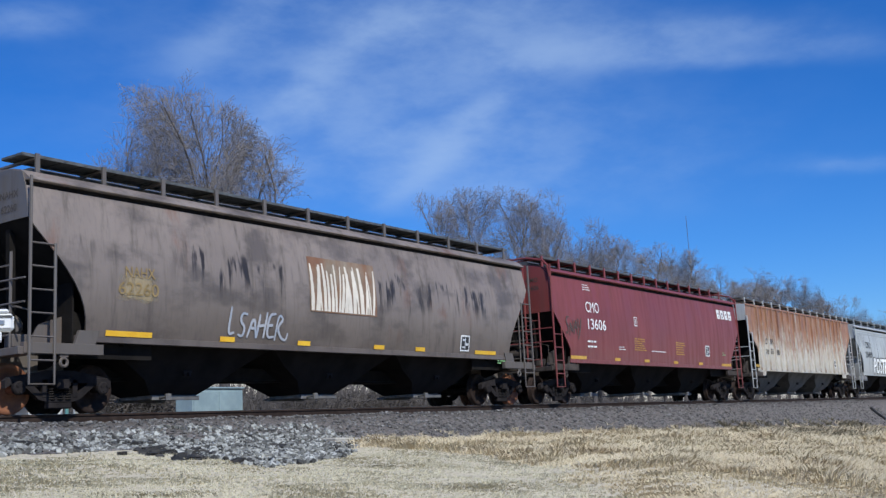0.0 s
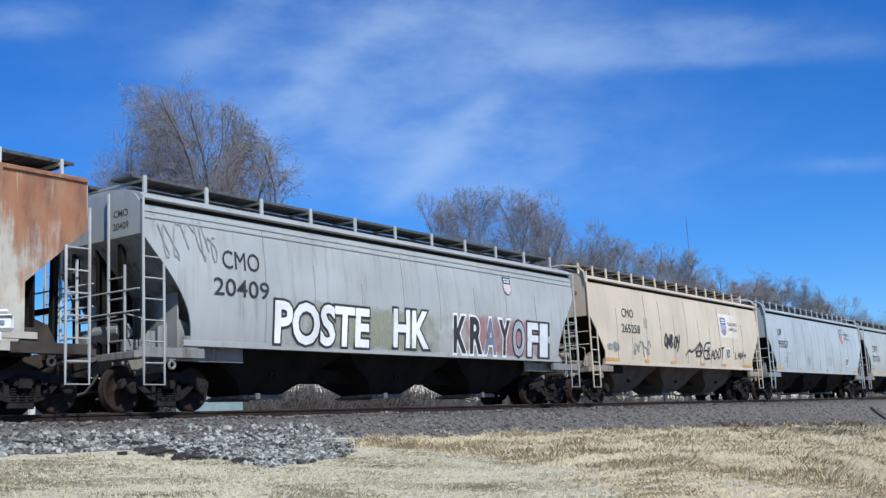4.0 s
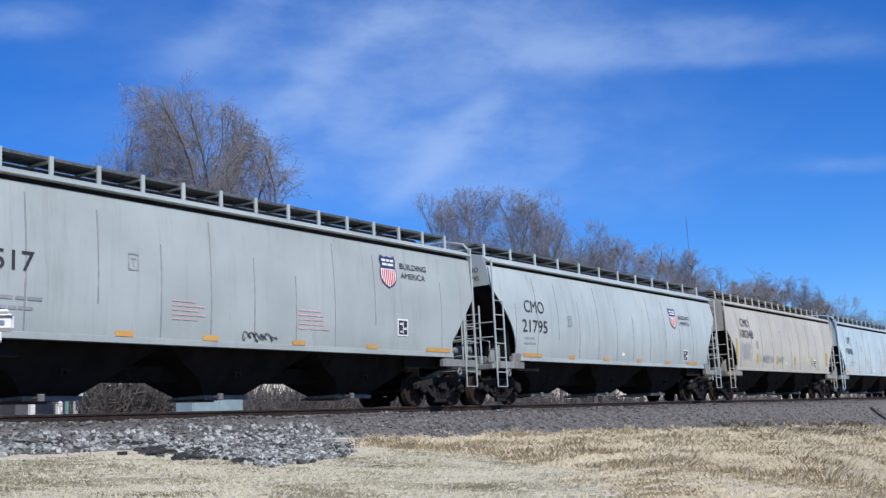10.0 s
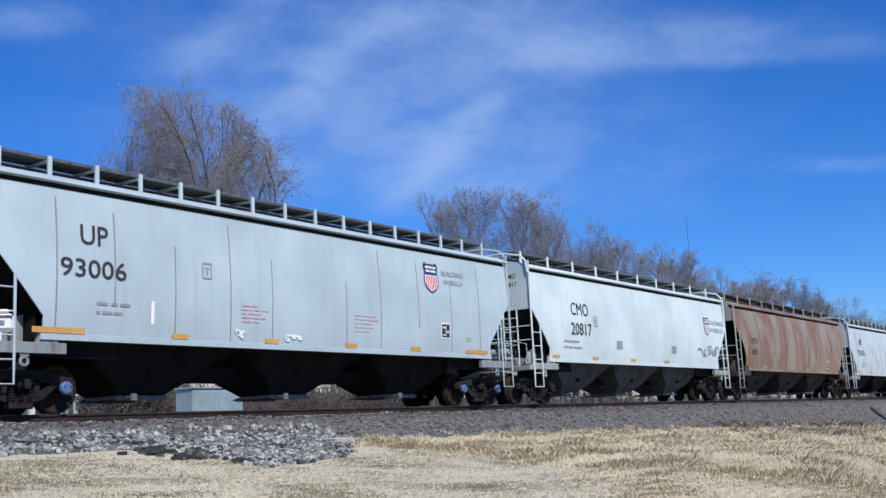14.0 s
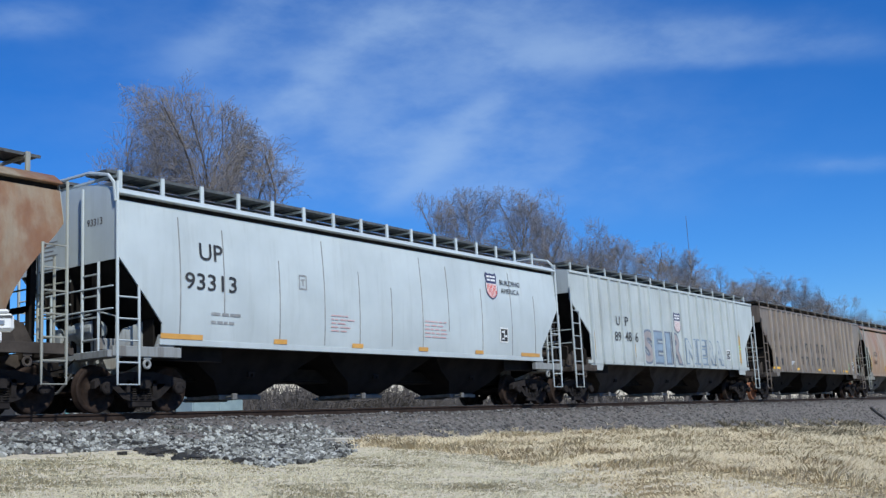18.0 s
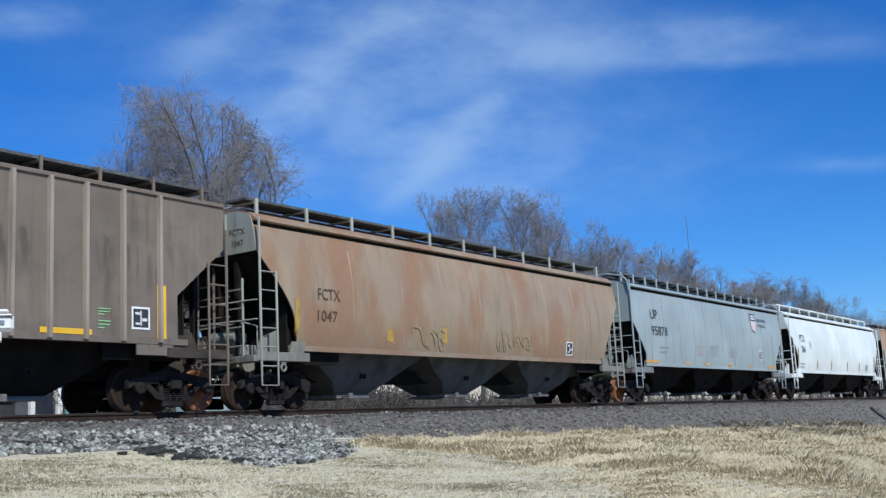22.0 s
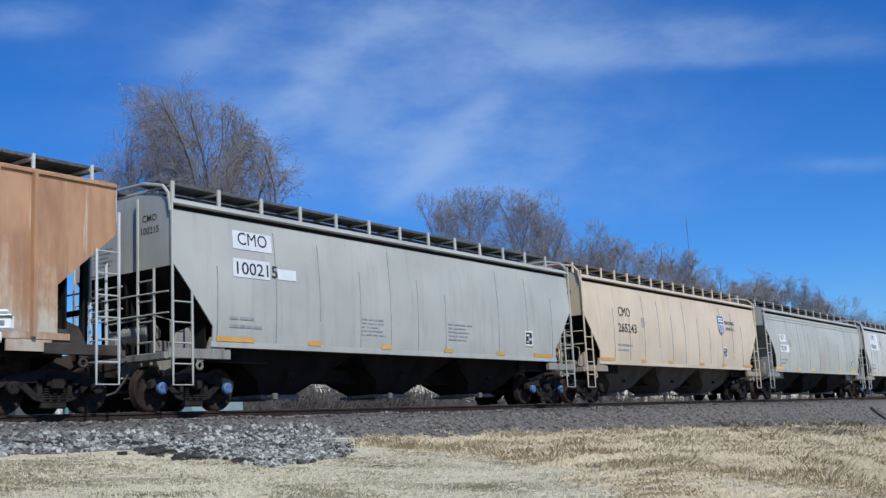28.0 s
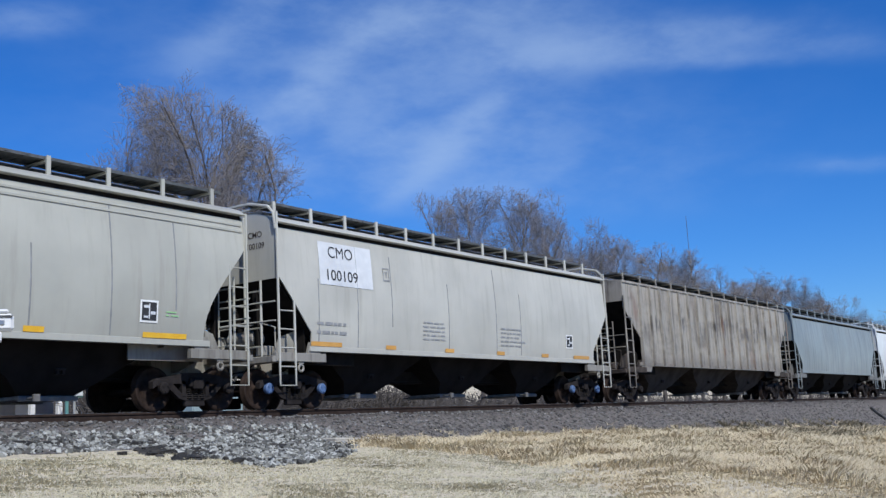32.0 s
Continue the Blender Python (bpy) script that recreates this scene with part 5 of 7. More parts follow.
print_lines(c, 2.65, 2.00, 0.85, 0.34, 2, WHITE)
print_lines(c, 4.80, 1.90, 0.43, 0.16, 2, WHITE)
print_lines(c, 2.42, 3.90, 0.42, 0.24, 3, WHITE)
print_lines(c, 8.00, 1.87, 1.31, 0.08, 1, WHITE)
print_lines(c, 6.32, 2.08, 0.83, 0.48, 6, MUSTARD)
print_lines(c, 10.10, 2.05, 0.91, 0.54, 6, MUSTARD)
wordmark(c, 15.30, 3.65, 1.84, 0.67)
spray(c, 1.26, 2.5, 1.1, 0.6, "SNAY", 0.045, DUSK, "dark spray-painted tag")
print_lines(c, 14.72, 1.95, 0.3, 0.16, 3, GREEN)

c = hopper(-163.21, -145.73, "rib", P["rusted_grey"], "ribbed pale grey covered hopper, rusted from the roof down", 14, None, (), (1.40, 2.07, 2.73, 3.52, 4.37, 5.21, 6.12, 7.00, 8.02, 9.04, 9.99, 10.91, 11.80, 12.62, 13.44, 14.24, 14.96, 15.64))
placard(c, 13.76, 1.86)
letters(c, 2.49, 2.70, 0.36, 0.25, "CT", BLACK)
letters(c, 3.29, 2.71, 0.41, 0.26, "RN", BLACK)
letters(c, 2.49, 2.20, 0.33, 0.25, "10", BLACK)
letters(c, 3.23, 2.23, 0.35, 0.26, "01", BLACK)
letters(c, 4.09, 2.21, 0.38, 0.26, "88", BLACK)
patch(c, 3.71, 1.68, 0.22, 0.60, SMEARY)
patch(c, 0.95, 1.53, 0.71, 0.16, SMEARY)

c = hopper(-144.42, -126.72, "tier", P["dull_grey"], "dull grey covered hopper with wide white block graffiti", 11, None, (), (3.33, 4.94, 6.66, 8.37, 9.98, 11.70, 13.41, 15.13))
letters(c, 2.59, 3.15, 1.10, 0.40, "CMO", BLACK)
letters(c, 2.59, 2.55, 1.64, 0.37, "20409", BLACK)
emblem(c, 13.57, 3.52, 0.56, BLACK, PINK)
block_word(c, 5.22, 1.86, 3.43, 0.92, "POSTE", WHITE, BLACK)
block_word(c, 8.58, 1.92, 1.71, 0.95, "HK", WHITE, BLACK)
patch(c, 13.01, 1.95, 5.6, 1.3, SMEARP)
for x, ch, fill in ((10.84, "K", BLACK), (11.65, "R", BLACK), (12.45, "A", SLATE), (13.21, "Y", BLACK), (14.02, "O", STEELB), (14.82, "F", PALE), (15.53, "I", PALE)):
    block_word(c, x, 1.88, 0.78, 1.0, ch, fill, WHITE if fill in (SLATE, BLACK) else BLACK)
patch(c, 7.06, 1.9, 7.0, 1.25, SMEARO)
tag(c, 1.16, 3.46, 1.59, 1.09, 5, 0.03, GREY, 14)

c = hopper(-125.64, -108.75, "cut", P["cream"], "cream-beige covered hopper with black tags and a shield emblem", 16, ORANGE, (1.58, 4.41, 6.81, 9.86, 12.30, 15.12), (2.04, 3.23, 4.50, 5.80, 7.10, 8.35, 9.59, 10.79, 11.93, 13.48, 14.69))
letters(c, 2.97, 3.15, 0.96, 0.31, "CMO", BLACK)
letters(c, 3.15, 2.59, 1.52, 0.30, "265258", BLACK)
patch(c, 13.05, 3.17, 2.12, 1.05, CREAMW)
emblem(c, 12.49, 3.16, 0.80, BLUE, BLUE)
letters(c, 13.60, 3.27, 1.07, 0.15, "BUILDING", BLACK)
letters(c, 13.57, 3.03, 0.98, 0.15, "AMERICA", BLACK)
placard(c, 12.78, 1.98)
stencil_box(c, 4.45, 2.88, GREY)
spray(c, 6.77, 2.28, 1.5, 0.55, "QNBOY", 0.075, BLACK, "black spray-painted tag")
spray(c, 9.39, 2.05, 2.7, 0.7, "~*E", 0.06, BLACK, "black spray-painted tag")
spray(c, 11.31, 1.93, 1.9, 0.5, "BADOT", 0.05, BLACK, "black spray-painted tag")
spray(c, 14.24, 1.95, 1.3, 0.4, "LAN>", 0.045, BLACK, "black spray-painted tag")
tag(c, 1.64, 1.89, 0.92, 0.49, 4, 0.045, GREY, 25)
tag(c, 4.00, 1.90, 1.46, 0.67, 5, 0.045, GREY, 26)

c = hopper(-107.42, -90.40, "cut", P["blue_grey"], "light blue-grey covered hopper with black lettering", 17, ORANGE, (1.51, 4.79, 6.91, 9.62, 12.27, 15.18), (1.54, 2.71, 4.26, 5.76, 7.01, 8.32, 9.56, 10.84, 12.42, 14.01))
letters(c, 1.84, 3.22, 0.62, 0.33, "UP", BLACK)
letters(c, 2.25, 2.63, 1.45, 0.35, "95557", BLACK)
emblem(c, 13.05, 3.48, 0.81, BLACK, REDP)
letters(c, 14.13, 3.59, 1.08, 0.15, "BUILDING", BLACK)
letters(c, 14.10, 3.35, 0.99, 0.15, "AMERICA", BLACK)
placard(c, 13.59, 2.00)
print_lines(c, 2.86, 2.26, 1.26, 0.08, 1, GREY)
print_lines(c, 2.70, 1.96, 0.83, 0.33, 2, GREY)
print_lines(c, 6.33, 1.97, 0.70, 0.44, 5, GREY)
print_lines(c, 10.16, 2.01, 0.89, 0.50, 5, GREY)
print_lines(c, 13.61, 2.00, 0.3, 0.12, 2, GREEN)

c = hopper(-89.27, -71.67, "round", P["green_grey"], "light green-grey covered hopper with chalky white graffiti", 12, YELLOW, (1.92, 4.68, 7.35, 9.77, 12.28, 14.85), (1.23, 2.38, 3.64, 5.09, 6.64, 8.07, 9.88, 11.38, 13.01))
letters(c, 2.43, 2.96, 1.17, 0.38, "CHTT", BLACK)
letters(c, 2.43, 2.34, 1.73, 0.38, "721751", BLACK)
emblem(c, 13.02, 3.18, 0.82, BLACK, REDP)
letters(c, 14.13, 3.24, 1.06, 0.15, "BUILDING", BLACK)
letters(c, 14.11, 3.00, 0.97, 0.14, "AMERICA", BLACK)
placard(c, 14.14, 1.81)
print_lines(c, 1.75, 1.86, 0.75, 0.32, 2, GREY)
spray(c, 9.63, 2.05, 2.5, 0.85, "CODY", 0.085, WHITE, "chalky white spray-painted tag")
tag(c, 7.38, 1.91, 1.83, 0.58, 5, 0.03, PALE, 32)
tag(c, 11.87, 2.08, 1.11, 0.67, 3, 0.03, PALE, 33)

c = hopper(-70.53, -53.49, "cut", P["green_grey_b"], "pale green-grey covered hopper with black lettering", 16, ORANGE, (1.55, 4.96, 7.15, 9.82, 12.47, 15.31), (1.55, 2.81, 4.34, 5.84, 7.16, 8.42, 9.74, 11.09, 12.62, 15.48))
letters(c, 1.94, 3.23, 0.63, 0.37, "UP", BLACK)
letters(c, 2.28, 2.64, 1.38, 0.35, "95517", BLACK)
emblem(c, 13.22, 3.44, 0.84, BLACK, REDP)
letters(c, 14.31, 3.61, 1.16, 0.15, "BUILDING", BLACK)
letters(c, 14.27, 3.36, 1.07, 0.15, "AMERICA", BLACK)
placard(c, 13.72, 2.00)
stencil_box(c, 5.15, 2.88, GREY)
print_lines(c, 2.77, 1.97, 0.91, 0.35, 2, GREY)
print_lines(c, 6.49, 2.04, 0.77, 0.46, 5, PINK)
print_lines(c, 10.28, 2.05, 0.96, 0.52, 5, PINK)
tag(c, 8.56, 1.57, 1.09, 0.21, 6, 0.025, BLACK, 41)

c = hopper(-52.33, -34.73, "round", P["pale_grey"], "pale grey covered hopper with a small shield emblem", 12, ORANGE, (2.19, 4.72, 7.22, 9.85, 12.43, 14.85), (1.19, 2.48, 3.81, 5.23, 6.60, 8.03, 9.37, 10.82, 12.24, 13.62, 14.92))
letters(c, 2.31, 2.95, 1.20, 0.38, "CMO", BLACK)
letters(c, 2.29, 2.34, 1.52, 0.38, "21795", BLACK)
emblem(c, 13.12, 3.22, 0.80, BLACK, REDP)
letters(c, 14.23, 3.27, 1.07, 0.15, "BUILDING", BLACK)
letters(c, 14.21, 3.03, 0.98, 0.15, "AMERICA", BLACK)
placard(c, 14.12, 1.77)
stencil_box(c, 4.56, 2.64, GREY)
print_lines(c, 2.04, 1.96, 0.77, 0.32, 2, GREY)
patch(c, 8.51, 1.67, 0.21, 0.12, WHITE)

c = hopper(-33.49, -17.12, "low", P["sand"], "sandy grey covered hopper dabbed with yellow paint", 17, None, (), (1.49, 3.01, 4.42, 5.95, 7.29, 8.76, 10.11, 11.62, 13.08, 14.67))
letters(c, 2.37, 3.42, 1.11, 0.37, "CMO", BLACK)
letters(c, 2.41, 2.91, 1.70, 0.37, "100348", BLACK)
placard(c, 12.56, 1.76)
stencil_box(c, 3.73, 2.49, GREY)
patch(c, 2.19, 2.16, 1.70, 0.95, SMEARG)
patch(c, 1.06, 2.17, 0.34, 1.23, SMEARY)
patch(c, 3.74, 1.85, 0.46, 0.51, SMEARY)
patch(c, 6.54, 1.84, 0.37, 0.49, SMEARY)
patch(c, 9.28, 1.87, 0.34, 0.48, SMEARY)
patch(c, 12.13, 1.88, 0.29, 0.53, SMEARY)
patch(c, 14.82, 2.06, 0.53, 0.85, SMEARY)
spray(c, 5.04, 1.87, 1.9, 0.32, "I HEATE BIG", 0.03, SLATE, "thin hand-sprayed words")
spray(c, 7.08, 1.86, 0.8, 0.26, "NUTZ", 0.03, SLATE, "thin hand-sprayed words")
patch(c, 7.87, 1.70, 0.18, 0.10, WHITE)

c = hopper(-15.84, 1.00, "cut", P["ice_grey"], "pale blue-grey covered hopper with white paint marks", 16, ORANGE, (1.38, 4.21, 6.82, 9.54, 12.15, 15.05), (1.31, 2.59, 4.07, 5.58, 6.84, 9.38, 10.71, 12.32, 13.82, 15.23))
letters(c, 2.11, 3.27, 0.62, 0.38, "UP", BLACK)
letters(c, 2.11, 2.63, 1.47, 0.34, "93006", BLACK)
emblem(c, 12.97, 3.44, 0.82, BLACK, REDP)
letters(c, 14.01, 3.59, 1.04, 0.14, "BUILDING", GREY)
letters(c, 13.98, 3.35, 0.95, 0.14, "AMERICA", GREY)
placard(c, 13.51, 2.00)
stencil_box(c, 4.91, 2.87, GREY)
print_lines(c, 2.56, 1.98, 0.78, 0.33, 2, GREY)
print_lines(c, 6.24, 2.07, 0.67, 0.43, 5, PINK)
print_lines(c, 10.08, 2.06, 0.85, 0.49, 5, PINK)
patch(c, 3.49, 1.91, 0.08, 0.46, WHITE)
tag(c, 5.86, 1.59, 0.27, 0.26, 2, 0.05, WHITE, 61)
tag(c, 7.52, 1.58, 0.63, 0.17, 3, 0.05, WHITE, 62)
print_lines(c, 14.62, 1.84, 0.26, 0.14, 2, GREEN)

c = hopper(2.36, 18.86, "cut", P["mint"], "mint-white covered hopper with small black lettering", 10, ORANGE, (1.44, 4.16, 7.11, 10.08), ())
letters(c, 3.16, 3.05, 1.21, 0.42, "CMO", BLACK)
letters(c, 3.20, 2.39, 1.45, 0.40, "20817", BLACK)
emblem(c, 14.41, 3.08, 0.75, BLACK, PINK)
letters(c, 15.45, 3.22, 1.79, 0.18, "BUILDING", GREY)
letters(c, 15.39, 2.91, 1.64, 0.18, "AMERICA", GREY)
stencil_box(c, 4.25, 2.72, GREY)
print_lines(c, 2.66, 1.95, 1.37, 0.39, 2, GREY)
tag(c, 14.50, 1.99, 2.39, 0.58, 5, 0.05, SLATE, 71)
patch(c, 6.03, 1.98, 0.45, 0.30, GREY)
patch(c, 10.81, 1.96, 0.46, 0.28, GREY)

c = hopper(20.19, 37.96, "round", P["brick"], "heavily rusted brick-brown covered hopper", 11, ORANGE, (3.79, 7.74, 10.40), (1.65, 3.14, 5.17, 6.95, 8.77, 10.63, 12.69, 14.90))
letters(c, 2.35, 2.63, 0.79, 0.26, "FCTX", BLACK)
letters(c, 2.29, 2.13, 0.73, 0.24, "1025", BLACK)
placard(c, 14.06, 1.77)
patch(c, 1.24, 2.19, 0.24, 0.86, SMEARY)

c = hopper(39.14, 56.27, "cut", P["ice_grey_b"], "clean pale grey covered hopper with black lettering", 16, ORANGE, (1.57, 4.41, 7.10, 9.81, 12.50, 15.35), (1.52, 2.72, 4.40, 5.91, 7.20, 8.48, 9.81, 11.02, 12.70, 14.32, 15.68))
letters(c, 2.35, 3.25, 0.65, 0.36, "UP", BLACK)
letters(c, 2.36, 2.61, 1.43, 0.34, "93313", BLACK)
emblem(c, 13.32, 3.46, 0.79, BLACK, REDP)
letters(c, 14.36, 3.58, 1.13, 0.15, "BUILDING", BLACK)
letters(c, 14.33, 3.33, 1.04, 0.15, "AMERICA", BLACK)
placard(c, 13.84, 2.01)
stencil_box(c, 5.16, 2.87, GREY)
print_lines(c, 2.78, 1.95, 0.88, 0.35, 2, GREY)
print_lines(c, 6.49, 2.01, 0.74, 0.45, 5, PINK)
print_lines(c, 10.36, 2.05, 0.94, 0.51, 5, PINK)

c = hopper(57.32, 74.95, "rib", P["bone"], "bone-white ribbed covered hopper with coloured graffiti", 14, None, (), (1.38, 2.12, 2.87, 3.73, 4.54, 5.39, 6.24, 7.25, 8.19, 9.15, 10.09, 10.95, 11.80, 12.69, 13.66, 14.41, 15.27))
emblem(c, 8.76, 3.07, 0.80, BLACK, PINK)
placard(c, 14.13, 1.91)
letters(c, 3.45, 2.84, 0.30, 0.32, "U", BLACK)
letters(c, 4.13, 2.85, 0.27, 0.33, "P", BLACK)
letters(c, 3.38, 2.28, 0.50, 0.33, "89", BLACK)
letters(c, 4.23, 2.30, 0.51, 0.34, "48", BLACK)
letters(c, 4.92, 2.30, 0.24, 0.35, "6", BLACK)
for x, wide, ch, fill in ((5.85, 1.0, "S", MAUVE), (6.77, 1.05, "E", STEELM), (7.69, 0.6, "I", STEELM), (8.46, 1.0, "R", MAUVE)):
    block_word(c, x, 1.95, wide, 1.1, ch, fill, SLATE)
for x, wide, ch in ((9.95, 1.1, "N"), (11.03, 1.0, "E"), (12.00, 1.05, "R"), (12.97, 1.1, "A")):
    block_word(c, x, 1.9, wide, 0.9, ch, ICEP, STEELM)
patch(c, 1.53, 1.98, 0.17, 1.09, SMEARY)
patch(c, 4.70, 1.83, 0.19, 0.67, SMEARY)
patch(c, 15.63, 2.23, 0.34, 1.66, SMEARY)
print_lines(c, 15.48, 2.26, 0.16, 0.36, 3, GREEN)

c = hopper(76.18, 93.93, "rib", P["brown"], "weathered brown ribbed covered hopper with faded lettering", 14, YELLOW, (1.66, 5.03, 8.69, 11.46, 13.87), (1.41, 2.20, 3.02, 3.80, 4.61, 5.44, 6.29, 7.18, 8.16, 9.12, 10.07, 10.97, 11.89, 12.74, 13.51, 14.28, 15.13, 16.02))
placard(c, 15.55, 1.79)
letters(c, 1.77, 2.94, 0.24, 0.34, "U", DUSK)
letters(c, 2.59, 3.00, 0.23, 0.36, "P", DUSK)
letters(c, 1.76, 2.38, 0.21, 0.32, "7", DUSK)
letters(c, 2.59, 2.40, 0.25, 0.35, "9", DUSK)
letters(c, 3.39, 2.42, 0.24, 0.34, "6", DUSK)
letters(c, 4.19, 2.43, 0.31, 0.35, "4", BLACK)
letters(c, 5.02, 2.42, 0.27, 0.36, "7", BLACK)
patch(c, 1.73, 1.80, 0.40, 0.42, BLACK)
patch(c, 2.54, 1.79, 0.43, 0.33, BLACK)
patch(c, 1.41, 2.02, 0.10, 0.92, YELLOW)
patch(c, 16.07, 1.89, 0.23, 1.17, YELLOW)
tag(c, 4.32, 1.77, 0.77, 0.23, 3, 0.045, PALE, 91)
letter_bar(c, 6.76, 2.61, 0.38, 0.43, BLACK, 5)
letter_bar(c, 7.74, 2.61, 0.39, 0.44, BLACK, 6)
letter_bar(c, 8.68, 2.61, 0.41, 0.45, BLACK, 7)
letter_bar(c, 9.65, 2.61, 0.42, 0.47, BLACK, 8)
letter_bar(c, 10.60, 2.62, 0.43, 0.48, BLACK, 9)
letter_bar(c, 5.85, 1.91, 0.37, 0.41, BLACK, 7)
letter_bar(c, 6.73, 1.91, 0.38, 0.42, BLACK, 8)
letter_bar(c, 7.70, 1.90, 0.39, 0.44, BLACK, 9)
letter_bar(c, 8.63, 1.90, 0.40, 0.45, BLACK, 10)
letter_bar(c, 9.64, 1.90, 0.41, 0.46, BLACK, 11)
letter_bar(c, 10.59, 1.90, 0.43, 0.47, BLACK, 12)
letter_bar(c, 11.49, 1.90, 0.44, 0.49, BLACK, 13)
print_lines(c, 14.67, 1.89, 0.22, 0.16, 3, GREEN)
print_lines(c, 14.67, 1.65, 0.22, 0.2, 3, GREEN)

c = hopper(94.99, 112.85, "round", P["tan_rust"], "tan covered hopper blotched with rust", 11, None, (), (3.16, 5.15, 7.00, 8.84, 10.82, 12.62, 14.50))
letters(c, 2.23, 2.63, 0.79, 0.27, "FCTX", BROWNP)
letters(c, 2.15, 2.12, 0.71, 0.25, "1047", BROWNP)
placard(c, 14.07, 1.74)
patch(c, 1.16, 2.09, 0.24, 1.02, SMEARY)
patch(c, 4.61, 1.77, 0.42, 0.43, SMEARY)
patch(c, 7.03, 1.89, 0.31, 0.57, SMEARY)
tag(c, 10.63, 1.84, 2.00, 0.66, 6, 0.04, TAN, 101)
tag(c, 6.30, 1.80, 1.54, 0.68, 3, 0.05, TAN, 102)

c = hopper(113.93, 130.79, "cut", P["blue_grey_b"], "mid blue-grey covered hopper with black lettering", 16, ORANGE, (1.52, 4.89, 6.99, 9.61, 12.28, 15.13), (1.55, 2.79, 4.29, 5.77, 7.02, 8.82, 10.23, 12.54, 14.06, 15.40))
letters(c, 1.90, 3.24, 0.64, 0.37, "UP", BLACK)
letters(c, 2.30, 2.62, 1.47, 0.35, "95878", BLACK)
emblem(c, 13.06, 3.51, 0.90, BLACK, PINK)
letters(c, 14.22, 3.65, 1.18, 0.15, "BUILDING", BLACK)
letters(c, 14.19, 3.39, 1.08, 0.15, "AMERICA", BLACK)
placard(c, 13.58, 2.00)
print_lines(c, 2.72, 1.99, 0.93, 0.35, 2, GREY)
print_lines(c, 6.37, 2.05, 0.77, 0.46, 5, PINK)
print_lines(c, 7.87, 2.08, 0.85, 0.48, 5, GREY)
print_lines(c, 10.06, 2.05, 0.97, 0.52, 5, GREY)
print_lines(c, 15.08, 1.89, 0.5, 0.14, 2, GREEN)

c = hopper(132.27, 150.16, "round", P["white"], "clean white covered hopper with brown reflector strips", 11, None, (), ())
letters(c, 2.00, 3.05, 0.83, 0.36, "FCTX", BLACK)
letters(c, 2.01, 2.47, 0.62, 0.34, "764", BLACK)
placard(c, 14.63, 1.73)
stencil_box(c, 3.30, 2.77, GREY)
print_lines(c, 1.87, 1.72, 0.82, 0.33, 2, GREY)
patch(c, 1.10, 2.05, 0.14, 0.97, TAPEB)
patch(c, 4.43, 1.76, 0.15, 0.46, TAPEB)
patch(c, 7.06, 1.76, 0.16, 0.48, TAPEB)
patch(c, 10.30, 1.77, 0.18, 0.50, TAPEB)
patch(c, 12.92, 1.78, 0.19, 0.47, TAPEB)
patch(c, 16.48, 1.95, 0.22, 0.97, TAPEB)

c = hopper(151.39, 168.72, "rib", P["orange_rust"], "ribbed covered hopper covered in orange rust streaks", 14, ORANGE, (13.60,), (1.78, 2.53, 3.30, 4.12, 4.96, 5.80, 6.72, 7.69, 8.77, 9.71, 10.61, 11.53, 12.37, 13.21, 14.03, 14.80, 15.55))
placard(c, 13.61, 1.84)
letters(c, 2.92, 2.72, 0.36, 0.25, "CT", BROWNP)
letters(c, 3.71, 2.72, 0.40, 0.25, "RN", BROWNP)
print_lines(c, 3.51, 2.15, 1.3, 0.30, 1, BROWNP)

c = hopper(170.09, 186.76, "cut", P["warm_grey"], "warm light grey covered hopper with white number patches", 13, ORANGE, (1.70, 4.20, 6.90, 9.63, 12.29, 14.77), (1.18, 2.94, 4.40, 5.89, 7.09, 8.26, 9.52, 12.23, 13.87, 15.39))
patch(c, 2.26, 3.65, 1.19, 0.41, PALE)
patch(c, 2.19, 3.03, 1.12, 0.41, PALE)
patch(c, 3.29, 2.99, 0.61, 0.24, PALE)
letters(c, 2.26, 3.67, 0.89, 0.28, "CMO", BLACK)
letters(c, 2.33, 3.01, 1.25, 0.27, "100215", BLACK)
placard(c, 13.91, 1.97)
print_lines(c, 1.98, 1.90, 0.92, 0.35, 2, GREY)
print_lines(c, 6.32, 1.98, 0.80, 0.47, 5, GREY)
print_lines(c, 10.13, 2.02, 1.00, 0.52, 5, GREY)
print_lines(c, 13.94, 1.75, 0.3, 0.1, 2, GREEN)

c = hopper(187.74, 204.76, "cut", P["cream_b"], "tan cream covered hopper with black lettering and emblem", 16, ORANGE, (1.63, 4.58, 7.08, 10.17, 12.65, 15.63), (2.20, 3.45, 4.72, 6.05, 7.28, 8.55, 9.94, 11.19, 12.59, 13.91, 15.04))
letters(c, 3.11, 3.18, 0.95, 0.33, "CMO", BLACK)
letters(c, 3.29, 2.60, 1.50, 0.31, "265243", BLACK)
emblem(c, 12.61, 3.19, 0.84, BLUE, BLUE)
letters(c, 13.66, 3.31, 1.12, 0.15, "BUILDING", BLACK)
letters(c, 13.63, 3.05, 1.03, 0.15, "AMERICA", BLACK)
placard(c, 12.87, 2.01)
stencil_box(c, 4.64, 2.89, GREY)
print_lines(c, 2.94, 1.97, 0.96, 0.36, 2, GREY)
print_lines(c, 13.80, 1.85, 0.2, 0.12, 2, GREEN)

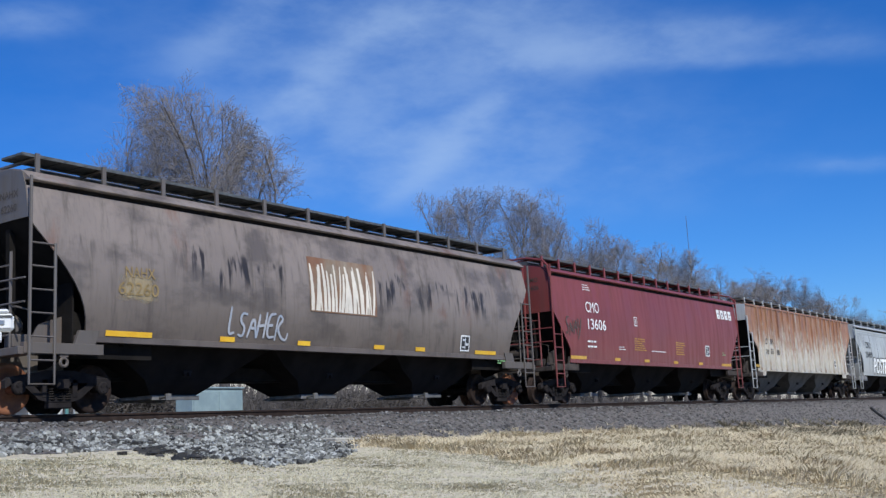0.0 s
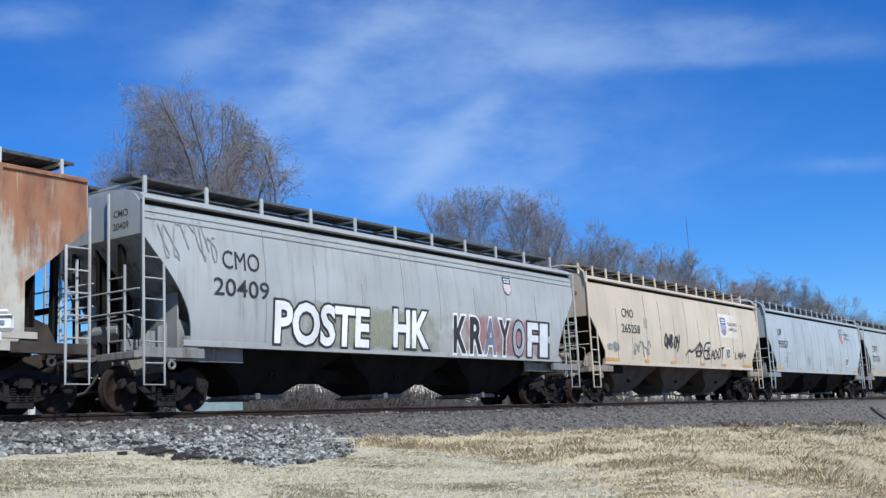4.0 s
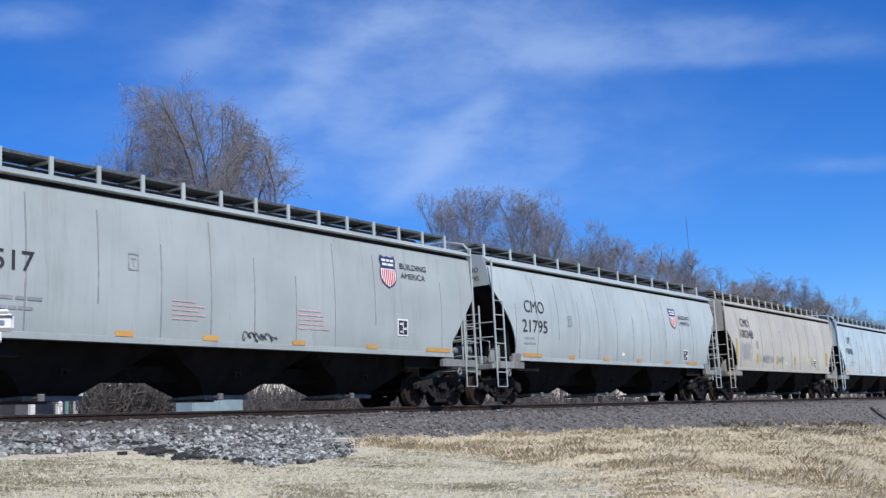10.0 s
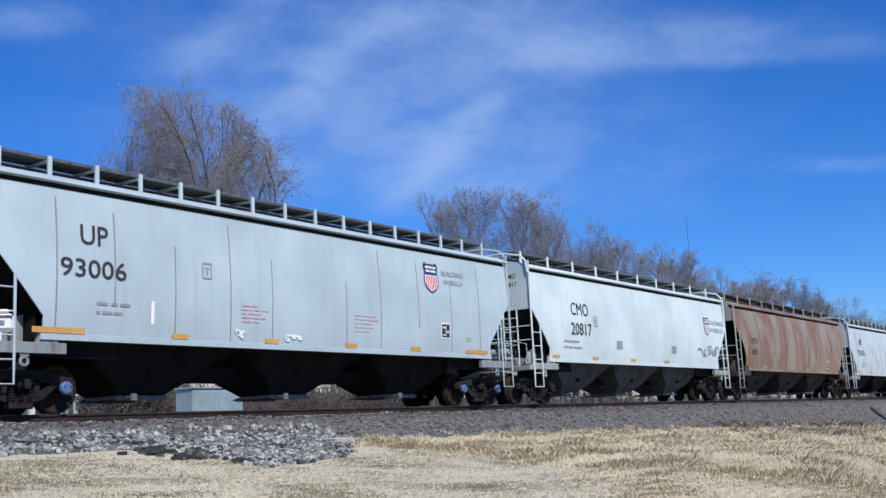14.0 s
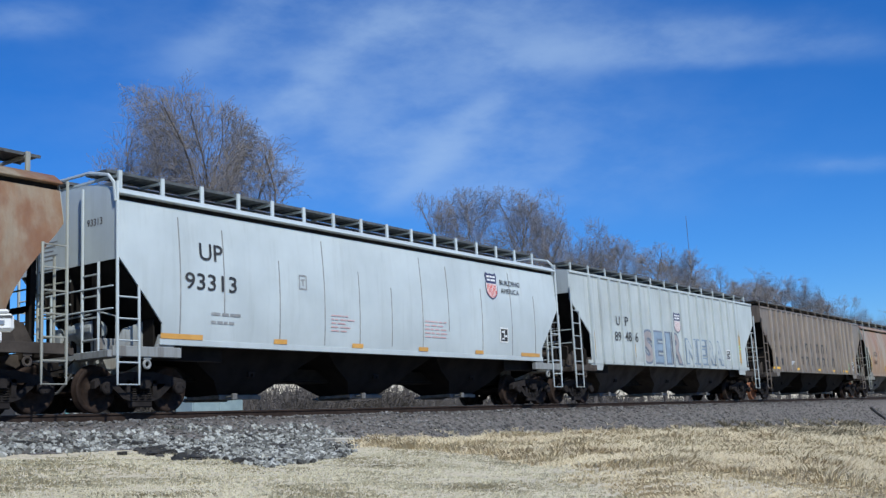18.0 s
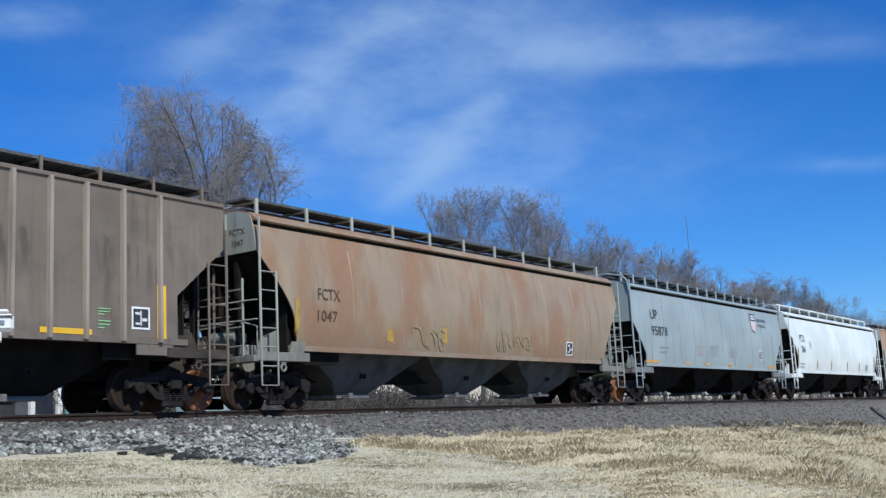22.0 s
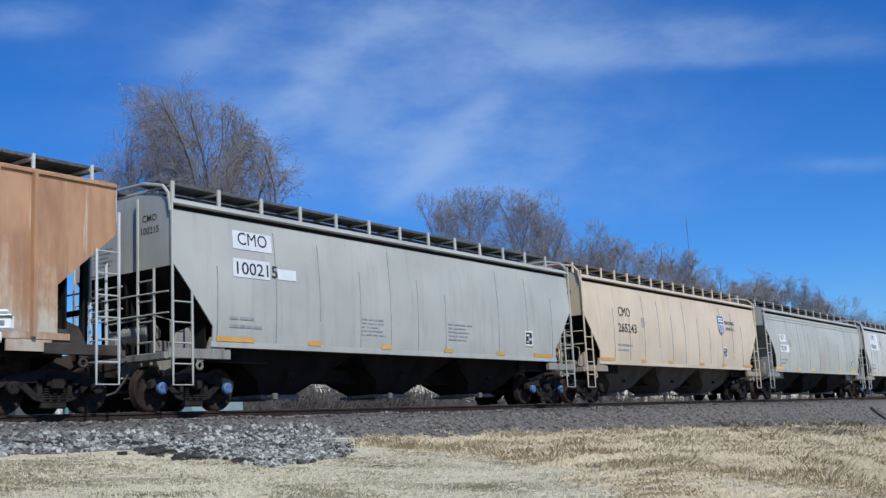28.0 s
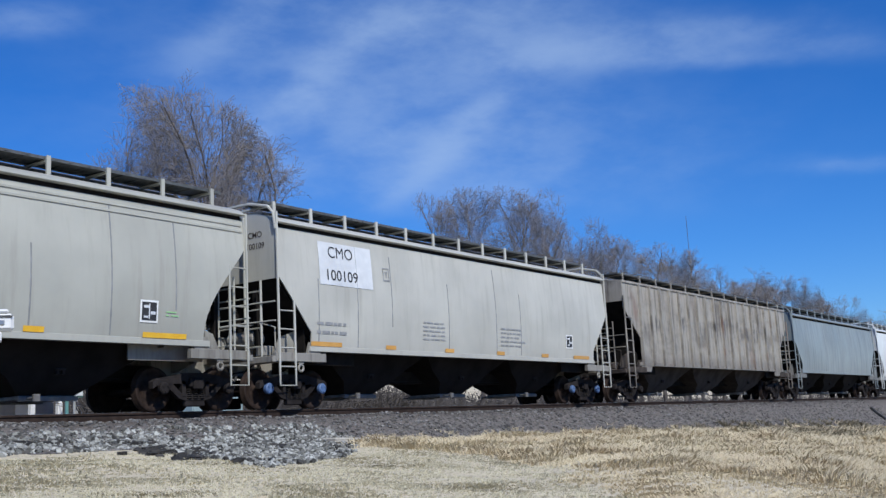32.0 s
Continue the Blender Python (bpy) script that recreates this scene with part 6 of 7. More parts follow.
c = hopper(206.21, 223.50, "tier", P["olive_grey"], "light olive-grey covered hopper with white number panels", 13, YELLOW, (1.61, 4.66, 7.05, 9.61, 12.12, 15.06), (1.75, 3.18, 4.93, 6.65, 8.47, 10.14, 12.02, 13.75, 15.32))
patch(c, 2.32, 2.95, 0.93, 0.36, WHITE)
patch(c, 2.52, 2.45, 1.30, 0.36, WHITE)
letters(c, 2.30, 2.95, 0.65, 0.24, "CHTT", BLACK)
letters(c, 2.38, 2.44, 0.90, 0.24, "352347", BLACK)
placard(c, 14.64, 1.93)
stencil_box(c, 3.47, 2.72, GREY)
print_lines(c, 2.27, 1.87, 0.86, 0.34, 2, GREY)
print_lines(c, 9.19, 2.07, 1.34, 0.81, 6, PINK)
print_lines(c, 15.21, 1.93, 0.3, 0.14, 2, GREEN)

c = hopper(224.52, 240.75, "cut", P["warm_white"], "off-white covered hopper with hand-lettered white patches", 13, ORANGE, (1.58, 4.04, 6.64, 9.26, 11.86, 14.26), (1.32, 2.75, 4.12, 6.64, 9.07, 10.45))
patch(c, 2.37, 3.41, 1.98, 1.04, PALE)
letters(c, 2.18, 3.68, 0.91, 0.28, "CMO", BLACK)
letters(c, 2.18, 3.12, 1.13, 0.26, "100109", BLACK)
placard(c, 13.45, 1.96)
stencil_box(c, 3.93, 3.33, GREY)
print_lines(c, 1.88, 1.92, 1.29, 0.42, 2, GREY)
print_lines(c, 5.96, 2.00, 1.07, 0.55, 5, GREY)
print_lines(c, 9.94, 1.99, 1.32, 0.61, 5, GREY)

c = hopper(242.33, 260.77, "rib", P["dirty_bone"], "ribbed covered hopper streaked with mud and rust", 13, None, (), ())

c = hopper(261.89, 277.96, "cut", P["slate_grey"], "slate grey covered hopper with faint small lettering", 12, ORANGE, (), ())

c = hopper(279.17, 295.87, "cut", P["plain_white"], "plain pale covered hopper at the far end", 14, None, (), ())


# ---------------------------------------------------------------- bare winter trees
class Sticks:
    """Collects tapered three-sided sticks into one mesh."""

    def __init__(self):
        self.v, self.f = [], []

    def stick(self, a, b, ra, rb, sides=3):
        d = (b - a)
        if d.length < 1e-5:
            return
        d.normalize()
        u = d.orthogonal().normalized()
        w2 = d.cross(u)
        n = len(self.v)
        for p, r in ((a, ra), (b, rb)):
            for k in range(sides):
                t = 2 * math.pi * k / sides
                self.v.append(p + (u * math.cos(t) + w2 * math.sin(t)) * r)
        for k in range(sides):
            j = (k + 1) % sides
            self.f.append((n + k, n + j, n + sides + j, n + sides + k))

    def mesh(self, name):
        me = bpy.data.meshes.new(name)
        me.from_pydata([tuple(v) for v in self.v], [], self.f)
        me.materials.append(None)
        return me


def grow_tree(seed, height, radius, low=0.42, lean=(0.0, 0.0), limbs=7, fan=0.75, full=(2, 2, 1)):
    """Meshes of a leafless tree: a trunk that forks into rising limbs, each with three further orders of ever finer branches, kept inside an uneven rounded crown."""
    rnd = random.Random(seed)
    mid, tall = height * (1 + low) / 2, height * (1 - low) / 2
    centre = Vector((lean[0], lean[1], mid))
    wood, twig = Sticks(), Sticks()

    def room(p):
        """Above 1 outside the crown."""
        q = p - centre
        d = Vector((q.x / radius, q.y / radius, q.z / tall))
        if d.length < 1e-4:
            return 0.0
        edge = 1.0 + 0.30 * noise.noise(d.normalized() * 1.9 + Vector((seed * 3.3, 0, 0)))
        if q.z < 0:
            d.z *= 0.45
        return d.length / edge

    def branch(p, d, length, r, order):
        n = (14, 7, 4, 2)[order]
        step = length / n
        side = Vector((rnd.uniform(-1, 1), rnd.uniform(-1, 1), 0)) * 0.05
        ends = []
        for k in range(n):
            ra, rb = r * (1 - 0.8 * k / n), r * (1 - 0.8 * (k + 1) / n)
            d = (d + side + Vector((rnd.gauss(0, 0.11), rnd.gauss(0, 0.11), (0.09, 0.02, 0.0, -0.02)[order] + rnd.gauss(0, 0.09)))).normalized()
            q = p + d * step
            out = room(q)
            if out > 1.05 + 0.12 * rnd.random():
                break
            (wood if order < 1 else twig).stick(p, q, max(ra, 0.0065), max(rb, 0.0055), (6, 4, 3, 3)[order])
            ends.append((q, d.copy(), k + 1))
            p = q
        if order == 3:
            return
        for q, d, k in ends:
            if order == 0 and k < 2:
                continue
            for j in range(full[order] + (rnd.random() < 0.4)):
                turn = Vector((rnd.gauss(0, 1), rnd.gauss(0, 1), rnd.gauss(0, 1)))
                turn = (turn - d * turn.dot(d)).normalized()
                nd = (d + turn * rnd.uniform(0.55, 1.25) + Vector((0, 0, 0.06))).normalized()
                left = 1 - k / (n + 2)
                branch(q, nd, radius * (0.72, 0.30, 0.12)[order] * rnd.uniform(0.75, 1.25) * (0.45 + left), r * (1 - 0.8 * k / n) * (0.5, 0.5, 0.55)[order], order + 1)

    fork = Vector((lean[0] * 0.2, lean[1] * 0.2, height * low * 0.8))
    base = height * 0.0125
    prev = Vector((0, 0, -0.4))
    for k in range(1, 9):
        q = Vector((0, 0, -0.4)).lerp(fork, k / 8) + Vector((rnd.uniform(-0.06, 0.06), rnd.uniform(-0.06, 0.06), 0))
        wood.stick(prev, q, base * (1.25 - 0.05 * k), base * (1.2 - 0.05 * k), 8)
        prev = q
    for i in range(limbs):
        a = 2.4 * i + rnd.uniform(-0.35, 0.35)
        tilt = fan * math.sqrt((i + 0.4) / limbs)
        d = Vector((math.cos(a) * math.sin(tilt), math.sin(a) * math.sin(tilt), math.cos(tilt)))
        d = (d + Vector((lean[0], lean[1], 0)) * 0.06).normalized()
        branch(prev - Vector((0, 0, 0.5 * (i % 3))), d, height * (1.03 - low * 0.8) * (1.0 + 0.3 * tilt) * rnd.uniform(0.9, 1.05), base * rnd.uniform(0.3, 0.46), 0)
    return wood.mesh("trunk"), twig.mesh("crown")


BARK = rough_stuff("grey_brown_bark", (0.06, 0.052, 0.048), (0.125, 0.11, 0.10), 6.0, 0.9)
TWIG = rough_stuff("pale_winter_twigs", (0.14, 0.126, 0.124), (0.24, 0.22, 0.216), 1.2, 0.9)
# built height, built crown width, then the meshes
KINDS = [(18.0, 7.6, grow_tree(3, 18.0, 4.2, 0.46, (-0.4, 0.0), 9, 0.95, (2, 2, 2))), (17.0, 6.2, grow_tree(8, 17.0, 3.4, 0.44, (0.4, -0.3), 8, 0.95, (2, 2, 2))),
         (17.5, 8.0, grow_tree(15, 17.5, 4.1, 0.42, (0.0, 0.0), 8, 0.9, (1, 2, 2))), (17.0, 7.4, grow_tree(23, 17.0, 3.8, 0.38, (0.3, -0.2), 8, 0.9, (1, 2, 2))), (16.0, 7.0, grow_tree(37, 16.0, 3.6, 0.40, (-0.3, 0.3), 8, 0.9, (1, 2, 2)))]


def tree(kind, x, y, top, turn, label, wide):
    """A tree whose crown reaches up to the height top and is about so many metres wide."""
    tall, across, (trunk, crown) = KINDS[kind]
    g = land(x, y)
    high = (top - g) / tall
    ob = tagged(new("tree"), label, "tree", "bare trees behind the track")
    ob.matrix_basis = Matrix.Translation((x, y, g)) @ Matrix.Rotation(turn, 4, "Z") @ Matrix.Diagonal((wide / across, wide / across, high, 1))
    piece("trunk", trunk, BARK, ob)
    piece("crown", crown, TWIG, ob)


tree(0, 35.3, 40.0, 17.3, 0.0, "tall bare winter tree with a wide rounded crown", 7.2)
tree(1, 38.1, 40.6, 15.9, 0.0, "bare winter tree with a leaning crown of fine twigs", 6.8)
ROW = "bare winter tree in the row behind the track"
for x, y, top, wide in ((62.8, 43.0, 16.0, 6.0), (66.6, 43.4, 17.4, 7.6), (72.6, 44.0, 17.6, 6.6), (76.4, 44.0, 18.9, 8.2), (80.6, 44.6, 17.5, 6.4), (86.0, 46.0, 16.6, 6.0), (89.6, 46.0, 18.2, 6.6), (94.0, 47.5, 17.2, 6.6), (99.0, 47.0, 19.2, 8.0), (104.0, 47.2, 19.2, 7.6), (110.0, 48.0, 19.7, 8.4),
                        (116.0, 48.2, 20.2, 8.6), (122.0, 48.5, 19.2, 8.4), (128.0, 49.5, 17.8, 7.6), (133.0, 50.0, 19.2, 9.0), (139.0, 50.2, 19.4, 9.2), (145.0, 50.0, 20.8, 9.6), (151.0, 50.4, 21.4, 9.8), (157.0, 50.8, 20.6, 9.0), (164.0, 51.5, 20.4, 8.8), (171.0, 52.0, 22.4, 9.8), (178.0, 52.4, 22.2, 9.4), (186.0, 53.0, 20.4, 8.6),
                        (200.0, 54.0, 21.2, 9.4), (208.0, 54.2, 22.2, 9.6), (216.0, 54.4, 20.8, 8.6), (244.0, 56.0, 20.8, 9.4), (254.0, 56.4, 22.8, 10.0), (266.0, 57.0, 22.0, 9.6), (284.0, 58.0, 23.4, 10.0), (302.0, 58.0, 23.0, 10.0), (136.0, 56.0, 20.6, 9.4), (148.0, 57.0, 22.6, 9.8), (160.0, 57.0, 22.0, 9.4), (106.0, 54.0, 19.6, 8.6), (119.0, 55.0, 20.6, 9.0)):
    tree(2 + int(x * 7 + y) % 3, x, y, top - 2.0 * min(1.0, max(0.0, (x - 92) / 12)), x * 1.37 % 6.28, ROW, wide)


def brush(name, count, y0, y1, tall, seed, thick):
    """Leafless scrub along the far side of the line."""
    rnd = random.Random(seed)
    bag = Sticks()
    for k in range(count):
        y = rnd.uniform(y0, y1)
        x = y * math.tan(radians(26 + 52 * rnd.random()))
        if x < y * 0.76 and y < 42:
            continue   # the house stands here
        z = land(x, y)
        high = tall * rnd.uniform(0.5, 1.2) * (0.75 + 0.5 * noise.noise((x * 0.15, y * 0.1, 2.0)))
        for j in range(16):
            a = rnd.uniform(0, 6.28)
            p = Vector((x + rnd.uniform(-0.5, 0.5), y + rnd.uniform(-0.5, 0.5), z - 0.05))
            q = p + Vector((math.cos(a) * 0.4 * high, math.sin(a) * 0.4 * high, high * rnd.uniform(0.6, 1.0)))
            m = p.lerp(q, 0.5) + Vector((rnd.uniform(-0.1, 0.1), rnd.uniform(-0.1, 0.1), 0.1))
            bag.stick(p, m, thick, thick * 0.7)
            bag.stick(m, q, thick * 0.7, thick * 0.4)
            for i in range(4):
                e = m + Vector((rnd.uniform(-0.6, 0.6), rnd.uniform(-0.6, 0.6), rnd.uniform(0.0, 0.6))) * high * 0.45
                bag.stick(m.lerp(q, rnd.uniform(0, 0.7)), e, thick * 0.5, thick * 0.3)
    tagged(piece(name, bag.mesh(name), SCRUB), "leafless grey-brown scrub along the line", "brush", kind="stuff")


SCRUB = rough_stuff("grey_brown_scrub", (0.055, 0.05, 0.048), (0.125, 0.11, 0.103), 0.8, 0.95)
brush("brush", 2300, 29, 36, 3.1, 5, 0.03)
brush("far_thicket", 900, 48, 62, 5.5, 6, 0.045)

# ---------------------------------------------------------------- loose stone and grass
STONE = island_stuff("loose_ballast_stones", [(0.055, 0.05, 0.045), (0.105, 0.098, 0.09), (0.155, 0.146, 0.136), (0.25, 0.237, 0.222)])
CHALK = island_stuff("pale_crushed_rock", [(0.022, 0.02, 0.018), (0.10, 0.10, 0.09), (0.21, 0.21, 0.19), (0.34, 0.34, 0.31), (0.50, 0.50, 0.46), (0.045, 0.042, 0.038)])
STRAW = island_stuff("dry_grass_blades", patch=(0.30, 0.27, 0.175), cols=[(0.42, 0.385, 0.26), (0.50, 0.455, 0.32), (0.56, 0.505, 0.365), (0.60, 0.545, 0.40), (0.35, 0.325, 0.20)])
CHAR = island_stuff("black_debris", [(0.015, 0.015, 0.015), (0.03, 0.028, 0.026), (0.06, 0.055, 0.05)])
CUBE = [(-1, -1, -1), (1, -1, -1), (1, 1, -1), (-1, 1, -1), (-1, -1, 1), (1, -1, 1), (1, 1, 1), (-1, 1, 1)]
QUADS = [(3, 2, 1, 0), (4, 5, 6, 7), (0, 1, 5, 4), (1, 2, 6, 5), (2, 3, 7, 6), (3, 0, 4, 7)]


def surface(x, y):
    return max(land(x, y), bed(x, y)) if abs(y - RAIL_Y) < 4.8 else land(x, y)


def rubble(name, spots, size, mat, label, flatness=0.7, seed=1, category="stones"):
    """Many broken stones at given places, as one mesh."""
    rnd = random.Random(seed)
    v, f = [], []
    for x, y in spots:
        r = size * rnd.uniform(0.5, 1.5)
        z = surface(x, y) + r * 0.15
        m = Euler((rnd.uniform(0, 6), rnd.uniform(0, 6), rnd.uniform(0, 6))).to_matrix()
        n = len(v)
        for c in CUBE:
            q = m @ Vector((c[0] * r * rnd.uniform(0.55, 1), c[1] * r * rnd.uniform(0.5, 0.95), c[2] * r * rnd.uniform(0.45, 0.9)))
            v.append((x + q.x, y + q.y, z + q.z * flatness))
        f += [tuple(n + i for i in q) for q in QUADS]
    me = bpy.data.meshes.new(name)
    me.from_pydata(v, [], f)
    me.materials.append(None)
    return tagged(piece(name, me, mat), label, category, kind="stuff")


rnd = random.Random(31)
spots = []
while len(spots) < 15000:
    x = 4 + 62 * rnd.random() ** 1.6
    spots.append((x, rnd.uniform(13.5, 17.6)))
rubble("ballast_stones", spots, 0.034, STONE, "loose grey-brown crushed stones on the ballast shoulder", seed=2)


def in_patch(x, y):
    """The spill of pale crushed rock beside the track: a strip along the ballast foot and a tongue into the grass."""
    wob = 0.35 * noise.noise((x * 0.9, y * 0.9, 3.0)) + 0.2 * noise.noise((x * 2.6, y * 2.6, 1.0))
    if y > 15.6 + wob or x > 17.0 + 2 * wob:
        return False
    near = 10.0 + 0.42 * (x - 10.7) if x < 12.5 else 10.8 + 0.75 * (x - 12.5)
    return y > 13.45 + wob or (x > 9.85 + 0.3 * (y - 10) + wob and y > near + wob)


spots = []
while len(spots) < 8200:
    x, y = rnd.uniform(4, 18), rnd.uniform(9.6, 15.7)
    if in_patch(x, y) and noise.noise((x * 1.1, y * 1.1, 8.0)) > -0.5 and rnd.random() < (1.0 if y < 14.6 else 0.45):
        spots.append((x, y))
rubble("pale_rubble", spots[:5400], 0.036, CHALK, "spill of pale grey crushed rock beside the track", 1.1, 3)
rubble("rock_chips", spots[5400:], 0.022, CHALK, "small chips among the pale crushed rock", 1.0, 8)
spots = []
for cx, cy, n, sx, sy in ((11.1, 13.2, 130, 0.18, 0.18), (10.9, 12.6, 110, 0.3, 0.3), (10.6, 12.0, 90, 0.22, 0.3), (10.2, 11.4, 50, 0.12, 0.2), (10.35, 10.55, 70, 0.2, 0.05), (10.75, 10.5, 40, 0.14, 0.05), (7.6, 14.6, 70, 0.25, 0.1), (8.9, 14.9, 70, 0.3, 0.1), (9.9, 14.5, 50, 0.3, 0.1), (12.6, 12.8, 60, 0.35, 0.12), (13.8, 13.0, 50, 0.3, 0.12), (12.2, 11.9, 40, 0.25, 0.1), (11.5, 14.3, 40, 0.3, 0.1)):
    spots += [(rnd.gauss(cx, sx), rnd.gauss(cy, sy)) for _ in range(int(n * 0.42))]
rubble("dark_debris", spots, 0.07, CHAR, "black rotted wood and coal scraps among the rock", 0.5, 4, "debris")


def mown(x, y):
    """Above 0 on the short pale turf near the path, below 0 on the rough bank of long hay."""
    return min(15.4, 15.3 - (9.5 - y) * 1.07) - x + 1.1 * noise.noise((x * 0.6, y * 0.6, 6.0))


def blades(name, count, seed, pick, tall, mat, label, stems=6, wide=1.0, spread=0.08):
    rnd = random.Random(seed)
    v, f = [], []
    made = 0
    while made < count:
        az = radians(rnd.uniform(29, 79))
        r = 6.0 + 52 * rnd.random() ** 1.7
        x, y = r * math.sin(az), r * math.cos(az)
        k = pick(x, y, rnd)
        if k <= 0 or y < 1.5 or x > 66 or (in_patch(x, y) and rnd.random() < 0.93):
            continue
        made += 1
        z = surface(x, y)
        comb = noise.noise((x * 0.7, y * 0.7, 5.0)) * 4.0
        for b in range(stems):
            a = rnd.uniform(0, 6.28) if spread > 0.1 else comb + rnd.uniform(-1.6, 1.6)
            h = tall * k * rnd.uniform(0.35, 1.1)
            off = spread * rnd.random()
            px, py = x + off * math.cos(a), y + off * math.sin(a)
            lean = h * rnd.uniform(0.3, 2.0)
            wd = (0.003 + 0.00032 * r) * wide
            n = len(v)
            dx, dy = math.cos(a), math.sin(a)
            v += [(px - dy * wd, py + dx * wd, z - 0.01), (px + dy * wd, py - dx * wd, z - 0.01), (px + dx * lean * 0.4 + dy * wd * 0.7, py + dy * lean * 0.4 - dx * wd * 0.7, z + h * 0.65), (px + dx * lean * 0.4 - dy * wd * 0.7, py + dy * lean * 0.4 + dx * wd * 0.7, z + h * 0.65), (px + dx * lean, py + dy * lean, z + h)]
            f += [(n, n + 1, n + 2, n + 3), (n + 3, n + 2, n + 4)]
    me = bpy.data.meshes.new(name)
    me.from_pydata(v, [], f)
    me.materials.append(None)
    return tagged(piece(name, me, mat), label, "grass", kind="stuff")


def toe_line(x, y):
    """Distance in from the ragged edge of the ballast."""
    return 13.75 + 0.5 * noise.noise((x * 0.5, 0, 0)) + 0.8 * noise.noise((x * 1.7, y * 0.8, 4.0)) - y


def short_turf(x, y, rnd):
    return 0.6 + 0.5 * noise.noise((x * 1.1, y * 1.1, 3.0)) if mown(x, y) > rnd.uniform(-0.3, 0.3) and y < 13.0 + rnd.uniform(-0.5, 0.3) else 0.0


def long_hay(x, y, rnd):
    inward = toe_line(x, y) + (0.8 if rnd.random() < 0.08 else 0.0)
    if inward < 0 or mown(x, y) > rnd.uniform(-0.2, 0.5):
        return 0.0
    clump = noise.noise((x * 0.55, y * 0.75, 3.0)) + 0.5 * noise.noise((x * 2.1, y * 2.1, 1.0))
    if clump < rnd.uniform(-0.9, -0.35):
        return 0.0
    return (0.45 + 0.9 * max(0.0, clump + 0.2)) * (1.0 + 0.5 * min(1.0, max(0.0, (x - 14) / 14))) * (0.35 if x < 13 else 1.0)


def tufts(x, y, rnd):
    k = long_hay(x, y, rnd)
    group = noise.noise((x * 0.9, y * 0.9, 12.0)) + 0.6 * noise.noise((x * 0.3, y * 0.4, 14.0))
    return k * (0.7 + group) if group > rnd.uniform(-0.25, 0.2) or toe_line(x, y) < 0.7 else 0.0


def weeds(x, y, rnd):
    """Olive-brown weeds far along the foot of the ballast."""
    inward = toe_line(x, y) + 0.5
    k = noise.noise((x * 0.35, y * 0.6, 9.0)) + 0.3 * noise.noise((x * 1.5, y * 2.0, 9.0))
    return 0.5 + 0.6 * rnd.random() if 0 < inward < 6.5 and x > 30 and k > rnd.uniform(-0.5, 0.2) - min(0.6, (x - 30) / 25) else 0.0


HAY = island_stuff("long_bleached_hay", patch=(0.46, 0.365, 0.23), cols=[(0.50, 0.41, 0.25), (0.58, 0.49, 0.32), (0.64, 0.55, 0.37), (0.68, 0.60, 0.42), (0.53, 0.44, 0.28)])
WEED = island_stuff("olive_brown_weeds", [(0.16, 0.135, 0.085), (0.25, 0.215, 0.14), (0.34, 0.295, 0.20), (0.20, 0.17, 0.105)])
blades("short_turf", 26000, 6, short_turf, 0.034, STRAW, "short pale winter turf", 6, 1.2)
blades("matted_grass", 20000, 8, long_hay, 0.13, HAY, "matted dry grass on the bank", 6)
blades("hay_tufts", 2600, 7, tufts, 0.16, HAY, "tufts of long bleached hay on the bank", 30, 1.2, 0.26)
blades("weeds", 2600, 9, weeds, 0.2, WEED, "olive-brown dead weeds at the ballast foot", 18, 1.0, 0.25)

# a few white stones and a slab in the shoulder
for x, y, r in ((12.25, 14.5, 0.07), (13.6, 14.2, 0.06), (19.4, 13.8, 0.07), (23.9, 14.1, 0.10), (15.6, 14.3, 0.05)):
    def lump(bm):
        bmesh.ops.create_icosphere(bm, subdivisions=2, radius=1.0)
        for q in bm.verts:
            q.co *= 1 + 0.28 * noise.noise(q.co * 1.7)
            q.co.z *= 0.7
    ob = piece("stone", mesh_of("stone", lump), CHALK)
    ob.matrix_basis = Matrix.Translation((x, y, surface(x, y) + r * 0.3)) @ Matrix.Diagonal((r * 1.3, r, r, 1))
    tagged(ob, "pale white stone lying on the ballast", "stone", "white stones")


def slab(bm):
    box(bm, -0.75, 0.75, -0.25, 0.25, -0.12, 0.07, 0.02)
    for q in bm.verts:
        q.co += Vector((0.02 * noise.noise(q.co * 3), 0.02 * noise.noise(q.co * 4), 0))


SLABM = rough_stuff("weathered_concrete", (0.34, 0.31, 0.26), (0.48, 0.45, 0.39), 8.0, 0.9)
tagged(piece("concrete_slab", mesh_of("concrete_slab", slab), SLABM, m=pose(16.6, 13.9, surface(16.6, 13.9) + 0.02, 0, 2, -8)), "weathered concrete slab half sunk at the ballast edge", "slab")

# a black tube in place of a shadow across the shoulder, far along the line
def hose(bm):
    run = [(60.5 + 0.62 * k, 13.2 + 0.4 * k) for k in range(7)]
    tube(bm, [(x, y, surface(x, y) + 0.05) for x, y in run], 0.085, 8)


tagged(piece("drain_pipe", mesh_of("drain_pipe", hose), RUBBER), "black bar standing in for a shadow across the ballast shoulder", "pipe")

# ties under the rails
def tie(bm):
    box(bm, -0.115, 0.115, -1.3, 1.3, -0.17, 0.0, 0.012)


for k in range(150):
    x = -4 + k * 0.54
    tagged(piece("tie", mesh_of("tie", tie), TIMBER, m=pose(x + 0.02 * math.sin(k * 3.1), RAIL_Y + 0.03 * math.sin(k * 1.7), -0.187, 0, 0, 1.2 * math.sin(k * 2.3))), "dark creosoted timber tie under the rails", "tie", "railway ties")

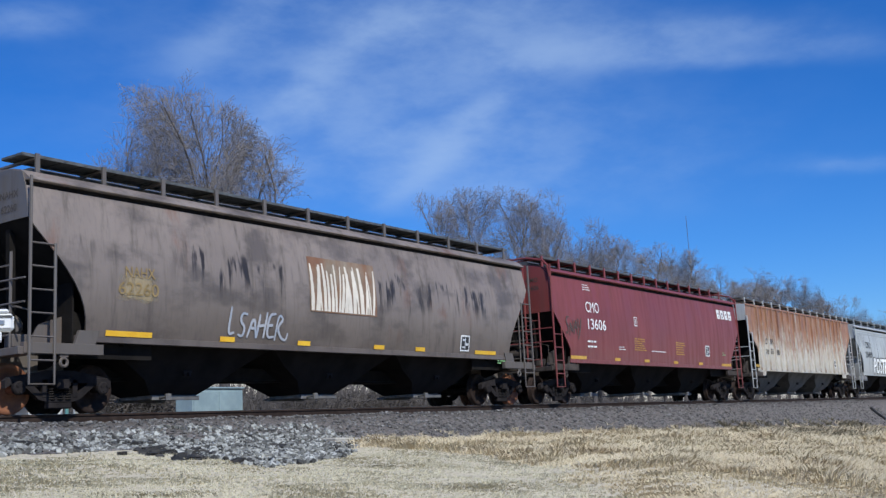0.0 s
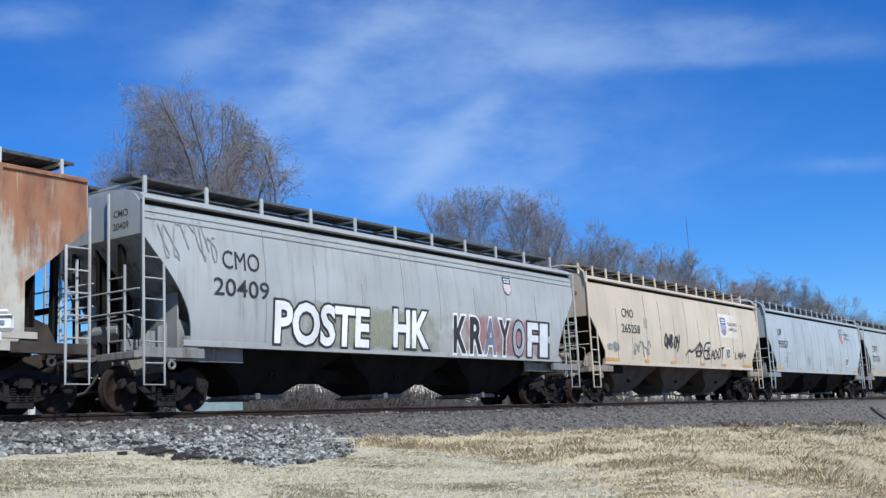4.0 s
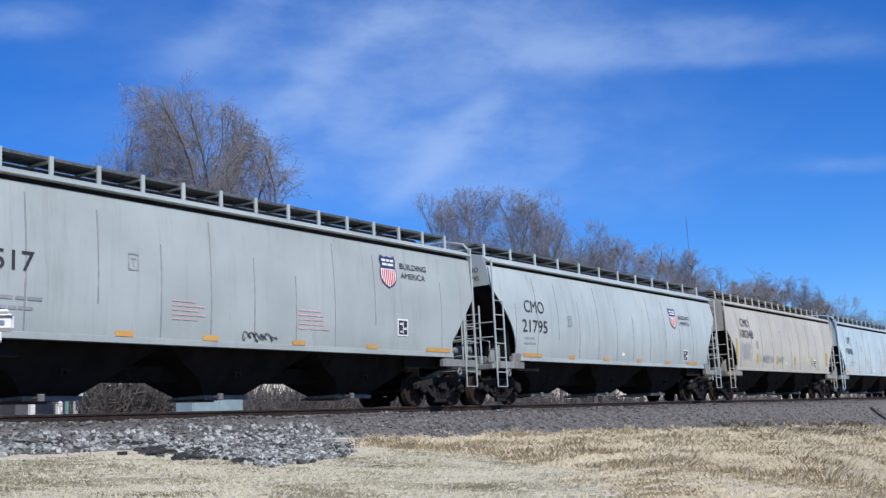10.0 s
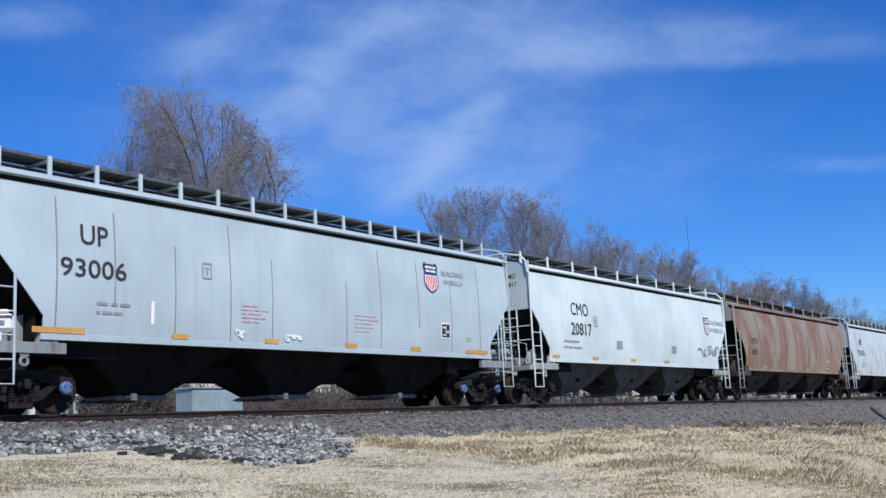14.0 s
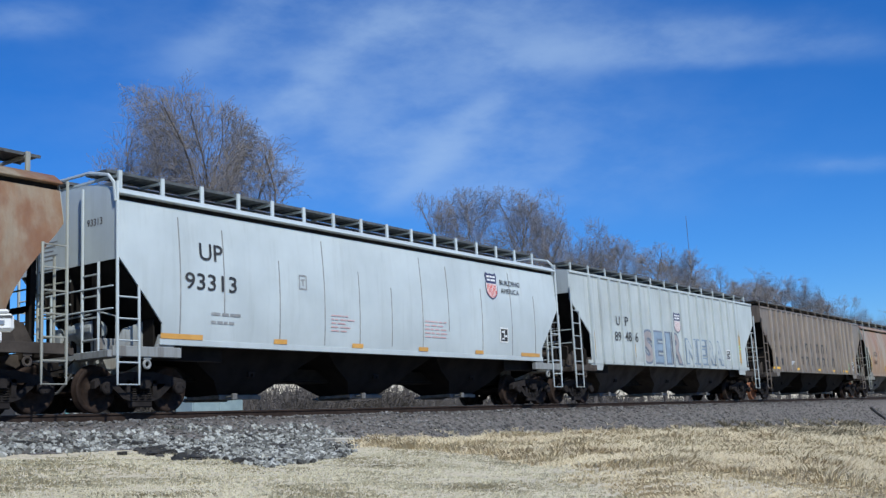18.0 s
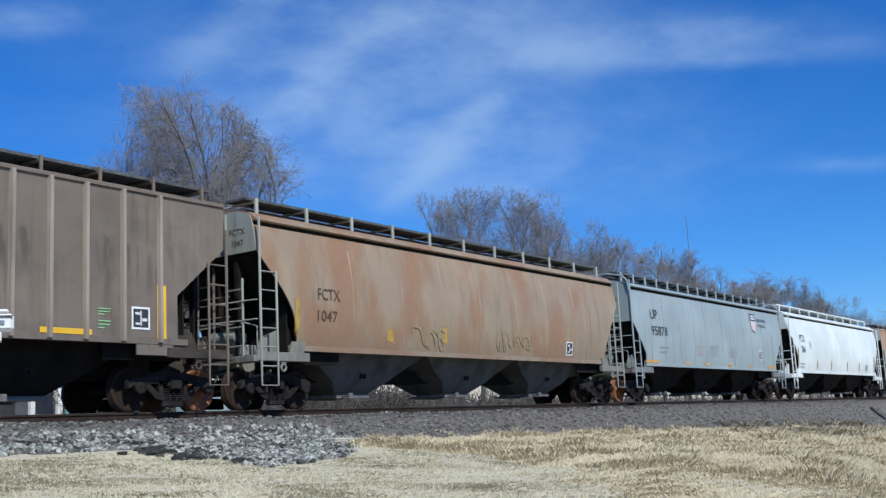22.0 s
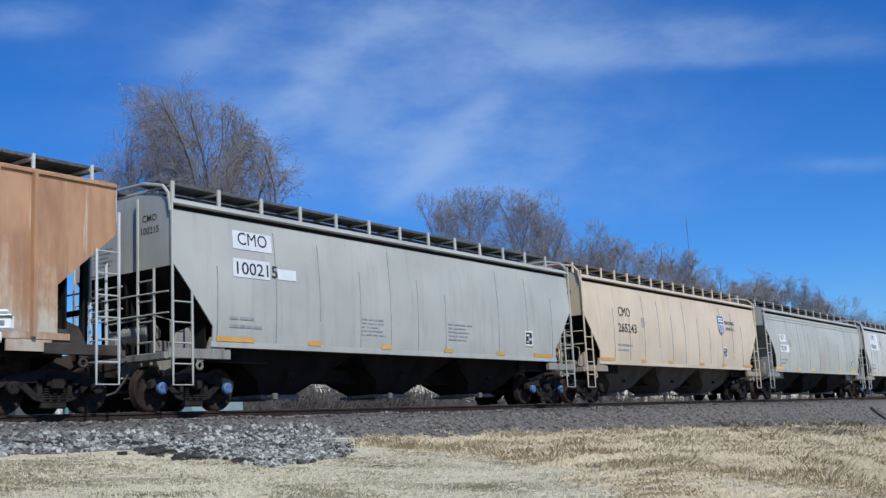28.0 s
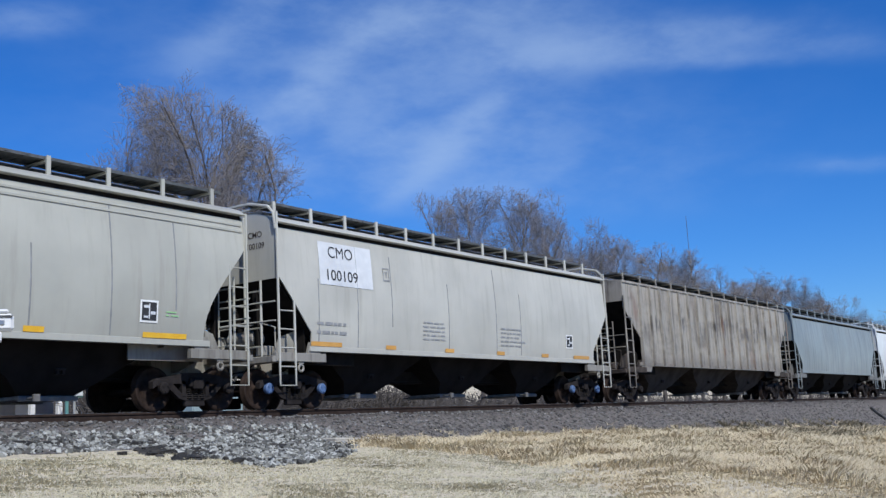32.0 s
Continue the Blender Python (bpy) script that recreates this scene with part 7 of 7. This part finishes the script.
# ---------------------------------------------------------------- beyond the track
STEELGREY = rough_stuff("blue_grey_cabinet_paint", (0.22, 0.30, 0.34), (0.28, 0.37, 0.41), 3.0, 0.45)
SIDING = rough_stuff("grey_painted_siding", (0.26, 0.26, 0.27), (0.34, 0.34, 0.35), 3.0, 0.7)
PAINTW = rough_stuff("white_painted_wood", (0.66, 0.66, 0.65), (0.76, 0.76, 0.75), 5.0, 0.6)
TEAL = rough_stuff("teal_painted_metal", (0.10, 0.24, 0.24), (0.14, 0.30, 0.29), 4.0, 0.5)
SHADE = rough_stuff("dark_glass", (0.02, 0.025, 0.03), (0.035, 0.04, 0.045), 3.0, 0.15)
ROOFING = rough_stuff("grey_roof_sheet", (0.16, 0.155, 0.15), (0.22, 0.215, 0.21), 5.0, 0.7)


def block(name, x0, x1, y0, y1, z0, z1, mat, parent=None, label="", bev=0.015):
    return piece(name, mesh_of((name, x0, x1, y0, y1, z0, z1), lambda bm: box(bm, x0, x1, y0, y1, z0, z1, bev)), mat, parent, label)


def cabinet(x, y, wide, high, mat, label, doors):
    g = land(x, y)
    ob = tagged(new("equipment_cabinet"), label, "cabinet")
    ob.matrix_basis = pose(x, y, g)
    block("body", -wide / 2, wide / 2, -0.4, 0.4, 0.0, high, mat, ob)
    block("lid", -wide / 2 - 0.05, wide / 2 + 0.05, -0.45, 0.45, high + 0.003, high + 0.06, mat, ob)
    for k in range(doors):
        a = -wide / 2 + wide * k / doors + 0.03
        door = block("door", a, a + wide / doors - 0.06, -0.43, -0.403, 0.12, high - 0.08, mat, ob)
        block("handle", a + 0.08, a + 0.12, -0.46, -0.432, high * 0.5, high * 0.5 + 0.15, GALV, door, "bare metal handle", 0.004)


cabinet(24.5, 26.7, 2.2, 1.95, STEELGREY, "blue-grey steel equipment cabinet beside the line", 2)


def meter_box(x, y):
    ob = tagged(new("utility_box"), "small pale teal utility box on a post", "utility box")
    ob.matrix_basis = pose(x, y, land(x, y))
    block("post", -0.24, -0.16, -0.04, 0.04, -0.2, 2.05, TEAL, ob, "teal metal post")
    body = block("box_body", -0.15, 0.24, -0.14, 0.14, 1.56, 1.98, TEAL, ob)
    block("door", -0.12, 0.21, -0.165, -0.143, 1.60, 1.94, PALE, body, "pale box door")
    block("conduit", 0.02, 0.08, -0.03, 0.03, -0.2, 1.555, GALV, ob, "bare steel conduit", 0.01)


meter_box(18.75, 26.0)


def shed():
    """A low grey building with a posted porch, seen under the cars."""
    x0, y0 = 21.8, 35.0
    g = land(x0, y0)
    ob = tagged(new("house"), "low grey house with a white-posted porch", "house")
    ob.matrix_basis = pose(x0, y0, g)
    block("wall", -6.0, 2.6, 0.0, 6.0, 0.0, 2.7, SIDING, ob)
    piece("roof", mesh_of("shed_roof", lambda bm: prism(bm, [(-1.9, 2.58), (3.0, 3.4), (6.5, 2.74), (6.5, 2.84), (3.0, 3.52), (-1.9, 2.68)], "x", -6.4, 3.0)), ROOFING, ob)
    for x in (-4.0, -1.6, 0.6, 1.7, 2.5):
        block("post", x - 0.09, x + 0.09, -1.7, -1.52, 0.0, 2.56, PAINTW, ob, "white porch post", 0.01)
    block("porch_floor", -5.8, 2.6, -1.8, -0.004, -0.3, -0.004, SLABM, ob)
    for x in (-2.6, -0.4):
        win = block("window", x - 0.5, x + 0.5, -0.05, -0.003, 0.9, 2.0, PAINTW, ob, "white window frame", 0.01)
        block("pane", x - 0.42, x + 0.42, -0.07, -0.053, 0.98, 1.92, SHADE, win, "dark glass pane", 0.0)
    block("door", 1.0, 1.5, -0.04, -0.003, 0.0, 2.0, PAINTW, ob, "white door", 0.01)


shed()


def mast():
    x, y = 150.5, 60.0
    ob = tagged(new("radio_mast"), "thin steel radio mast far behind the trees", "mast")
    ob.matrix_basis = pose(x, y, land(x, y))

    def pole(bm):
        tube(bm, [(0, 0, -0.2), (0, 0, 24.0)], [0.11, 0.08], 6)

    def whip(bm):
        tube(bm, [(0, 0, 24.0), (0, 0, 31.0)], [0.05, 0.03], 5)
    piece("pole", mesh_of("mast_pole", pole), GALV, ob)
    piece("antenna", mesh_of("mast_antenna", whip), BARK, ob)
    block("collar", -0.17, 0.17, -0.17, 0.17, 23.8, 24.2, PAINTW, ob, "white collar", 0.05)


mast()


def mirror_on_post():
    """White shape taken for a pickup mirror, half in view, on an added post."""
    x, y = 3.83, 6.04
    g = land(x, y)
    ob = tagged(new("signal_box"), "white pickup mirror shape on an added, unseen post", "housing")
    ob.matrix_basis = pose(x, y, g, 0, 0, -32)
    z = 0.02 - g
    block("housing", -0.28, 0.075, -0.05, 0.05, z + 0.075, z + 0.185, PAINTW, ob, "", 0.02)
    block("cap", -0.27, 0.045, -0.045, 0.045, z + 0.187, z + 0.212, PAINTW, ob, "", 0.01)
    block("slot", -0.27, 0.066, -0.056, -0.051, z + 0.158, z + 0.172, BLACK, ob, "dark slot", 0.0)
    block("lens", -0.02, 0.02, -0.058, -0.051, z + 0.115, z + 0.14, SLATE, ob, "grey mark on the mirror", 0.0)
    block("lower_housing", -0.28, 0.005, -0.045, 0.045, z + 0.01, z + 0.072, PAINTW, ob, "", 0.008)
    block("lower_slot", -0.05, -0.005, -0.052, -0.046, z + 0.03, z + 0.06, BLACK, ob, "dark slot", 0.0)
    # added only to hold the shape up; it stands out of view
    block("post", -0.24, -0.18, -0.03, 0.03, -0.2, z + 0.01, GALV, ob, "added galvanised post, out of view", 0.005)


mirror_on_post()


# ---------------------------------------------------------------- what moves
def motions():
    for car, middle in CARS:
        walk(car, [(t, pose(middle - travelled(t), RAIL_Y, 0)) for t in range(0, 33, 2)])
    for ws, q, along in SPIN:
        # the wheels turn with the distance rolled while they pass near
        near = [t for t in np.arange(0, 32.01, 1 / 30) if -2 < along - travelled(t) < 40]
        rows = [t for t in near if 0 < t < 32]
        turn = [(t, math.degrees((along - travelled(t)) / 0.457)) for t in rows]
        if not turn:
            continue
        turn = [(0.0, turn[0][1])] + turn + [(32.0, turn[-1][1])]
        walk(ws, [(t, pose(q, 0, 0.457, 0, a, 0)) for t, a in turn])


motions()
